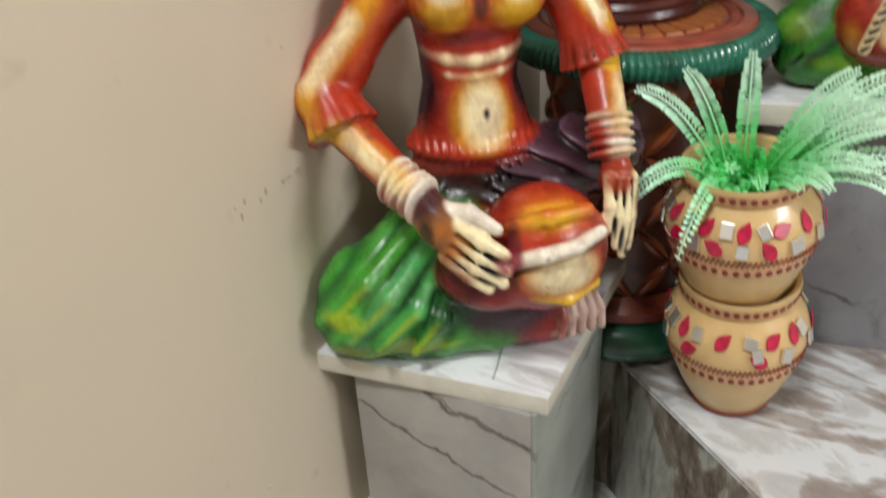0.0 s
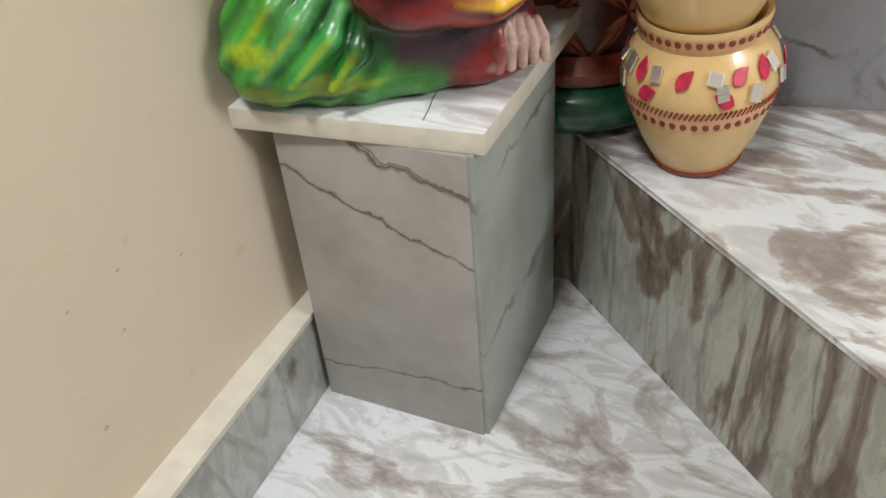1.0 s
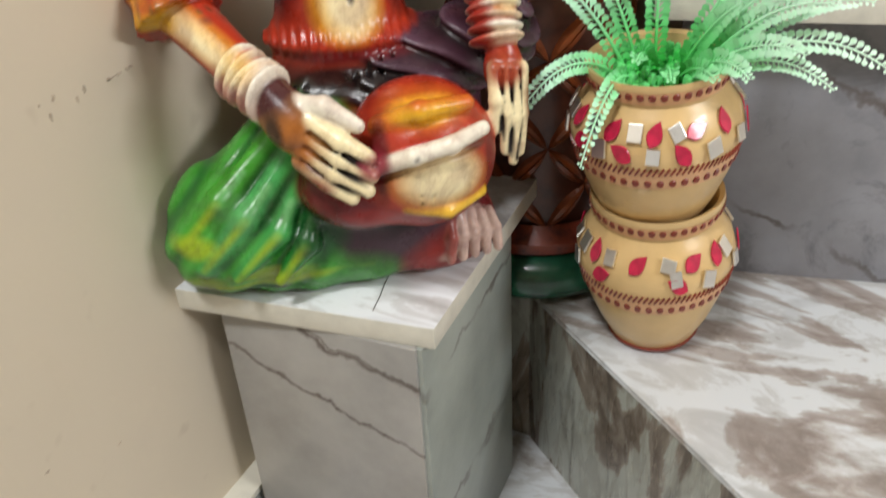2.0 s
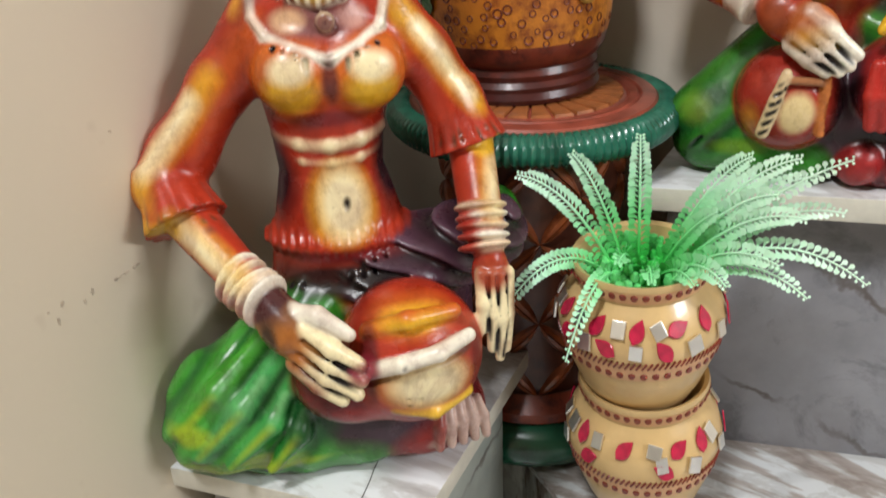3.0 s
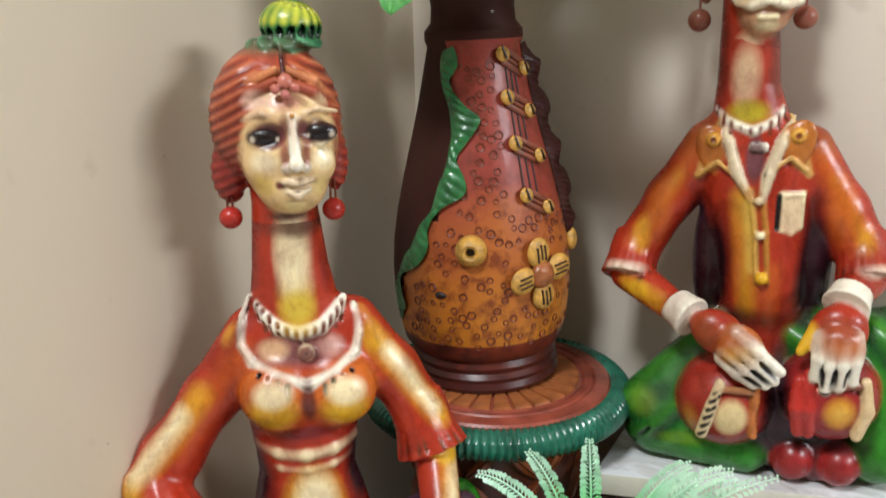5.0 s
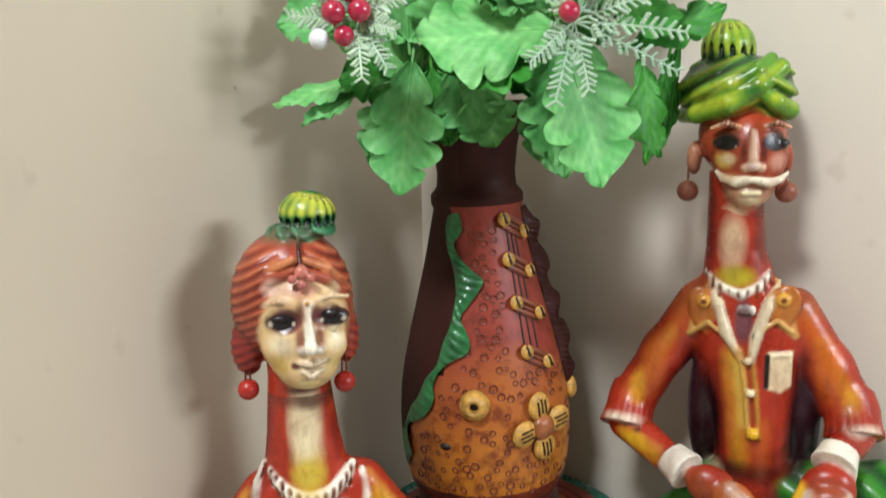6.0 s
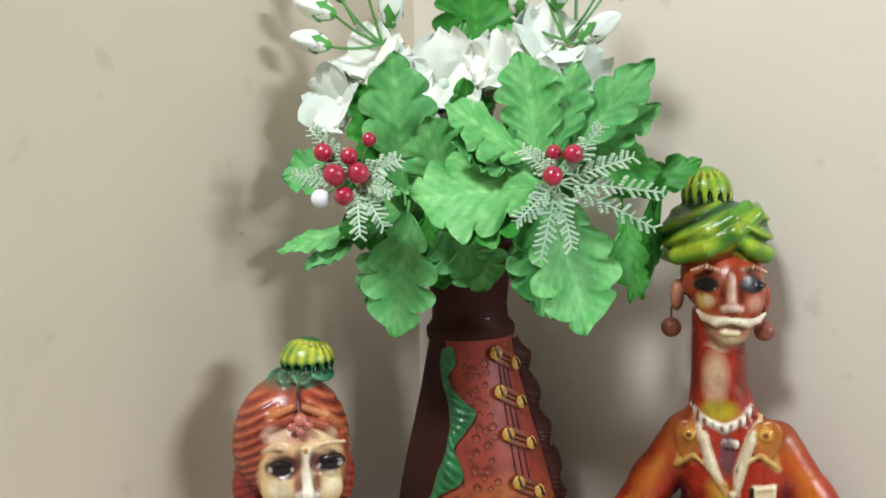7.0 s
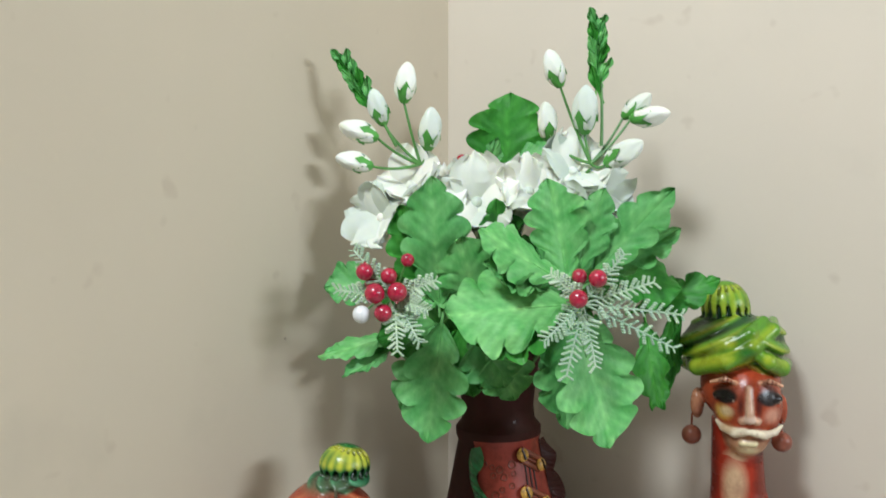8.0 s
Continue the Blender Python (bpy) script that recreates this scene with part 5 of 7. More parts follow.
    s.chain([(-0.0190, 0.0220, 0.2920, 0.0026), (-0.0080, 0.0315, 0.2820, 0.0034), (0.0080, 0.0355, 0.2765, 0.0036), (0.0210, 0.0310, 0.2830, 0.0034), (0.0290, 0.0220, 0.2930, 0.0026)], WHITE, 0.001)
    for k in range(9):
        a = radians(-64 + 16 * k)
        s.bar((0.006 + 0.027 * math.sin(a), 0.012 + 0.0275 * math.cos(a), 0.287 - 0.014 * math.cos(a)), (0.006 + 0.027 * math.sin(a), 0.012 + 0.0265 * math.cos(a), 0.301 - 0.014 * math.cos(a)), 0.0009, 0.0007, BROWN, 0.0005, carve=True)
    s.egg((0.0130, 0.0405, 0.2655), (0.0030, 0.003, 0.0046), WHITE, 0.0008)
    for du in (-0.0042, 0.0042):
        s.egg((0.0130 + du, 0.0405, 0.2655), (0.0032, 0.003, 0.0040), WHITE, 0.0008)
    for (u, v, w), n in (((-0.0812, 0.0310, 0.1535), 9), ((0.0983, 0.0320, 0.1655), 9)):
        for k in range(n):
            a = radians(-72 + 18 * k)
            s.bar((u + 0.0228 * math.sin(a), v + 0.0210 * math.cos(a), w + 0.012 * math.cos(a)), (u + 0.0220 * math.sin(a), v + 0.0200 * math.cos(a) - 0.003, w + 0.009 + 0.012 * math.cos(a)), 0.0008, 0.0005, BROWN, 0.0005, carve=True)
    # brushed patches; darks at trunk sides, waist and drum gaps paint in shade
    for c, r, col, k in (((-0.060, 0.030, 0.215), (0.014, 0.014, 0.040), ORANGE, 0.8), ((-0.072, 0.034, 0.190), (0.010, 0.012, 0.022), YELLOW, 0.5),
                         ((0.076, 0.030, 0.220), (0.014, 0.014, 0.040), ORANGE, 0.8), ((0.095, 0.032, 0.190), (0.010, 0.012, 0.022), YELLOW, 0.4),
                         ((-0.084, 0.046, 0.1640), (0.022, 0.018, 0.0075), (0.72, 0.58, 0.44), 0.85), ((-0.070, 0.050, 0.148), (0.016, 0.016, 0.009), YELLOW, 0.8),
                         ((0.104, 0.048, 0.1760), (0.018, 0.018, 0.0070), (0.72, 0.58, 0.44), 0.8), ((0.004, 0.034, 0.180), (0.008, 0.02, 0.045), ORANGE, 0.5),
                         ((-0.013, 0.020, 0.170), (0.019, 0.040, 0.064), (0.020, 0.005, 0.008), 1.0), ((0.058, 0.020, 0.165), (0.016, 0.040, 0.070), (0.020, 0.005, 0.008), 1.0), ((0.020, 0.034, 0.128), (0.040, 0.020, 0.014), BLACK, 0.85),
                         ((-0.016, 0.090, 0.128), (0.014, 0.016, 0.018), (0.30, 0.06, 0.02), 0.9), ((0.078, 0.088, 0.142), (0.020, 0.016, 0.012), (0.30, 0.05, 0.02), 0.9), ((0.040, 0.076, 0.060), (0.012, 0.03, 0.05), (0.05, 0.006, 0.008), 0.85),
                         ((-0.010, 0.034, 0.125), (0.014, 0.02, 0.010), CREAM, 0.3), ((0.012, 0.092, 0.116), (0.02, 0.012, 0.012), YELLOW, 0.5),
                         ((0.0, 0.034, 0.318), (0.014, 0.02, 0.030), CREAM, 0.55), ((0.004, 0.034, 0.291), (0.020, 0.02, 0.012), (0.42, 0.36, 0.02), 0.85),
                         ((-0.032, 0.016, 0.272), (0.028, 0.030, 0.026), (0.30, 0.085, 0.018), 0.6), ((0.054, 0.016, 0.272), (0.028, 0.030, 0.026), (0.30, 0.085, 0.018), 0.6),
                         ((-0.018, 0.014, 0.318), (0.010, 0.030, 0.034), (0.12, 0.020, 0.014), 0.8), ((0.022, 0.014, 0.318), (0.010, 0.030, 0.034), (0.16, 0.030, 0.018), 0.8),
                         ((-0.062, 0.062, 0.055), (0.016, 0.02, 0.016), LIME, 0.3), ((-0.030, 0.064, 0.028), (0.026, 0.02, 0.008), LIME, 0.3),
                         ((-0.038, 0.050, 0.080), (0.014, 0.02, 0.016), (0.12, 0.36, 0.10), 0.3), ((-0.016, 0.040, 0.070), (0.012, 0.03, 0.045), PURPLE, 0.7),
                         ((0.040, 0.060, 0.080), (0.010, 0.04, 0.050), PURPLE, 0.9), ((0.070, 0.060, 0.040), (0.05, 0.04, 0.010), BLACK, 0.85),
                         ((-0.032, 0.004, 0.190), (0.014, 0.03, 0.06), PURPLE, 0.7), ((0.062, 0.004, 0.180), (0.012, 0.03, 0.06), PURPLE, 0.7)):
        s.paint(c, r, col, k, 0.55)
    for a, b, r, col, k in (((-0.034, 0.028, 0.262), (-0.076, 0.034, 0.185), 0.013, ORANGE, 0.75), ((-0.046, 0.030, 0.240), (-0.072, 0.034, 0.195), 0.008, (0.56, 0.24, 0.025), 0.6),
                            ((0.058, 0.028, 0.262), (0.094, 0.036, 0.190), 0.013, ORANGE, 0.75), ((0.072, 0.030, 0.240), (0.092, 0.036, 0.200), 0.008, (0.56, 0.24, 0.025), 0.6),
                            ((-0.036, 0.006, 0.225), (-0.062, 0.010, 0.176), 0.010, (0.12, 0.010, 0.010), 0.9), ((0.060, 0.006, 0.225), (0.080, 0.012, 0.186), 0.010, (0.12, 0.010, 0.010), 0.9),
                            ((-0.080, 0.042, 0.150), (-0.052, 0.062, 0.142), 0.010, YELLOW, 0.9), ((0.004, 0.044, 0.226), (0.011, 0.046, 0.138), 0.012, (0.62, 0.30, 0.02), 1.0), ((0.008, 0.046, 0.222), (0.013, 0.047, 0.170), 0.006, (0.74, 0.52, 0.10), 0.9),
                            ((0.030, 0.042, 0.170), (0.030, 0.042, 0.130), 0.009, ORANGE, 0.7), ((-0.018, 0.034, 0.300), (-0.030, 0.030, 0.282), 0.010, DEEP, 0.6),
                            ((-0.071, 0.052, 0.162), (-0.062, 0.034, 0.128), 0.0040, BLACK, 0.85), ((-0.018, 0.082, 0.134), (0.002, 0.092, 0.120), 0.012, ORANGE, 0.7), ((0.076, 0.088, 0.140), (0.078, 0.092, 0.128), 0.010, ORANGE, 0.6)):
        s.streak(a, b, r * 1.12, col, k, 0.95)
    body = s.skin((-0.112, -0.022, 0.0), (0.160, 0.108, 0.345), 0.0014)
    # head and turban
    h = Sculpt()
    skin = (0.36, 0.060, 0.020)
    h.loft([(0.325, 0.0015, 0.0125, 0.0232, 0.0203), (0.35, 0.0005, 0.014, 0.0215, 0.020), (0.375, 0.0, 0.015, 0.021, 0.02)], RED, 0.004)
    h.egg((0.003, 0.013, 0.405), (0.0340, 0.030, 0.036), skin, 0.004)
    h.egg((0.0095, 0.025, 0.391), (0.0285, 0.0275, 0.037), skin, 0.004)
    h.egg((0.0105, 0.034, 0.362), (0.0165, 0.0165, 0.0145), (0.50, 0.26, 0.14), 0.008)
    h.egg((-0.0335, 0.012, 0.385), (0.006, 0.009, 0.014), (0.50, 0.22, 0.12), 0.003)
    h.egg((0.0375, 0.014, 0.385), (0.005, 0.009, 0.013), skin, 0.003)
    h.bar((0.0118, 0.0490, 0.408), (0.0130, 0.0540, 0.387), 0.0020, 0.0034, (0.66, 0.42, 0.28), 0.002)
    h.egg((0.0130, 0.0532, 0.3822), (0.0046, 0.0046, 0.0040), (0.70, 0.52, 0.40), 0.002)
    for du in (-0.0058, 0.0058):
        h.egg((0.0130 + du, 0.0505, 0.3805), (0.0033, 0.004, 0.0030), (0.60, 0.36, 0.24), 0.002)
    for d in (-1, 1):
        h.chain([(0.0125 + d * 0.002, 0.0535, 0.3715, 0.0028), (0.0125 + d * 0.012, 0.0490, 0.3690, 0.0036), (0.0118 + d * 0.021, 0.0430, 0.3712, 0.0027), (0.0115 + d * 0.0265, 0.0375, 0.3760, 0.0013)], (0.78, 0.68, 0.50), 0.0015)
        for k in range(9):
            u = 0.0125 + d * (0.005 + 0.0026 * k)
            v = 0.0570 - 0.0004 * k * k * 0.35
            h.bar((u, v, 0.3650), (u + d * 0.004, v - 0.001, 0.3755), 0.0008, 0.0008, (0.22, 0.07, 0.03), 0.0005, carve=True)
    h.bar((0.007, 0.0495, 0.3610), (0.017, 0.0495, 0.3612), 0.0028, 0.0026, CREAM, 0.0012)
    for u, v in ((-0.0075, 0.0455), (0.0280, 0.0440)):
        h.egg((u, v - 0.0075, 0.3985), (0.0106, 0.0058, 0.0050), BLACK, 0.0012)
        h.paint((u, v, 0.3992), (0.0132, 0.012, 0.0074), BLACK, 1.0, 0.3)
        h.chain([(u - 0.012, v - 0.002, 0.4105, 0.0014), (u, v + 0.0030, 0.4145, 0.0024), (u + 0.010, v + 0.001, 0.4110, 0.0014)], (0.66, 0.36, 0.22), 0.0015)
        for k in range(6):
            h.bar((u - 0.009 + 0.0034 * k, v + 0.0042, 0.4105), (u - 0.0075 + 0.0034 * k, v + 0.0042, 0.4170), 0.0005, 0.0005, BROWN, 0.0004, carve=True)
    h.egg((-0.003, 0.008, 0.441), (0.0430, 0.041, 0.027), DARKGREEN, 0.003)
    lime = (0.40, 0.46, 0.03)
    h.egg((-0.006, 0.011, 0.4400), (0.0430, 0.0415, 0.0275), (0.10, 0.27, 0.02), 0.002, ridges=(0.0018, (0.46, 0.0, -0.89), 0.0125, lime, BLACK))
    h.egg((0.0190, 0.012, 0.4385), (0.0225, 0.0340, 0.0245), (0.10, 0.27, 0.02), 0.0012, ridges=(0.0026, (0.50, 0.0, 0.86), 0.0125, lime, BLACK))
    h.chain([(-0.043, 0.004, 0.4200, 0.0070), (-0.031, 0.034, 0.4215, 0.0076), (-0.007, 0.0465, 0.4290, 0.0080), (0.014, 0.0465, 0.4420, 0.0076), (0.029, 0.030, 0.4560, 0.0064), (0.029, 0.0, 0.460, 0.005)], (0.13, 0.30, 0.02), 0.0022)
    h.chain([(-0.043, 0.004, 0.4340, 0.0062), (-0.030, 0.035, 0.4350, 0.0068), (-0.006, 0.0470, 0.4420, 0.0070), (0.012, 0.0440, 0.4530, 0.0064), (0.022, 0.028, 0.4630, 0.0050)], (0.10, 0.27, 0.02), 0.0016)
    h.streak((-0.032, 0.042, 0.4365), (-0.002, 0.054, 0.4460), 0.0060, (0.40, 0.46, 0.03), 0.85, 0.8)
    h.chain([(0.0385, 0.0, 0.4225, 0.0070), (0.0365, 0.028, 0.4235, 0.0076), (0.0270, 0.042, 0.4300, 0.0070), (0.018, 0.046, 0.4360, 0.0050)], (0.13, 0.30, 0.02), 0.0010)
    h.streak((-0.036, 0.040, 0.4250), (-0.004, 0.057, 0.4330), 0.0075, lime, 0.9, 0.8)
    h.streak((0.016, 0.056, 0.4480), (0.030, 0.040, 0.4600), 0.0070, lime, 0.8, 0.8)
    h.streak((0.038, 0.032, 0.4270), (0.026, 0.048, 0.4330), 0.0060, lime, 0.9, 0.8)
    h.egg((-0.0105, 0.006, 0.4715), (0.0215, 0.020, 0.0245), (0.13, 0.30, 0.02), 0.0015, turn=(0, -6, 0))
    for k in range(8):
        a = radians(-84 + 24 * k)
        h.bar((-0.0105 + 0.022 * math.sin(a), 0.006 + 0.0205 * math.cos(a), 0.464), (-0.0125 + 0.012 * math.sin(a), 0.006 + 0.012 * math.cos(a), 0.4935), 0.0022, 0.0012, (0.004, 0.03, 0.008), 0.001, carve=True)
        a += radians(12)
        h.streak((-0.0105 + 0.022 * math.sin(a), 0.006 + 0.0205 * math.cos(a), 0.470), (-0.0125 + 0.013 * math.sin(a), 0.006 + 0.013 * math.cos(a), 0.492), 0.0042, (0.42, 0.50, 0.04), 0.8, 0.8)
    for c, r, col, k in (((0.010, 0.060, 0.4385), (0.009, 0.012, 0.006), (0.02, 0.22, 0.04), 0.9), ((-0.010, 0.044, 0.3855), (0.014, 0.012, 0.0085), (0.70, 0.46, 0.10), 0.95), ((-0.006, 0.048, 0.3870), (0.008, 0.012, 0.0055), (0.78, 0.62, 0.36), 0.9),
                         ((0.030, 0.042, 0.3850), (0.010, 0.012, 0.0090), (0.62, 0.32, 0.22), 0.8), ((0.011, 0.048, 0.420), (0.018, 0.014, 0.009), (0.44, 0.06, 0.02), 0.9),
                         ((0.011, 0.048, 0.3535), (0.012, 0.012, 0.007), CREAM, 0.9), ((-0.026, 0.026, 0.372), (0.012, 0.02, 0.024), (0.17, 0.022, 0.014), 0.7),
                         ((-0.0085, 0.0455, 0.4035), (0.0160, 0.012, 0.0090), (0.05, 0.014, 0.012), 0.85), ((0.0300, 0.0440, 0.4035), (0.0145, 0.012, 0.0088), (0.05, 0.014, 0.012), 0.85),
                         ((0.0055, 0.049, 0.393), (0.0035, 0.008, 0.014), (0.10, 0.016, 0.012), 0.9), ((0.0200, 0.049, 0.393), (0.0035, 0.008, 0.013), (0.10, 0.016, 0.012), 0.9), ((0.012, 0.045, 0.3640), (0.020, 0.012, 0.0030), (0.16, 0.03, 0.02), 0.8),
                         ((-0.006, 0.046, 0.372), (0.010, 0.012, 0.006), (0.50, 0.28, 0.12), 0.6)):
        h.paint(c, r, col, k, 0.6)
    for u in (-0.018, 0.020):
        h.paint((u, 0.014, 0.345), (0.010, 0.030, 0.034), (0.13, 0.022, 0.015), 0.8, 0.6)
    h.streak((0.0, 0.033, 0.342), (0.001, 0.033, 0.325), 0.012, CREAM, 0.5)
    for u, v in ((-0.0075, 0.0455), (0.0280, 0.0440)):
        h.paint((u, v, 0.3998), (0.0128, 0.014, 0.0064), BLACK, 1.0, 0.35)
    for u, v in ((-0.0160, 0.046), (0.0370, 0.043), (-0.0005, 0.046)):
        h.paint((u, v, 0.3965), (0.0014, 0.008, 0.0017), (0.56, 0.44, 0.34), 0.85, 0.6)
    top = h.skin((-0.060, -0.036, 0.338), (0.058, 0.068, 0.502), 0.00105)
    e = Sculpt()
    spots = ((-0.0370, 0.026, 0.3590), (0.0380, 0.028, 0.3600))
    for u, v, w in spots:
        e.egg((u, v, w), (0.0086, 0.0086, 0.0086), (0.30, 0.10, 0.06), 0.0005)
        e.bar((u, v, w + 0.006), (u, v - 0.004, w + 0.018), 0.0010, 0.0010, BROWN, 0.0004)
    rings = [e.skin((u - 0.012, v - 0.014, w - 0.012), (u + 0.012, v + 0.012, w + 0.021), 0.0006) for u, v, w in spots]
    return sculpted("terracotta_figure", [body, top, *rings], facing((0.33, -0.035, 0.446), (0.145, -0.989)),
                    "glossy painted terracotta figure of a moustached drummer in green turban", "statue")


woman()
man()

# ---- clay vase on its carved clay stool ----
M_DARKCLAY = clay_blend("dark_brown_clay", (0.032, 0.008, 0.006), (0.040, 0.012, 0.008), 0.0, 0.3, 0.6, spec=0.15)
M_PANEL = clay_blend("brushed_orange_clay", (0.54, 0.19, 0.018), (0.27, 0.042, 0.026), 0.04, 0.20, 0.42, dark=(0.14, 0.022, 0.010), spec=0.35)
M_BASECLAY = clay_blend("red_brown_clay", (0.065, 0.012, 0.009), (0.20, 0.034, 0.014), 0.012, 0.060)
M_STRIP = plain("green_ruffle_paint", (0.024, 0.15, 0.042), 0.32, vary=0.55, scale=70, coat=0.3)
M_KNOB = plain("ochre_knob_paint", (0.56, 0.30, 0.055), 0.42, vary=0.5, scale=150, coat=0.1, rise=0.4)
M_KEY = plain("brown_key_paint", (0.22, 0.055, 0.025), 0.35, vary=0.4, scale=90, coat=0.2)
M_PETALCLAY = plain("carved_petal_clay", (0.26, 0.062, 0.017), 0.3, vary=0.55, scale=60, coat=0.3)
M_STOOLBODY = plain("brown_carved_ground", (0.085, 0.022, 0.010), 0.42, vary=0.5, scale=50, coat=0.2)
M_STAMP = plain("dark_stamp_clay", (0.16, 0.034, 0.014), 0.4, vary=0.4, scale=120)
M_HOLLOW = plain("dark_hollow_clay", (0.020, 0.008, 0.006), 0.5)
M_TOP = plain("stool_top_clay", (0.36, 0.115, 0.035), 0.38, vary=0.5, scale=55, coat=0.15)
M_TOPRING = plain("stool_top_ring", (0.28, 0.060, 0.035), 0.36, vary=0.5, scale=45, coat=0.15)
M_ROPE = plain("teal_green_rope_paint", (0.018, 0.135, 0.085), 0.26, vary=0.5, scale=50, coat=0.35)
M_ROPEDARK = plain("dark_green_ring_paint", (0.014, 0.105, 0.055), 0.25, vary=0.6, scale=30, coat=0.35)


def around(r, a, z):
    """A point on a turned body: a is the angle from the y axis towards x."""
    return Vector((r * math.sin(a), r * math.cos(a), z))


def on_surface(r, a, z, slope=0.0):
    """A pose on a turned body: z axis out of the surface, y axis up it."""
    out = Vector((math.sin(a), math.cos(a), slope)).normalized()
    side = Vector((math.cos(a), -math.sin(a), 0))
    up = out.cross(side)
    if up.z < 0:
        side, up = -side, -up
    p = around(r, a, z)
    return Matrix(((side.x, up.x, out.x, p.x), (side.y, up.y, out.y, p.y), (side.z, up.z, out.z, p.z), (0, 0, 0, 1)))


def stool():
    R, Z0, Z1, COLS, ROWS = 0.080, 0.066, 0.286, 14, 6
    st = thing("clay_stool", facing((0.147, -0.110, 0.185), (0.47, -0.88)), "carved brown terracotta drum stool with green rope rims", "stool")
    bm = bmesh.new()
    add_lathe(bm, [(0.0, 0.001), (0.086, 0.001), (0.086, 0.05), (0.084, 0.060), (R - 0.006, 0.068), (R - 0.007, 0.282), (0.088, 0.290), (0.098, 0.300), (0.098, 0.312), (0.0, 0.312)], 72)
    part("body", bm, M_STOOLBODY, st)
    bm = bmesh.new()
    add_lathe(bm, [(0.078, 0.046), (0.090, 0.048), (0.091, 0.058), (0.084, 0.064), (0.078, 0.070)], 72)
    part("base_band", bm, M_BASECLAY, st, "dark red clay band")
    # bottom and top rims
    for name, major, minor, z, ribs, depth, mat in (("base_rim", 0.083, 0.022, 0.0235, 0, 0.0, M_ROPEDARK), ("rope_rim", 0.1072, 0.0125, 0.3035, 118, 0.0011, M_ROPE)):
        bm = bmesh.new()
        n = 118 * 4 if ribs else 96
        rings = []
        for i in range(n):
            a = 2 * math.pi * i / n
            ring = []
            for k in range(12):
                q = 2 * math.pi * k / 12
                r = minor + (depth * math.sin(ribs * a + q * 1.2) if ribs else 0)
                ring.append(bm.verts.new((*(around(major + r * math.cos(q), a, 0).xy), z + r * math.sin(q))))
            rings.append(ring)
        for i in range(n):
            for k in range(12):
                bm.faces.new((rings[i][k], rings[(i + 1) % n][k], rings[(i + 1) % n][(k + 1) % 12], rings[i][(k + 1) % 12]))
        part(name, bm, mat, st, "ribbed teal green rope rim" if ribs else "dark green rounded base rim")
    # top: ringed board with carved wedges
    bm = bmesh.new()
    add_lathe(bm, [(0.0, 0.310), (0.0, 0.3165), (0.074, 0.3165), (0.076, 0.3150), (0.078, 0.3170), (0.084, 0.3175), (0.086, 0.3155), (0.088, 0.3175), (0.099, 0.3165), (0.101, 0.3145), (0.101, 0.309)], 96)
    part("top_board", bm, M_TOPRING, st, "reddish clay top with turned rings")
    wedge = None
    for i in range(26):
        a = 2 * math.pi * i / 26
        if wedge is None:
            bm = bmesh.new()
            da = math.pi / 26 * 0.86
            pts = [around(r, s * da * k, 0.3166 + h) for r, k, h in ((0.030, 1, 0), (0.0735, 1, 0)) for s in (-1, 1)]
            low = [bm.verts.new(p) for p in (pts[0], pts[1], pts[3], pts[2])]
            tops = [bm.verts.new(Vector((p.x * 0.90, p.y * 0.985 + 0.0004, p.z + 0.0022))) for p in (pts[0], pts[1], pts[3], pts[2])]
            bm.faces.new(tops)
            for k in range(4):
                bm.faces.new((low[k], low[(k + 1) % 4], tops[(k + 1) % 4], tops[k]))
            wedge = mesh_from(bm, "wedge", M_TOP)
        shared("wedge", wedge, st, Matrix.Rotation(-a, 4, "Z"))
    # lattice of carved petals round the side
    da, dz = 2 * math.pi / COLS, (Z1 - Z0) / ROWS

    def petal(sign):
        bm = bmesh.new()
        n, rows = 8, []
        for i in range(n + 1):
            s = i / n
            half = 0.30 * math.sin(math.pi * s) ** 0.8
            row = []
            for k, h in ((-1, 0.0), (-0.55, 0.0042), (-0.09, 0.0050), (0, 0.0030), (0.09, 0.0050), (0.55, 0.0042), (1, 0.0)):
                x, y = s - 0.5 + k * half * 0.5, s - 0.5 - k * half * 0.5
                taper = 0.35 + 0.65 * math.sin(math.pi * s) ** 0.5
                row.append(bm.verts.new(around(R - 0.0072 + h * taper * 1.4, sign * x * da, y * dz)))
            rows.append(row)
        for r0, r1 in zip(rows, rows[1:]):
            for k in range(6):
                bm.faces.new((r0[k], r0[k + 1], r1[k + 1], r1[k]))
        return mesh_from(bm, "carved_petal", M_PETALCLAY)

    kinds = (petal(1), petal(-1))
    for j in range(ROWS):
        for i in range(COLS):
            shared("carved_petal", kinds[(i + j) % 2], st, Matrix.Translation((0, 0, Z0 + (j + 0.5) * dz)) @ Matrix.Rotation(-(i + 0.5) * da, 4, "Z"))
    return st


VASE = [(0.0, 0.0), (0.064, 0.0), (0.066, 0.004), (0.064, 0.009), (0.0655, 0.013), (0.0625, 0.017), (0.0645, 0.022), (0.0625, 0.027), (0.066, 0.030), (0.070, 0.036),
        (0.0745, 0.055), (0.0770, 0.080), (0.0770, 0.100), (0.0750, 0.125), (0.0705, 0.150), (0.0635, 0.180), (0.0555, 0.210), (0.0480, 0.240), (0.0420, 0.268), (0.0385, 0.284),
        (0.0405, 0.289), (0.0405, 0.296), (0.0350, 0.303), (0.0340, 0.315), (0.0365, 0.335), (0.0410, 0.357), (0.0450, 0.372), (0.0430, 0.375), (0.0390, 0.360), (0.0300, 0.300), (0.0, 0.290)]


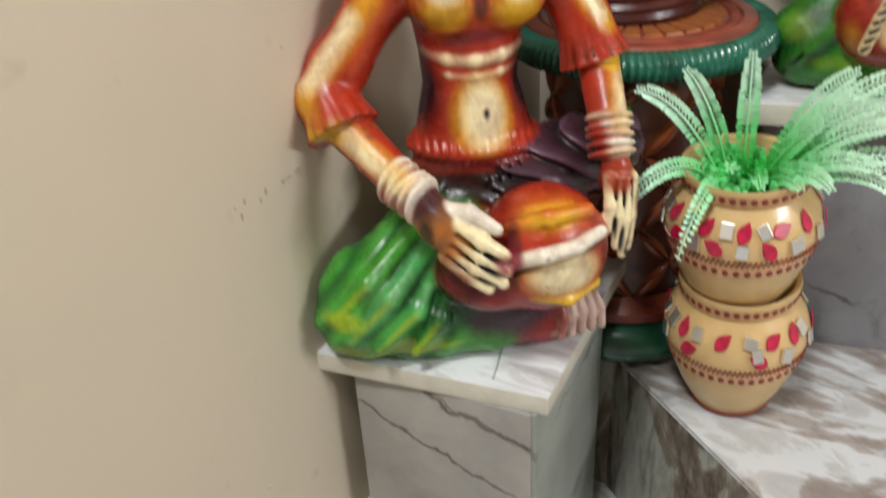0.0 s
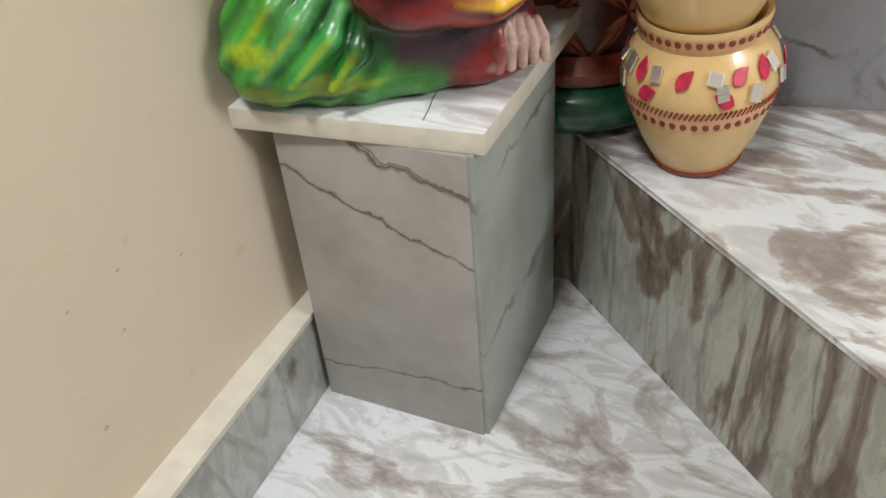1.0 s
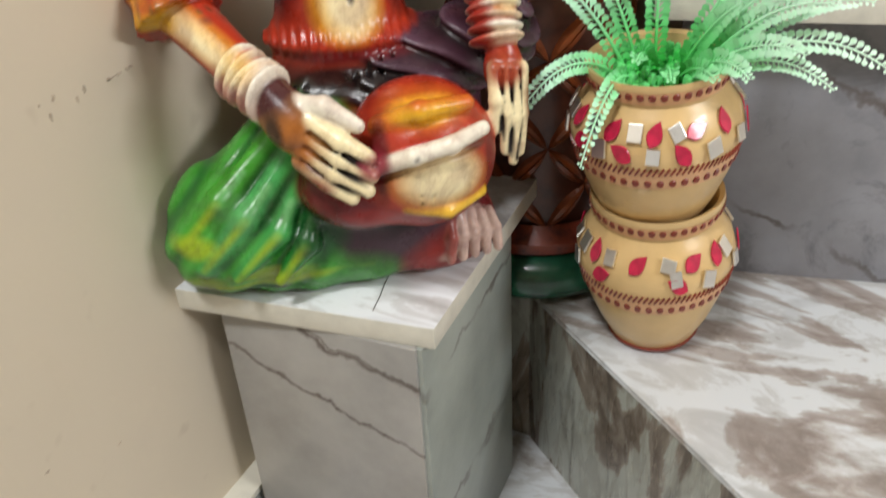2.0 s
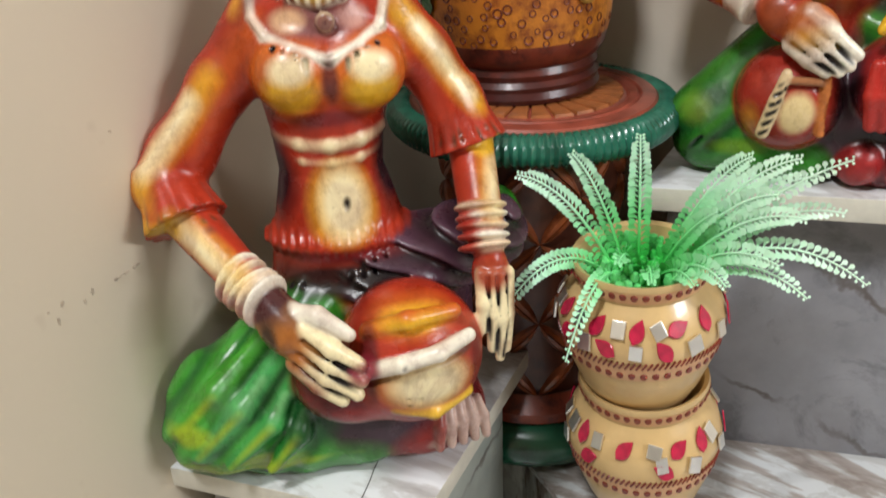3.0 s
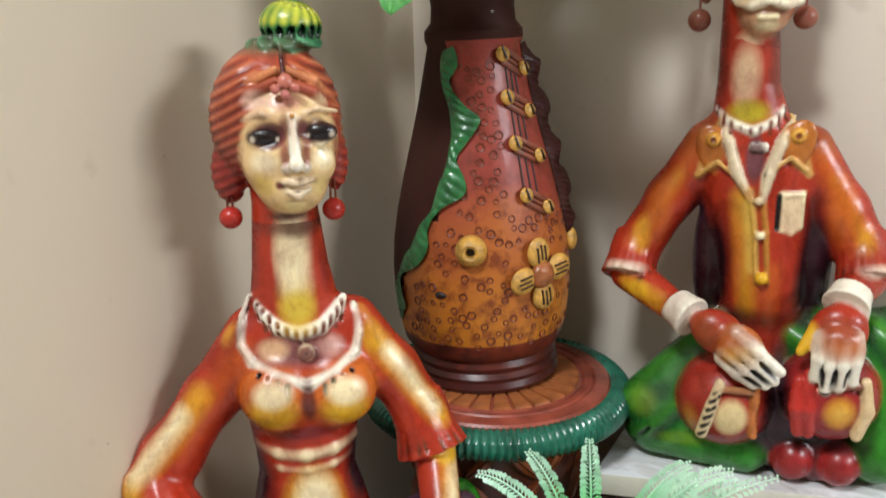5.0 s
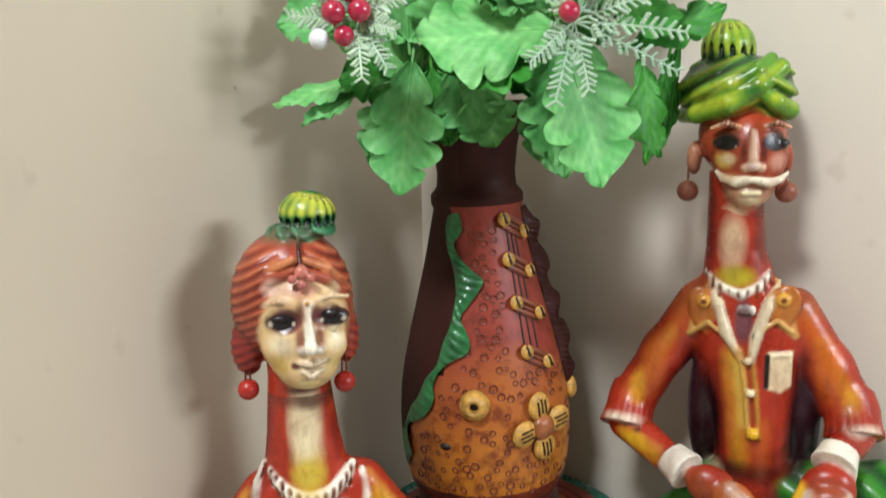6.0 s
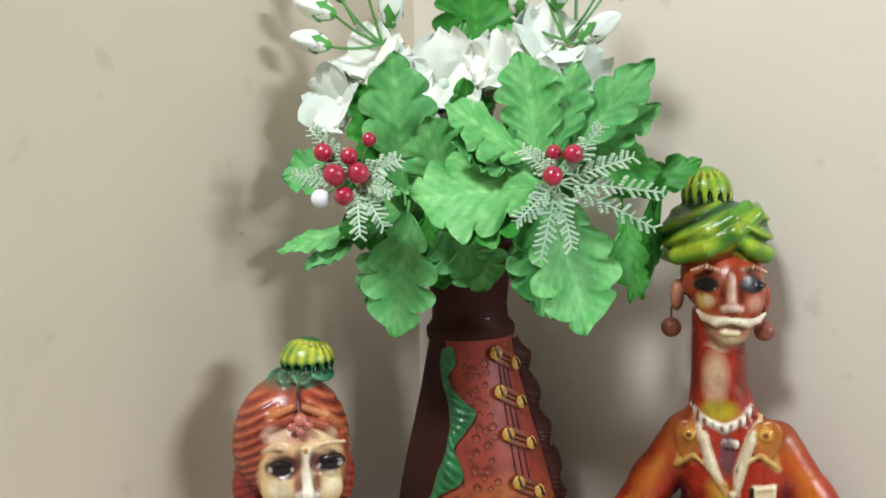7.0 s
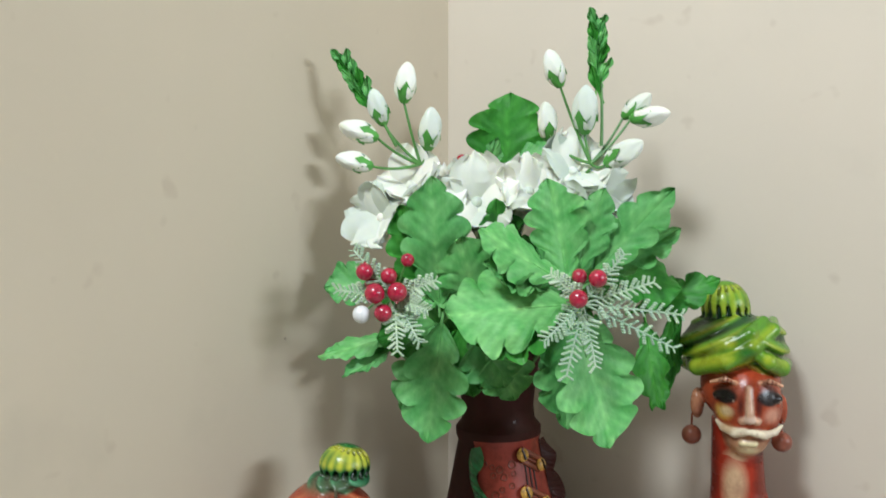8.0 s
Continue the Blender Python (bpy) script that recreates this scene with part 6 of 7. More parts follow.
def vase_radius(z):
    outer = VASE[1:27]
    return float(np.interp(z, [p[1] for p in outer], [p[0] for p in outer]))


def left_edge(z):
    return radians(sum(float(np.interp(z + d, [0.05, 0.075, 0.1045, 0.139, 0.163, 0.19, 0.2176, 0.246, 0.276], [-72, -67, -58, -41, -27, -22, -12, -22, -37])) for d in (-0.016, -0.008, 0.0, 0.008, 0.016)) / 5)


def vase():
    base = facing((0.131, -0.101, 0.5045), (0.47, -0.88)) @ Matrix.Rotation(radians(-1.6), 4, "Y")
    va = thing("clay_vase", base, "brown terracotta vase with stamped front panel, ochre knobs and ruffled sides", "vase")
    bm = bmesh.new()
    steps = 120
    fine = []
    for p, q in zip(VASE, VASE[1:]):
        fine += [p, ((p[0] + q[0]) / 2, (p[1] + q[1]) / 2)] if 0.03 < p[1] < 0.28 and p[0] > 0.05 else [p]
    fine.append(VASE[-1])
    rings = []
    for r, z in fine:
        rings.append([bm.verts.new(around(max(r, 1e-4), 2 * math.pi * i / steps, z)) for i in range(steps)])
    for k, (r0, r1) in enumerate(zip(rings, rings[1:])):
        z = (fine[k][1] + fine[k + 1][1]) / 2
        outer = k < len(fine) - 5
        for i in range(steps):
            f = bm.faces.new((r0[i], r0[(i + 1) % steps], r1[(i + 1) % steps], r1[i]))
            a = 2 * math.pi * (i + 0.5) / steps
            a = a - 2 * math.pi if a > math.pi else a
            if outer and z < 0.287 and (z < 0.052 or left_edge(z) < a < radians(78 if z > 0.13 else 105)):
                f.material_index = 2 if z < 0.05 else 1
    part("body", bm, [M_DARKCLAY, M_PANEL, M_BASECLAY], va)
    # ruffles that border the panel
    for name, mat, lean, z0, z1, wide, label in (("left_ruffle", M_STRIP, None, 0.058, 0.283, 0.0078, "wavy green clay ruffle"), ("right_ruffle", M_DARKCLAY, 80, 0.125, 0.286, 0.0085, "wavy dark brown clay ruffle")):
        bm = bmesh.new()
        rows, n = [], 260
        for i in range(n + 1):
            t = i / n
            z = z0 + (z1 - z0) * t
            a = left_edge(z) if lean is None else radians(lean)
            r = vase_radius(z)
            ends = math.sin(math.pi * min(1, 6 * t + 0.25, 6 * (1 - t) + 0.3) / 2)
            sway = math.sin(t * 2 * math.pi * 4.3) * 0.0078
            row = []
            for k in range(9):
                s = (k / 8 - 0.5) * 2
                lift = 0.0010 + 0.0042 * (1 - s * s) * (0.78 + 0.22 * math.sin(s * 5 + t * 190 + 2 * math.sin(t * 27))) + 0.0022 * max(0, s) ** 3
                lift += 0.0095 * (0.5 + 0.5 * s) * (0.7 + 0.3 * math.sin(t * 30)) if lean else 0.0
                edge = (wide * s + sway * (0.5 + 0.5 * s)) * ends
                row.append(bm.verts.new(around(r + lift * ends, a + edge / r, z + 0.002 * s * math.sin(t * 45))))
            rows.append(row)
        for r0, r1 in zip(rows, rows[1:]):
            for k in range(8):
                bm.faces.new((r0[k], r0[k + 1], r1[k + 1], r1[k]))
        part(name, bm, mat, va, label)
    # four keys, each a bar with two slit knobs, and the strings between them
    bm = bmesh.new()
    add_ball(bm, (0, 0, 0.0012), 0.0062, (1, 1, 0.55), 16, 8)
    for v in bm.verts:
        if abs(v.co.x) < 0.0012 and v.co.z > 0.002:
            v.co.z -= 0.0016
    knob = mesh_from(bm, "knob", M_KNOB)
    bm = bmesh.new()
    add_box(bm, -0.0006, 0.0006, -0.0046, 0.0046, 0.003, 0.0050)
    slit = mesh_from(bm, "slit", M_HOLLOW)
    for k, z in enumerate((0.2770, 0.2440, 0.2085, 0.1680)):
        a0, a1 = radians((28, 27, 28, 30)[k]), radians((54, 50, 50, 47)[k])
        bm = bmesh.new()
        for dz in (-0.0052, 0.0, 0.0052):
            pts = [around(vase_radius(z - 0.012 * t) + 0.0022, a0 + (a1 - a0) * t, z - 0.012 * t + dz) for t in (0, 0.25, 0.5, 0.75, 1)]
            add_tube(bm, pts, 0.0026 if dz else 0.0016, 8)
        key = part("key", bm, M_KEY, va, "brown grooved bar between two ochre knobs")
        for a, dz in ((a0, 0.0), (a1, -0.012)):
            m = on_surface(vase_radius(z + dz) + 0.0035, a, z + dz, 0.28)
            shared("knob", knob, key, m)
            shared("slit", slit, key, m @ Matrix.Rotation(radians(-15), 4, "Z"))
    for a in (33, 39, 45):
        bm = bmesh.new()
        pts = [around(vase_radius(z) + 0.0004, radians(a - (0.276 - z) * 20), z) for z in np.linspace(0.270, 0.165, 18)]
        add_tube(bm, pts, 0.0008, 6)
        part("string", bm, M_HOLLOW, va, "thin dark incised line")
    # flower
    m = on_surface(vase_radius(0.104) + 0.0015, radians(35), 0.104, -0.02)
    bm = bmesh.new()
    add_ball(bm, (0, 0, 0.003), 0.0112, (1, 1, 0.60), 18, 10)
    for v in bm.verts:
        v.co.z += 0.0006 * math.sin(v.co.x * 1700) * math.sin(v.co.y * 1700)
    flower = part("flower", bm, M_TOP, va, "ochre clay flower with four petals")
    flower.matrix_local = m
    bm = bmesh.new()
    add_ball(bm, (0, 0.0185, 0.001), 0.0128, (0.88, 1.0, 0.36), 16, 10)
    pet = mesh_from(bm, "petal", M_KNOB)
    bm = bmesh.new()
    for dx, dy in ((-0.0038, 0.0185), (0, 0.020), (0.0038, 0.0185)):
        add_box(bm, dx - 0.0007, dx + 0.0007, dy - 0.0065, dy + 0.0060, 0.003, 0.0066)
    cut = mesh_from(bm, "groove", M_HOLLOW)
    for a in (8, 98, 188, 278):
        rot = Matrix.Rotation(radians(-a), 4, "Z")
        shared("petal", pet, flower, rot)
        shared("groove", cut, flower, rot @ Matrix.Translation((0, 0, -0.0008)))
    # ring boss, slot and side knob
    m = on_surface(vase_radius(0.128), radians(-8), 0.128, 0.05)
    bm = bmesh.new()
    add_lathe(bm, [(0.0128, -0.001), (0.0122, 0.004), (0.0095, 0.0085), (0.0062, 0.0100), (0.0040, 0.0090), (0.0032, 0.002)], 28)
    boss = part("ring_boss", bm, M_KNOB, va, "ochre clay ring round a dark hole")
    boss.matrix_local = m
    bm = bmesh.new()
    add_lathe(bm, [(0.0, 0.0035), (0.0042, 0.0035)], 20)
    part("hole", bm, M_HOLLOW, boss)
    bm = bmesh.new()
    add_ball(bm, (0, 0, 0), 0.0055, (1.0, 0.55, 0.4), 14, 8)
    slot = part("slot", bm, M_HOLLOW, va, "small dark slot")
    slot.matrix_local = on_surface(vase_radius(0.0905), radians(-28), 0.0905, 0.0)
    bm = bmesh.new()
    add_ball(bm, (0, 0, 0.002), 0.0105, (1, 1, 0.6), 16, 10)
    side = part("side_knob", bm, M_KNOB, va)
    side.matrix_local = on_surface(vase_radius(0.118), radians(84), 0.118, 0.05)
    # stamped rings
    bm = bmesh.new()
    pts = [(0.0026 * math.cos(q), 0.0026 * math.sin(q), 0.0) for q in (2 * math.pi * k / 10 for k in range(10))]
    add_tube(bm, pts, 0.0007, 5, closed=True)
    stamp = mesh_from(bm, "ring_stamp", M_STAMP)
    rnd = random.Random(5)
    placed = []
    for _ in range(1500):
        z = rnd.uniform(0.045, 0.275)
        a = rnd.uniform(left_edge(z) + 0.22, radians(72))
        r = vase_radius(z)
        p = Vector((a * r, z))
        busy = any((p - q).length < 0.0068 for q in placed) or (a > radians(20) and z > 0.155)
        busy = busy or (p - Vector((radians(35) * r, 0.104))).length < 0.030 or (p - Vector((radians(-5) * r, 0.125))).length < 0.017
        if not busy and len(placed) < 130:
            placed.append(p)
            shared("ring_stamp", stamp, va, on_surface(r, a, z, 0.2 if z > 0.14 else 0.0) @ Matrix.Diagonal((*[rnd.uniform(0.75, 1.25)] * 3, 1)))
    return va


stool()
vase()

# ---- stacked matka pots with a plastic fern ----
M_POT = plain("cream_gold_pot_paint", (0.66, 0.45, 0.20), 0.30, vary=0.16, scale=26, coat=0.2)
M_BAND = plain("peach_band_paint", (0.72, 0.42, 0.22), 0.4, vary=0.12)
M_DOT = plain("maroon_dot_paint", (0.24, 0.035, 0.018), 0.35, vary=0.3)
M_REDLEAF = plain("crimson_foil", (0.50, 0.012, 0.055), 0.25, vary=0.35, scale=120, coat=0.3)
M_MIRROR = plain("mirror_chip", (0.92, 0.92, 0.89), 0.34, 1.0, vary=0.04)
M_FERN, nt, b = material("mint_plastic_fern", 0.42, spec=0.4)
vec = coords(nt)
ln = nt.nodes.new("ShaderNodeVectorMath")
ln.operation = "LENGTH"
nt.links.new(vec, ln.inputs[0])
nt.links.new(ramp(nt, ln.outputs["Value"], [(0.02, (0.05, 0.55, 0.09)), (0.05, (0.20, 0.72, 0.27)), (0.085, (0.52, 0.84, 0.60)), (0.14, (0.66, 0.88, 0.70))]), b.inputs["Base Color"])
b.inputs["Subsurface Weight"].default_value = 0.2
b.inputs["Subsurface Radius"].default_value = (0.004, 0.008, 0.004)

LOWER = [(0.0, 0.0), (0.030, 0.0), (0.034, 0.003), (0.0450, 0.021), (0.0535, 0.040), (0.0590, 0.058), (0.0598, 0.067), (0.0560, 0.077), (0.0485, 0.0850), (0.0450, 0.0890), (0.0468, 0.0945),
         (0.0492, 0.100), (0.0484, 0.1035), (0.0448, 0.1020), (0.0415, 0.092), (0.0, 0.060)]


def pot(base, label, patches, group):
    po = thing("matka_pot", base, label, "pot", group)
    bm = bmesh.new()
    add_lathe(bm, [(max(r, 1e-4), z) for r, z in LOWER], 72)
    part("body", bm, M_POT, po)
    bm = bmesh.new()
    add_lathe(bm, [(0.0302, 0.0), (0.0335, 0.0), (0.0368, 0.0045), (0.0340, 0.0052)], 48)
    part("foot_ring", bm, M_DOT, po, "red painted foot edge")

    def r_at(z):
        return float(np.interp(z, [p[1] for p in LOWER[1:13]], [p[0] for p in LOWER[1:13]]))

    def tilt(z):
        return (r_at(z - 0.004) - r_at(z + 0.004)) / 0.008

    bm = bmesh.new()
    add_lathe(bm, [(r_at(z) + 0.0005, z) for z in (0.0445, 0.050, 0.056, 0.0575)], 72)
    part("belly_band", bm, M_BAND, po, "peach painted band")
    bm = bmesh.new()
    add_lathe(bm, [(r_at(z) + 0.0005, z) for z in (0.0915, 0.096, 0.0995)], 72)
    part("rim_band", bm, M_BAND, po, "peach painted rim band")
    bm = bmesh.new()
    bmesh.ops.create_circle(bm, cap_ends=True, segments=10, radius=0.0026)
    top = bmesh.ops.extrude_face_region(bm, geom=bm.faces[:])
    for v in [g for g in top["geom"] if isinstance(g, bmesh.types.BMVert)]:
        v.co = Vector((v.co.x * 0.8, v.co.y * 0.8, 0.0009))
    dot = mesh_from(bm, "dot", M_DOT)
    for n, z in ((44, 0.0485), (40, 0.0965)):
        for i in range(n):
            a = 2 * math.pi * i / n
            shared("dot", dot, po, on_surface(r_at(z) + 0.0006, a, z, tilt(z)))
    bm = bmesh.new()
    for i in range(96):
        a = 2 * math.pi * i / 96
        pts = [around(r_at(z) + 0.0006, a + d, z) for z, d in ((0.0545, 0.0), (0.0590, 0.055))]
        add_tube(bm, pts, 0.0008, 5)
    part("hatching", bm, M_DOT, po, "maroon slanted strokes round the belly")
    # foil leaves and mirror chips on the shoulder
    bm = bmesh.new()
    n, rim = 9, []
    for i in range(n):
        s = i / (n - 1)
        rim.append((0.0052 * math.sin(math.pi * s ** 0.8), -0.0085 + 0.017 * s))
    outline = rim + [(-x, y) for x, y in rim[-2:0:-1]]
    low = [bm.verts.new((x, y, 0)) for x, y in outline]
    up = [bm.verts.new((x * 0.9, y * 0.93, 0.0010)) for x, y in outline]
    bm.faces.new(up)
    for i in range(len(outline)):
        bm.faces.new((low[i], low[(i + 1) % len(outline)], up[(i + 1) % len(outline)], up[i]))
    leaf = mesh_from(bm, "foil_leaf", M_REDLEAF)
    bm = bmesh.new()
    add_box(bm, -0.0050, 0.0050, -0.0055, 0.0055, 0.0, 0.0018, 0.0004)
    chip = mesh_from(bm, "mirror_chip", M_MIRROR, smooth=False)
    rnd = random.Random(len(label))
    for a, z, turn, kind in patches:
        m = on_surface(r_at(z) + 0.0010, radians(a), z, tilt(z)) @ Matrix.Rotation(radians(turn), 4, "Z")
        if kind == "m":
            m = m @ Matrix.Rotation(radians(rnd.uniform(-5, 5)), 4, "X") @ Matrix.Diagonal((rnd.uniform(0.8, 1.1), rnd.uniform(0.8, 1.15), 1, 1))
        shared("foil_leaf" if kind == "l" else "mirror_chip", leaf if kind == "l" else chip, po, m)
    return po


POTS = facing((0.283, -0.190, 0.1870), (0.2, -0.98)) @ Matrix.Rotation(radians(-3.0), 4, "Y") @ Matrix.Rotation(radians(-3.5), 4, "X") @ Matrix.Diagonal((1.0, 1.0, 1.21, 1))
HI, LO = 0.0785, 0.0675
back = [(a, HI if k % 2 else LO, 30 * k, "lm"[k % 2]) for k, a in enumerate(range(96, 262, 13))]
lower_set = [(-78, HI, 10, "m"), (-66, LO, -8, "m"), (-60, HI, 6, "m"), (-46, HI, -8, "l"), (-36, LO, 70, "l"), (-31, HI, -6, "m"), (-9, HI, 42, "l"), (13, HI, 18, "m"), (18, HI - 0.007, -6, "m"),
             (19, LO, -62, "l"), (32, HI, 58, "l"), (42, LO, 16, "m"), (53, HI, 20, "l"), (64, HI, -12, "m"), (74, LO, 8, "m")] + back
upper_set = [(-80, HI, 10, "m"), (-70, LO, -8, "m"), (-62, HI, 4, "m"), (-50, HI, 18, "l"), (-41, LO, 68, "l"), (-32, HI, 5, "m"), (-17, HI, 28, "l"), (-24, LO, -8, "m"), (-9, LO, -62, "l"),
             (-1, HI, 0, "m"), (12, HI, 22, "l"), (11, LO, 5, "m"), (29, LO, -38, "l"), (26, HI, -24, "m"), (40, HI, 70, "l"), (50, LO, -12, "m"), (63, HI, 12, "l"), (76, LO, 6, "m")] + back
pot(POTS @ Matrix.Diagonal((1, 1, 1.075, 1)), "cream gold clay pot with red foil leaves, standing on marble", lower_set, "stacked pots")
UP = POTS @ Matrix.Translation((-0.0025, 0.0, 0.0935)) @ Matrix.Rotation(radians(9), 4, "Z")
pot(UP, "cream gold clay pot stacked on another, holding a fern", upper_set, "stacked pots")


def bezier(p, q, r, t):
    return p * (1 - t) ** 2 + q * (2 * t * (1 - t)) + r * t ** 2


def fern():
    base = facing((0.2735, -0.201, 0.4060), (0.2, -0.98)) @ Matrix.Scale(0.95, 4)
    fe = thing("artificial_fern", base, "pale mint green plastic fern sprays in the upper pot", "plant")
    rnd = random.Random(11)
    # tip of each spray from the pot's mouth: sideways, towards the viewer, up; then how far its middle arches up
    tips = [(-0.118, 0.03, 0.083, 0.030), (-0.084, 0.00, 0.091, 0.020), (-0.036, 0.00, 0.108, 0.010), (0.040, 0.00, 0.097, 0.030), (0.070, 0.01, 0.101, 0.035), (0.100, 0.02, 0.106, 0.020),
            (0.077, 0.03, 0.066, 0.035), (0.120, 0.03, 0.022, 0.055), (0.082, 0.05, 0.018, 0.040), (-0.124, 0.05, -0.018, 0.060), (-0.072, 0.080, -0.036, 0.070), 
            (0.084, -0.01, 0.082, 0.030), (0.058, 0.02, 0.078, 0.030), (0.062, 0.05, 0.040, 0.030), (0.030, 0.06, 0.026, 0.030), (-0.042, 0.05, 0.030, 0.025), (0.010, 0.055, 0.022, 0.020),
            (0.104, 0.00, 0.060, 0.035), (0.050, -0.03, 0.070, 0.030), (0.020, 0.02, 0.062, 0.010), (-0.018, 0.055, 0.020, 0.025)]
    for x, y, z, arch in tips:
        r = Vector((x + 0.026, y, z))
        p = Vector((x * 0.12, y * 0.12, -0.016))
        q = (p + r) / 2 + Vector((0, 0, arch + 0.012))
        n = 30
        pts = [bezier(p, q, r, i / n) for i in range(n + 1)]
        bm = bmesh.new()
        add_tube(bm, pts, [0.0016 - 0.0010 * i / n for i in range(n + 1)], 5)
        face = Vector((rnd.uniform(-0.3, 0.3), 0.9, 0.5)).normalized()
        size = rnd.uniform(0.0060, 0.0074)
        for i in range(4, n + 1):
            d = (pts[i] - pts[i - 1]).normalized()
            side = d.cross(face).normalized()
            out = side.cross(d).normalized()
            w = size * (0.75 + 0.5 * math.sin(math.pi * i / n)) * (0.65 if i > n - 3 else 1)
            for s in (-1, 1):
                at = pts[i] - (pts[i] - pts[i - 1]) * (0.25 if s > 0 else 0.55)
                e = (side * s + d * 0.55 + out * rnd.uniform(-0.25, 0.35)).normalized()
                across = e.cross(out).normalized()
                cup = out * (w * 0.12)
                outl = [at, at + e * w * 0.45 + across * w * 0.12 - cup, at + e * w * 0.75 + across * w * 0.34, at + e * w * 1.05 + across * w * 0.14, at + e * w * 1.05 - across * w * 0.14, at + e * w * 0.75 - across * w * 0.34, at + e * w * 0.45 - across * w * 0.12 - cup]
                bm.faces.new([bm.verts.new(v) for v in outl])
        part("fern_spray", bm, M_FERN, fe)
    bm = bmesh.new()
    for k in range(240):
        a, r = rnd.uniform(0, 6.28), 0.042 * math.sqrt(rnd.random())
        add_ball(bm, (r * math.cos(a), r * math.sin(a), rnd.uniform(-0.008, 0.014)), rnd.uniform(0.0030, 0.0050), (1, 1, 1.3), 6, 4)
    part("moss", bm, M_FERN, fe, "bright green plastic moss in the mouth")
    return fe


fern()

# ---- artificial flowers in the vase ----
M_LEAF = foliage("fresh_leaf", (0.10, 0.38, 0.10), (0.24, 0.55, 0.21), 0.52, 0.15, True)
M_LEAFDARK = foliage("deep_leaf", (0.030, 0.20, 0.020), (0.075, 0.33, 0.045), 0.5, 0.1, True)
M_STEM = plain("flower_stem", (0.10, 0.26, 0.06), 0.45, vary=0.3)
M_PETAL = foliage("white_petal", (0.78, 0.80, 0.78), (0.86, 0.86, 0.84), 0.55, 0.25)
M_CALYX = plain("bud_calyx", (0.09, 0.33, 0.05), 0.45, vary=0.3)
M_BERRY = plain("red_berry", (0.40, 0.012, 0.045), 0.22, vary=0.3, scale=200, coat=0.5)
M_BERRYWHITE = plain("white_berry", (0.80, 0.80, 0.80), 0.3, vary=0.05)
M_SPRIG = foliage("pale_sprig", (0.40, 0.54, 0.41), (0.62, 0.72, 0.61), 0.4, 0.3)
BOUQUET = facing((0.115, -0.10, 0.50), (0.47, -0.88))
flowers = thing("flower_arrangement", BOUQUET, "artificial white flowers, green leaves and red berries in a vase", "flowers")


def leaf_pose(base, tip, face):
    """y axis from base to tip, z axis as near to face as it goes."""
    y = (Vector(tip) - Vector(base)).normalized()
    z = (Vector(face) - y * Vector(face).dot(y)).normalized()
    x = y.cross(z)
    return Matrix(((x.x, y.x, z.x, base[0]), (x.y, y.y, z.y, base[1]), (x.z, y.z, z.z, base[2]), (0, 0, 0, 1)))


def lobed_leaf(length, width, lobes, bow, cup, seed, mat, name="leaf"):
    """A broad scalloped leaf with a sunk midrib and side veins."""
    rnd = random.Random(seed)
    bm = bmesh.new()
    n, m, rows = 56, 12, []
    lean = rnd.uniform(-0.08, 0.08)
    for i in range(n + 1):
        s = i / n
        body = math.sin(math.pi * min(1, 0.03 + s * 0.97) ** 1.0) ** 0.80 * (0.86 + 0.14 * s)
        row = []
        for k in range(m + 1):
            c = k / m * 2 - 1
            ph = lobes * 1.25 * s + (0.0 if c > 0 else 0.35)
            scallop = 0.58 + 0.42 * abs(math.sin(math.pi * ph)) ** 0.45
            half = width * 0.5 * body * (1 + (scallop - 1) * min(1, abs(c) * 1.3))
            x = c * half + lean * length * s * s
            y = length * (s + 0.13 * abs(c) * math.sin(math.pi * s) * (1 - 0.8 * s))
            vein = 0.0011 * math.sin((s * lobes * 2.2 - abs(c) * 1.5) * math.pi * 2) * abs(c)
            z = bow * length * math.sin(math.pi * s * 0.62) * s * 0.9 + cup * width * c * c * body + vein - 0.0012 * math.exp(-(c * 9) ** 2)
            z += 0.0022 * math.sin(9 * s + 3 * c + seed) * abs(c)
            row.append(bm.verts.new((x, y, z)))
        rows.append(row)
    for r0, r1 in zip(rows, rows[1:]):
        for k in range(m):
            bm.faces.new((r0[k], r0[k + 1], r1[k + 1], r1[k]))
    add_tube(bm, [(0, -0.010, -0.001), (0, 0.0, -0.0008), (0, length * 0.35, bow * length * 0.16 - 0.0012)], [0.0014, 0.0013, 0.0006], 5)
    return part(name, bm, mat, flowers)


F, D = M_LEAF, M_LEAFDARK
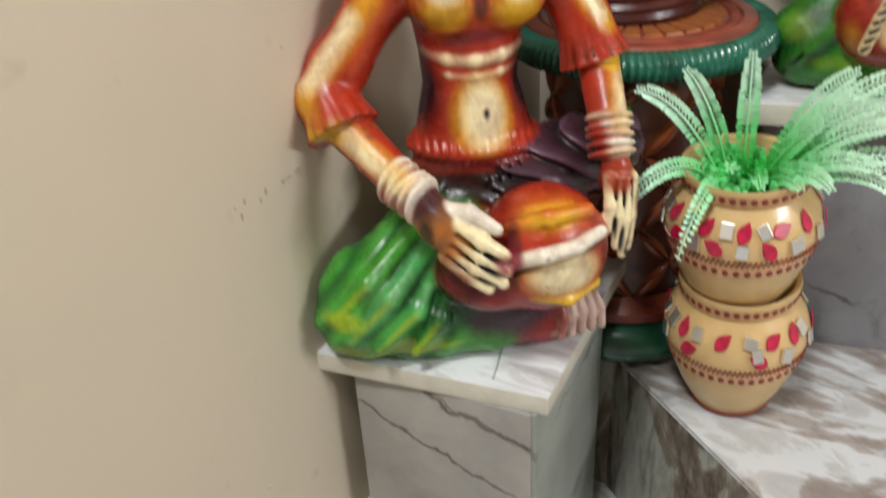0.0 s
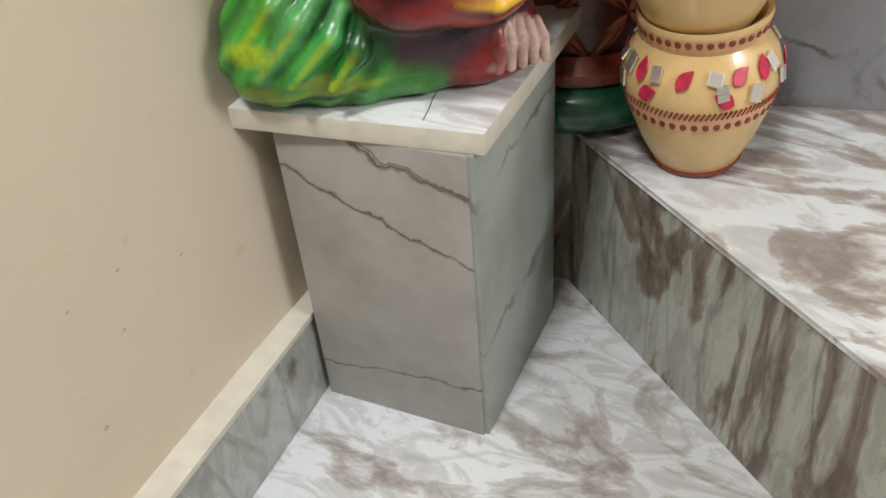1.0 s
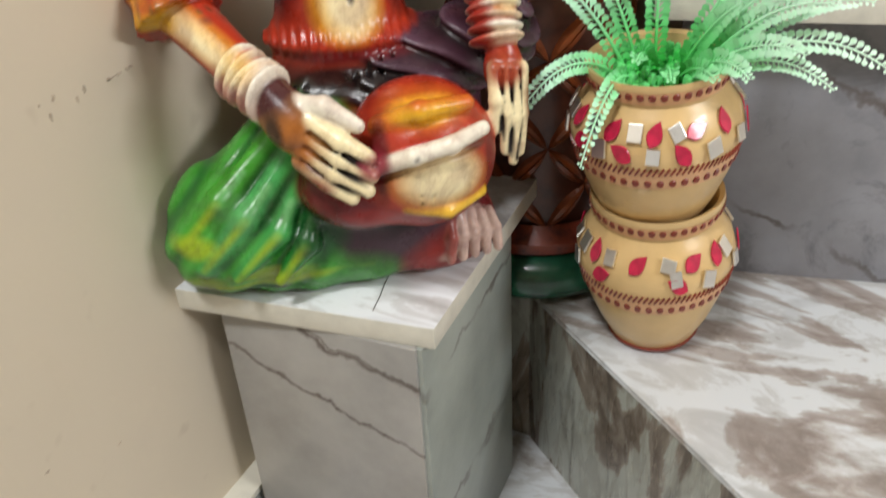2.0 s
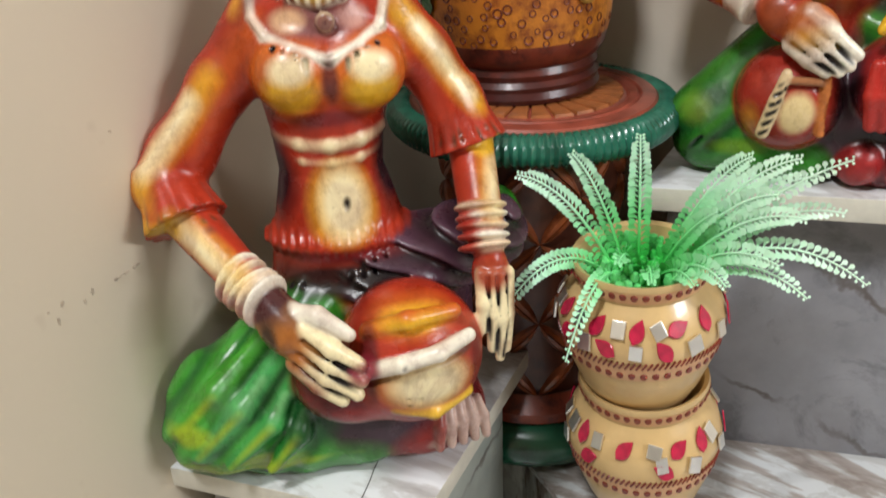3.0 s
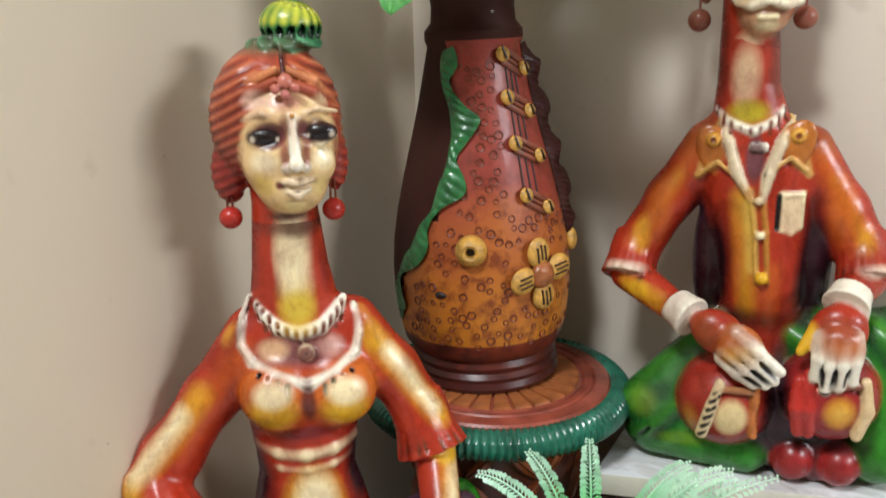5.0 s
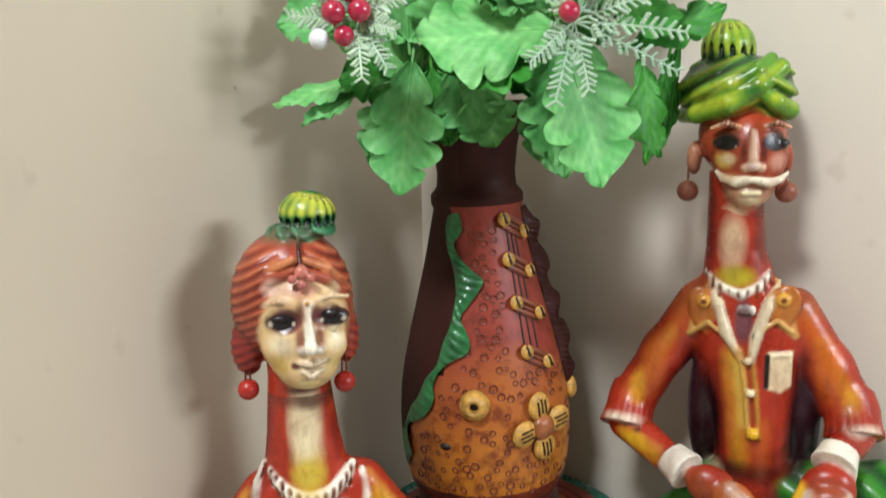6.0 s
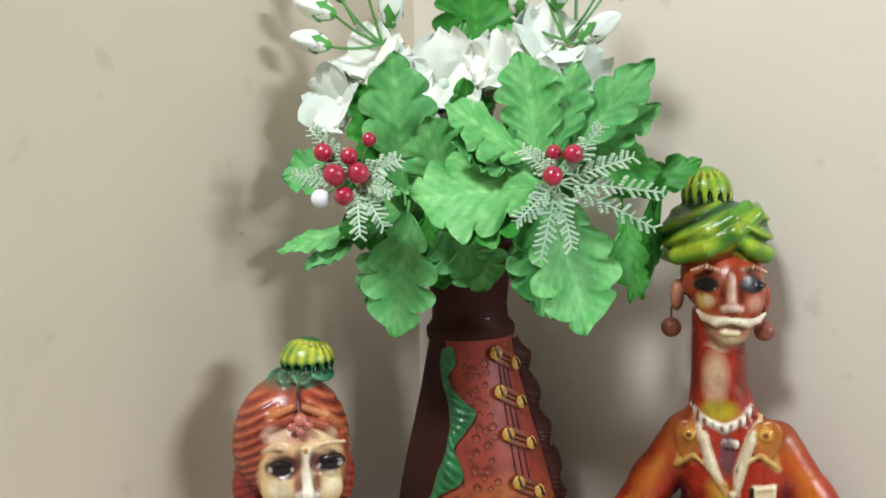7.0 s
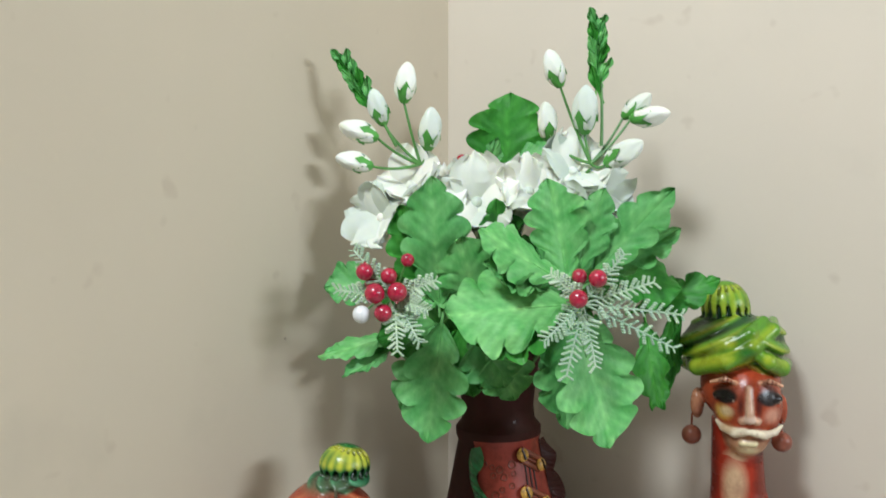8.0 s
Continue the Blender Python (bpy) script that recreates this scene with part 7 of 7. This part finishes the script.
# base, tip, facing, width, lobes, bow, material
LEAVES = [((0.056, 0.150, 0.430), (-0.034, 0.172, 0.428), (-0.1, 0.85, 0.5), 0.066, 3.4, -0.14, F), ((0.060, 0.155, 0.425), (0.092, 0.172, 0.328), (0.35, 0.9, 0.25), 0.066, 3.4, -0.08, F),
          ((0.050, 0.140, 0.450), (-0.012, 0.165, 0.487), (-0.2, 0.7, 0.7), 0.046, 3.2, 0.05, F), ((0.058, 0.130, 0.450), (0.045, 0.130, 0.527), (0.1, 0.95, -0.2), 0.046, 3.6, 0.05, F),
          ((0.066, 0.125, 0.450), (0.085, 0.130, 0.520), (-0.1, 1.0, -0.1), 0.034, 3.0, 0.05, F), ((0.078, 0.120, 0.448), (0.137, 0.135, 0.521), (-0.35, 0.9, 0.1), 0.036, 3.6, 0.02, F),
          ((-0.046, 0.115, 0.425), (-0.052, 0.130, 0.528), (0.1, 1.0, 0.0), 0.052, 3.4, 0.02, F), ((-0.044, 0.115, 0.410), (-0.056, 0.130, 0.317), (-0.1, 1.0, 0.2), 0.052, 3.2, -0.05, F),
          ((-0.075, 0.100, 0.402), (-0.147, 0.110, 0.384), (0.1, 0.5, 0.9), 0.026, 3.0, -0.05, F), ((-0.095, 0.100, 0.445), (-0.143, 0.100, 0.438), (0.0, 0.9, 0.4), 0.036, 2.6, 0.04, F),
          ((0.092, 0.105, 0.455), (0.153, 0.105, 0.440), (0.1, 0.8, 0.6), 0.046, 3.0, 0.05, D), ((0.060, 0.100, 0.400), (0.074, 0.105, 0.325), (0.2, 1.0, 0.1), 0.044, 3.0, -0.03, F),
          ((0.128, 0.095, 0.410), (0.138, 0.100, 0.338), (0.5, 0.9, 0.2), 0.036, 2.6, -0.03, D), ((0.000, 0.115, 0.395), (0.017, 0.118, 0.349), (0.0, 1.0, 0.2), 0.042, 2.6, -0.05, F),
          ((0.120, 0.095, 0.420), (0.186, 0.100, 0.445), (0.2, 0.8, 0.6), 0.030, 2.8, 0.04, D), ((0.016, -0.020, 0.530), (0.013, -0.020, 0.618), (0.0, 1.0, 0.25), 0.072, 3.0, 0.03, D),
          ((0.008, 0.000, 0.545), (0.060, 0.004, 0.566), (0.0, 0.8, 0.6), 0.030, 2.6, 0.05, F), ((-0.010, 0.005, 0.530), (0.006, 0.010, 0.572), (0.3, 0.9, 0.1), 0.018, 2.6, 0.0, F),
          ((-0.010, 0.120, 0.420), (-0.030, 0.130, 0.480), (0.0, 1.0, 0.1), 0.050, 3.0, 0.05, F), ((-0.015, 0.115, 0.405), (0.004, 0.120, 0.358), (0.0, 1.0, 0.3), 0.048, 2.8, -0.05, F),
          ((-0.030, 0.110, 0.405), (-0.022, 0.115, 0.350), (-0.1, 1.0, 0.3), 0.042, 2.8, -0.05, D),
          ((0.158, 0.060, 0.415), (0.140, 0.062, 0.330), (0.4, 0.9, 0.1), 0.019, 3.0, -0.03, D), ((0.166, 0.055, 0.420), (0.160, 0.056, 0.345), (0.4, 0.9, 0.1), 0.016, 3.0, -0.03, D)]
for k, (base, tip, face, wide, lobes, bow, mat) in enumerate(LEAVES):
    length = (Vector(tip) - Vector(base)).length
    lobed_leaf(length * 1.04, wide * 1.28, lobes, bow, 0.10 if k % 2 else -0.08, k + 3, mat).matrix_local = leaf_pose(base, tip, face)
    if k < 9 or k in (11, 13):
        # a second leaf of the same spray, a little behind and turned aside
        s = 1 if k % 2 else -1
        under = leaf_pose(base, tip, face) @ Matrix.Translation((0, 0, -0.010)) @ Matrix.Rotation(radians(17 * s), 4, "Z")
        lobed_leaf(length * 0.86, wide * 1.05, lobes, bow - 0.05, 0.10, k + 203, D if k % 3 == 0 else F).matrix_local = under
# inner leaves that fill the bunch
rnd = random.Random(21)
for k in range(30):
    a = rnd.uniform(-2.4, 2.4)
    base = Vector((rnd.uniform(-0.05, 0.07), rnd.uniform(0.02, 0.11), rnd.uniform(0.385, 0.46)))
    way = Vector((math.sin(a), rnd.uniform(-0.15, 0.25), 0.75 * math.cos(a) - 0.1)).normalized()
    length = rnd.uniform(0.050, 0.075)
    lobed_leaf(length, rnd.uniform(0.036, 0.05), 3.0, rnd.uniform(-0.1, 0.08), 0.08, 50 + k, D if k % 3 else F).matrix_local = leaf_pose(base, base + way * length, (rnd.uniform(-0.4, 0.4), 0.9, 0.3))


def stem(points, r0, r1, name="stem"):
    pts = [Vector(p) for p in points]
    if len(pts) == 3:
        pts = [bezier(pts[0], pts[1], pts[2], i / 10) for i in range(11)]
    bm = bmesh.new()
    n = len(pts)
    add_tube(bm, pts, [r0 + (r1 - r0) * i / (n - 1) for i in range(n)], 7)
    return part(name, bm, M_STEM, flowers)


# main stems from the neck of the vase
for p in ((-0.046, 0.10, 0.43), (0.058, 0.13, 0.44), (-0.09, 0.15, 0.44), (-0.064, 0.08, 0.53), (0.083, 0.08, 0.54), (0.016, -0.02, 0.535), (0.10, 0.09, 0.43), (0.0, 0.11, 0.40), (-0.02, 0.06, 0.52)):
    stem([(p[0] * 0.12, p[1] * 0.1 + 0.005, 0.315), (p[0] * 0.4, p[1] * 0.35, p[2] - 0.04), p], 0.0022, 0.0016)


def bud(root, at, size, lean):
    """A closed white bud with a green cup on a thin stalk. lean: the way it points."""
    way = Vector(lean).normalized()
    at = Vector(at)
    foot = at - way * size * 0.95
    stem([Vector(root), (Vector(root) + foot) / 2 + Vector((0, 0, -0.006)), foot], 0.0014, 0.0011, "stalk")
    bm = bmesh.new()
    steps = 24
    prof = [(0.12, -0.95), (0.40, -0.70), (0.54, -0.35), (0.58, 0.0), (0.55, 0.36), (0.47, 0.72), (0.33, 1.02), (0.17, 1.22), (0.04, 1.30)]
    add_lathe(bm, [(r * size, z * size) for r, z in prof], steps, lambda a, k: 1 + 0.17 * math.sin(3 * a + k * 0.42 + at.x * 90) * (0.3 + k / 8) + 0.05 * math.sin(7 * a - k))
    ob = part("bud", bm, M_PETAL, flowers)
    m = way.to_track_quat("Z", "Y").to_matrix().to_4x4()
    m.translation = at
    ob.matrix_local = m
    bm = bmesh.new()
    add_lathe(bm, [(0.001, -1.02 * size), (0.20 * size, -0.98 * size), (0.40 * size, -0.70 * size), (0.53 * size, -0.36 * size), (0.62 * size, -0.10 * size)], 20,
              lambda a, k: 1.0)
    cup = part("calyx", bm, M_CALYX, ob, "green cup of the bud")
    for v in cup.data.vertices:
        if v.co.z > -0.3 * size:
            v.co.z += size * 0.30 * math.sin(5 * math.atan2(v.co.y, v.co.x))


A, B = (-0.064, 0.08, 0.545), (0.083, 0.08, 0.545)
for root, at, size, lean in ((A, (-0.077, 0.08, 0.613), 0.0155, (0.1, 0.1, 1)), (A, (-0.100, 0.08, 0.592), 0.0145, (-0.3, 0.2, 1)), (A, (-0.115, 0.085, 0.572), 0.0155, (-1, 0.2, 0.35)),
                             (A, (-0.119, 0.085, 0.546), 0.0145, (-1, 0.2, 0.25)), (A, (-0.056, 0.085, 0.572), 0.0165, (0.1, 0.2, 1)), (B, (0.053, 0.07, 0.626), 0.0150, (-0.35, 0.1, 1)),
                             (B, (0.046, 0.07, 0.580), 0.0150, (-0.1, 0.2, 1)), (B, (0.078, 0.08, 0.588), 0.0185, (0.0, 0.2, 1)), (B, (0.131, 0.08, 0.585), 0.0150, (1, 0.1, 0.15)),
                             (B, (0.122, 0.07, 0.594), 0.0140, (0.8, 0, 0.7)), (B, (0.108, 0.085, 0.552), 0.0165, (0.8, 0.3, 0.5))):
    bud(root, at, size, lean)


def flower(at, face, size, seed):
    """An open white cloth flower of overlapping ruffled petals."""
    rnd = random.Random(seed)
    bm = bmesh.new()
    add_ball(bm, (0, 0, size * 0.10), size * 0.14, (1, 1, 0.8), 10, 8)
    ob = part("blossom", bm, M_PETAL, flowers, "open white cloth flower")
    z = Vector(face).normalized()
    m = z.to_track_quat("Z", "Y").to_matrix().to_4x4()
    m.translation = at
    ob.matrix_local = m
    for k in range(9):
        bm = bmesh.new()
        n, w, rows = 10, 12, []
        rise = rnd.uniform(0.15, 0.75)
        for i in range(n + 1):
            s = i / n
            row = []
            for j in range(w + 1):
                c = j / w * 2 - 1
                half = size * 0.62 * math.sin(math.pi * (0.12 + 0.80 * s)) ** 0.7
                x = c * half
                y = size * s * (1 - 0.10 * c * c)
                zz = size * (rise * math.sin(s * 1.7) * 0.75 + 0.20 * c * c * s + 0.12 * s * math.sin(c * 5 + seed + k * 2.1) + 0.05 * s * s * math.sin(c * 11 + k))
                row.append(bm.verts.new((x, y, zz)))
            rows.append(row)
        for r0, r1 in zip(rows, rows[1:]):
            for j in range(w):
                bm.faces.new((r0[j], r0[j + 1], r1[j + 1], r1[j]))
        pe = part("petal", bm, M_PETAL, ob)
        pe.matrix_local = Matrix.Rotation(2 * math.pi * k / 5 + rnd.uniform(-0.2, 0.2), 4, "Z") @ Matrix.Translation((0, 0, 0.002 * (k // 5)))
    return ob


for k, (at, face, size) in enumerate((((-0.072, 0.07, 0.525), (-0.3, 0.8, 0.5), 0.026), ((-0.096, 0.085, 0.498), (-0.6, 0.8, 0.1), 0.024), ((-0.015, 0.075, 0.510), (0.0, 0.9, 0.4), 0.030),
                                      ((0.030, 0.075, 0.520), (0.1, 0.9, 0.4), 0.025), ((0.068, 0.07, 0.537), (0.2, 0.8, 0.5), 0.026), ((0.090, 0.06, 0.520), (0.5, 0.7, 0.4), 0.024),
                                      ((-0.040, 0.05, 0.522), (0.0, 0.6, 0.8), 0.024), ((0.058, 0.09, 0.498), (0.1, 0.9, 0.2), 0.024), ((0.005, 0.06, 0.500), (-0.2, 0.9, 0.3), 0.024), ((-0.055, 0.075, 0.505), (0.3, 0.9, 0.3), 0.023))):
    flower(at, face, size * 1.27, k + 1)

# tall green shoots
for tip, root, k in (((0.087, 0.08, 0.668), (0.092, 0.08, 0.560), 0), ((-0.132, 0.08, 0.636), (-0.085, 0.08, 0.560), 1)):
    tip, root = Vector(tip), Vector(root)
    stem([root, (root + tip) / 2 + Vector((0.004, 0, 0)), tip], 0.0016, 0.0007)
    for i in range(9):
        t = 0.42 + 0.065 * i
        p = root.lerp(tip, t)
        s = 1 if i % 2 else -1
        way = ((tip - root).normalized() + Vector((0.38 * s, 0.2, 0))).normalized()
        lobed_leaf(0.026 - 0.001 * i, 0.0105, 1.0, 0.1, 0.2, 90 + i, F if i % 3 else D, "bract").matrix_local = leaf_pose(p, p + way * 0.02, (0.2 * s, 1, 0.1))

# berries
bm = bmesh.new()
add_ball(bm, (0, 0, 0), 0.0072, (1, 1, 1), 20, 14)
add_tube(bm, [(0, 0, 0.0068), (0, 0, 0.0085)], 0.0009, 6)
berry = mesh_from(bm, "berry", M_BERRY)
bm = bmesh.new()
add_ball(bm, (0, 0, 0), 0.0072, (1, 1, 1), 20, 14)
pale = mesh_from(bm, "berry", M_BERRYWHITE)
for k, (x, y, z, s) in enumerate(((-0.101, 0.168, 0.456, 0.95), (-0.096, 0.160, 0.446, 0.85), (-0.082, 0.170, 0.453, 0.90), (-0.092, 0.178, 0.440, 1.10), (-0.075, 0.176, 0.441, 1.08), (-0.086, 0.175, 0.425, 0.98),
                                  (-0.068, 0.165, 0.465, 0.75), (-0.103, 0.172, 0.4235, 0.95), (0.061, 0.183, 0.437, 1.00), (0.076, 0.178, 0.452, 0.98), (0.063, 0.172, 0.453, 0.85), (-0.029, 0.030, 0.552, 0.75))):
    white = k == 7
    shared("berry", pale if white else berry, flowers, Matrix.Translation((x, y, z)) @ Matrix.Rotation(k * 0.9, 4, "X") @ Matrix.Diagonal((s, s, s, 1)), "white berry with a red side" if white else "glossy red berry")
    if k < 11:
        hub = (-0.078, 0.150, 0.440) if x < 0 else (0.062, 0.150, 0.440)
        stem([hub, ((hub[0] + x) / 2, 0.160, (hub[2] + z) / 2 + 0.003), (x, y - 0.004, z)], 0.0009, 0.0008, "stalk")
stem([(-0.02, 0.02, 0.50), (-0.026, 0.026, 0.53), (-0.029, 0.030, 0.548)], 0.0009, 0.0008, "stalk")


def sprig(root, tip, face, size):
    """A pale stalk with close pairs of bead-like leaflets."""
    root, tip = Vector(root), Vector(tip)
    rnd = random.Random(int(tip.x * 9000) + 70)
    bm = bmesh.new()
    n = 12
    mid = (root + tip) / 2 + Vector(face) * 0.006
    pts = [bezier(root, mid, tip, i / n) for i in range(n + 1)]
    add_tube(bm, pts, 0.0009, 5)
    for i in range(2, n + 1):
        d = (pts[i] - pts[i - 1]).normalized()
        side = d.cross(Vector(face)).normalized()
        for s in (-1, 1):
            e = (side * s * rnd.uniform(0.7, 1.1) + d * rnd.uniform(0.4, 0.9) + Vector(face) * rnd.uniform(-0.3, 0.4)).normalized()
            w = size * (1.1 - 0.5 * i / n) * rnd.uniform(0.6, 1.2)
            for j in (0.30, 0.60, 0.90, 1.15):
                add_ball(bm, pts[i] + e * w * j, w * 0.27, (1, 1, 0.6), 6, 4)
            add_tube(bm, [pts[i], pts[i] + e * w], 0.0006, 4)
    return part("sprig", bm, M_SPRIG, flowers, "pale grey-green filler sprig")


for tip in ((0.052, 0.188, 0.381), (0.073, 0.188, 0.388), (0.036, 0.185, 0.406), (0.118, 0.175, 0.449), (0.140, 0.170, 0.424), (0.134, 0.170, 0.399), (0.041, 0.180, 0.455), (0.095, 0.180, 0.470)):
    sprig((0.066, 0.168, 0.432), tip, (0.0, 1.0, 0.2), 0.0082)
for tip in ((-0.074, 0.185, 0.398), (-0.058, 0.182, 0.404), (-0.110, 0.160, 0.472), (-0.046, 0.178, 0.450), (-0.052, 0.182, 0.428), (-0.125, 0.15, 0.44)):
    sprig((-0.078, 0.160, 0.436), tip, (0.0, 1.0, 0.2), 0.0085)
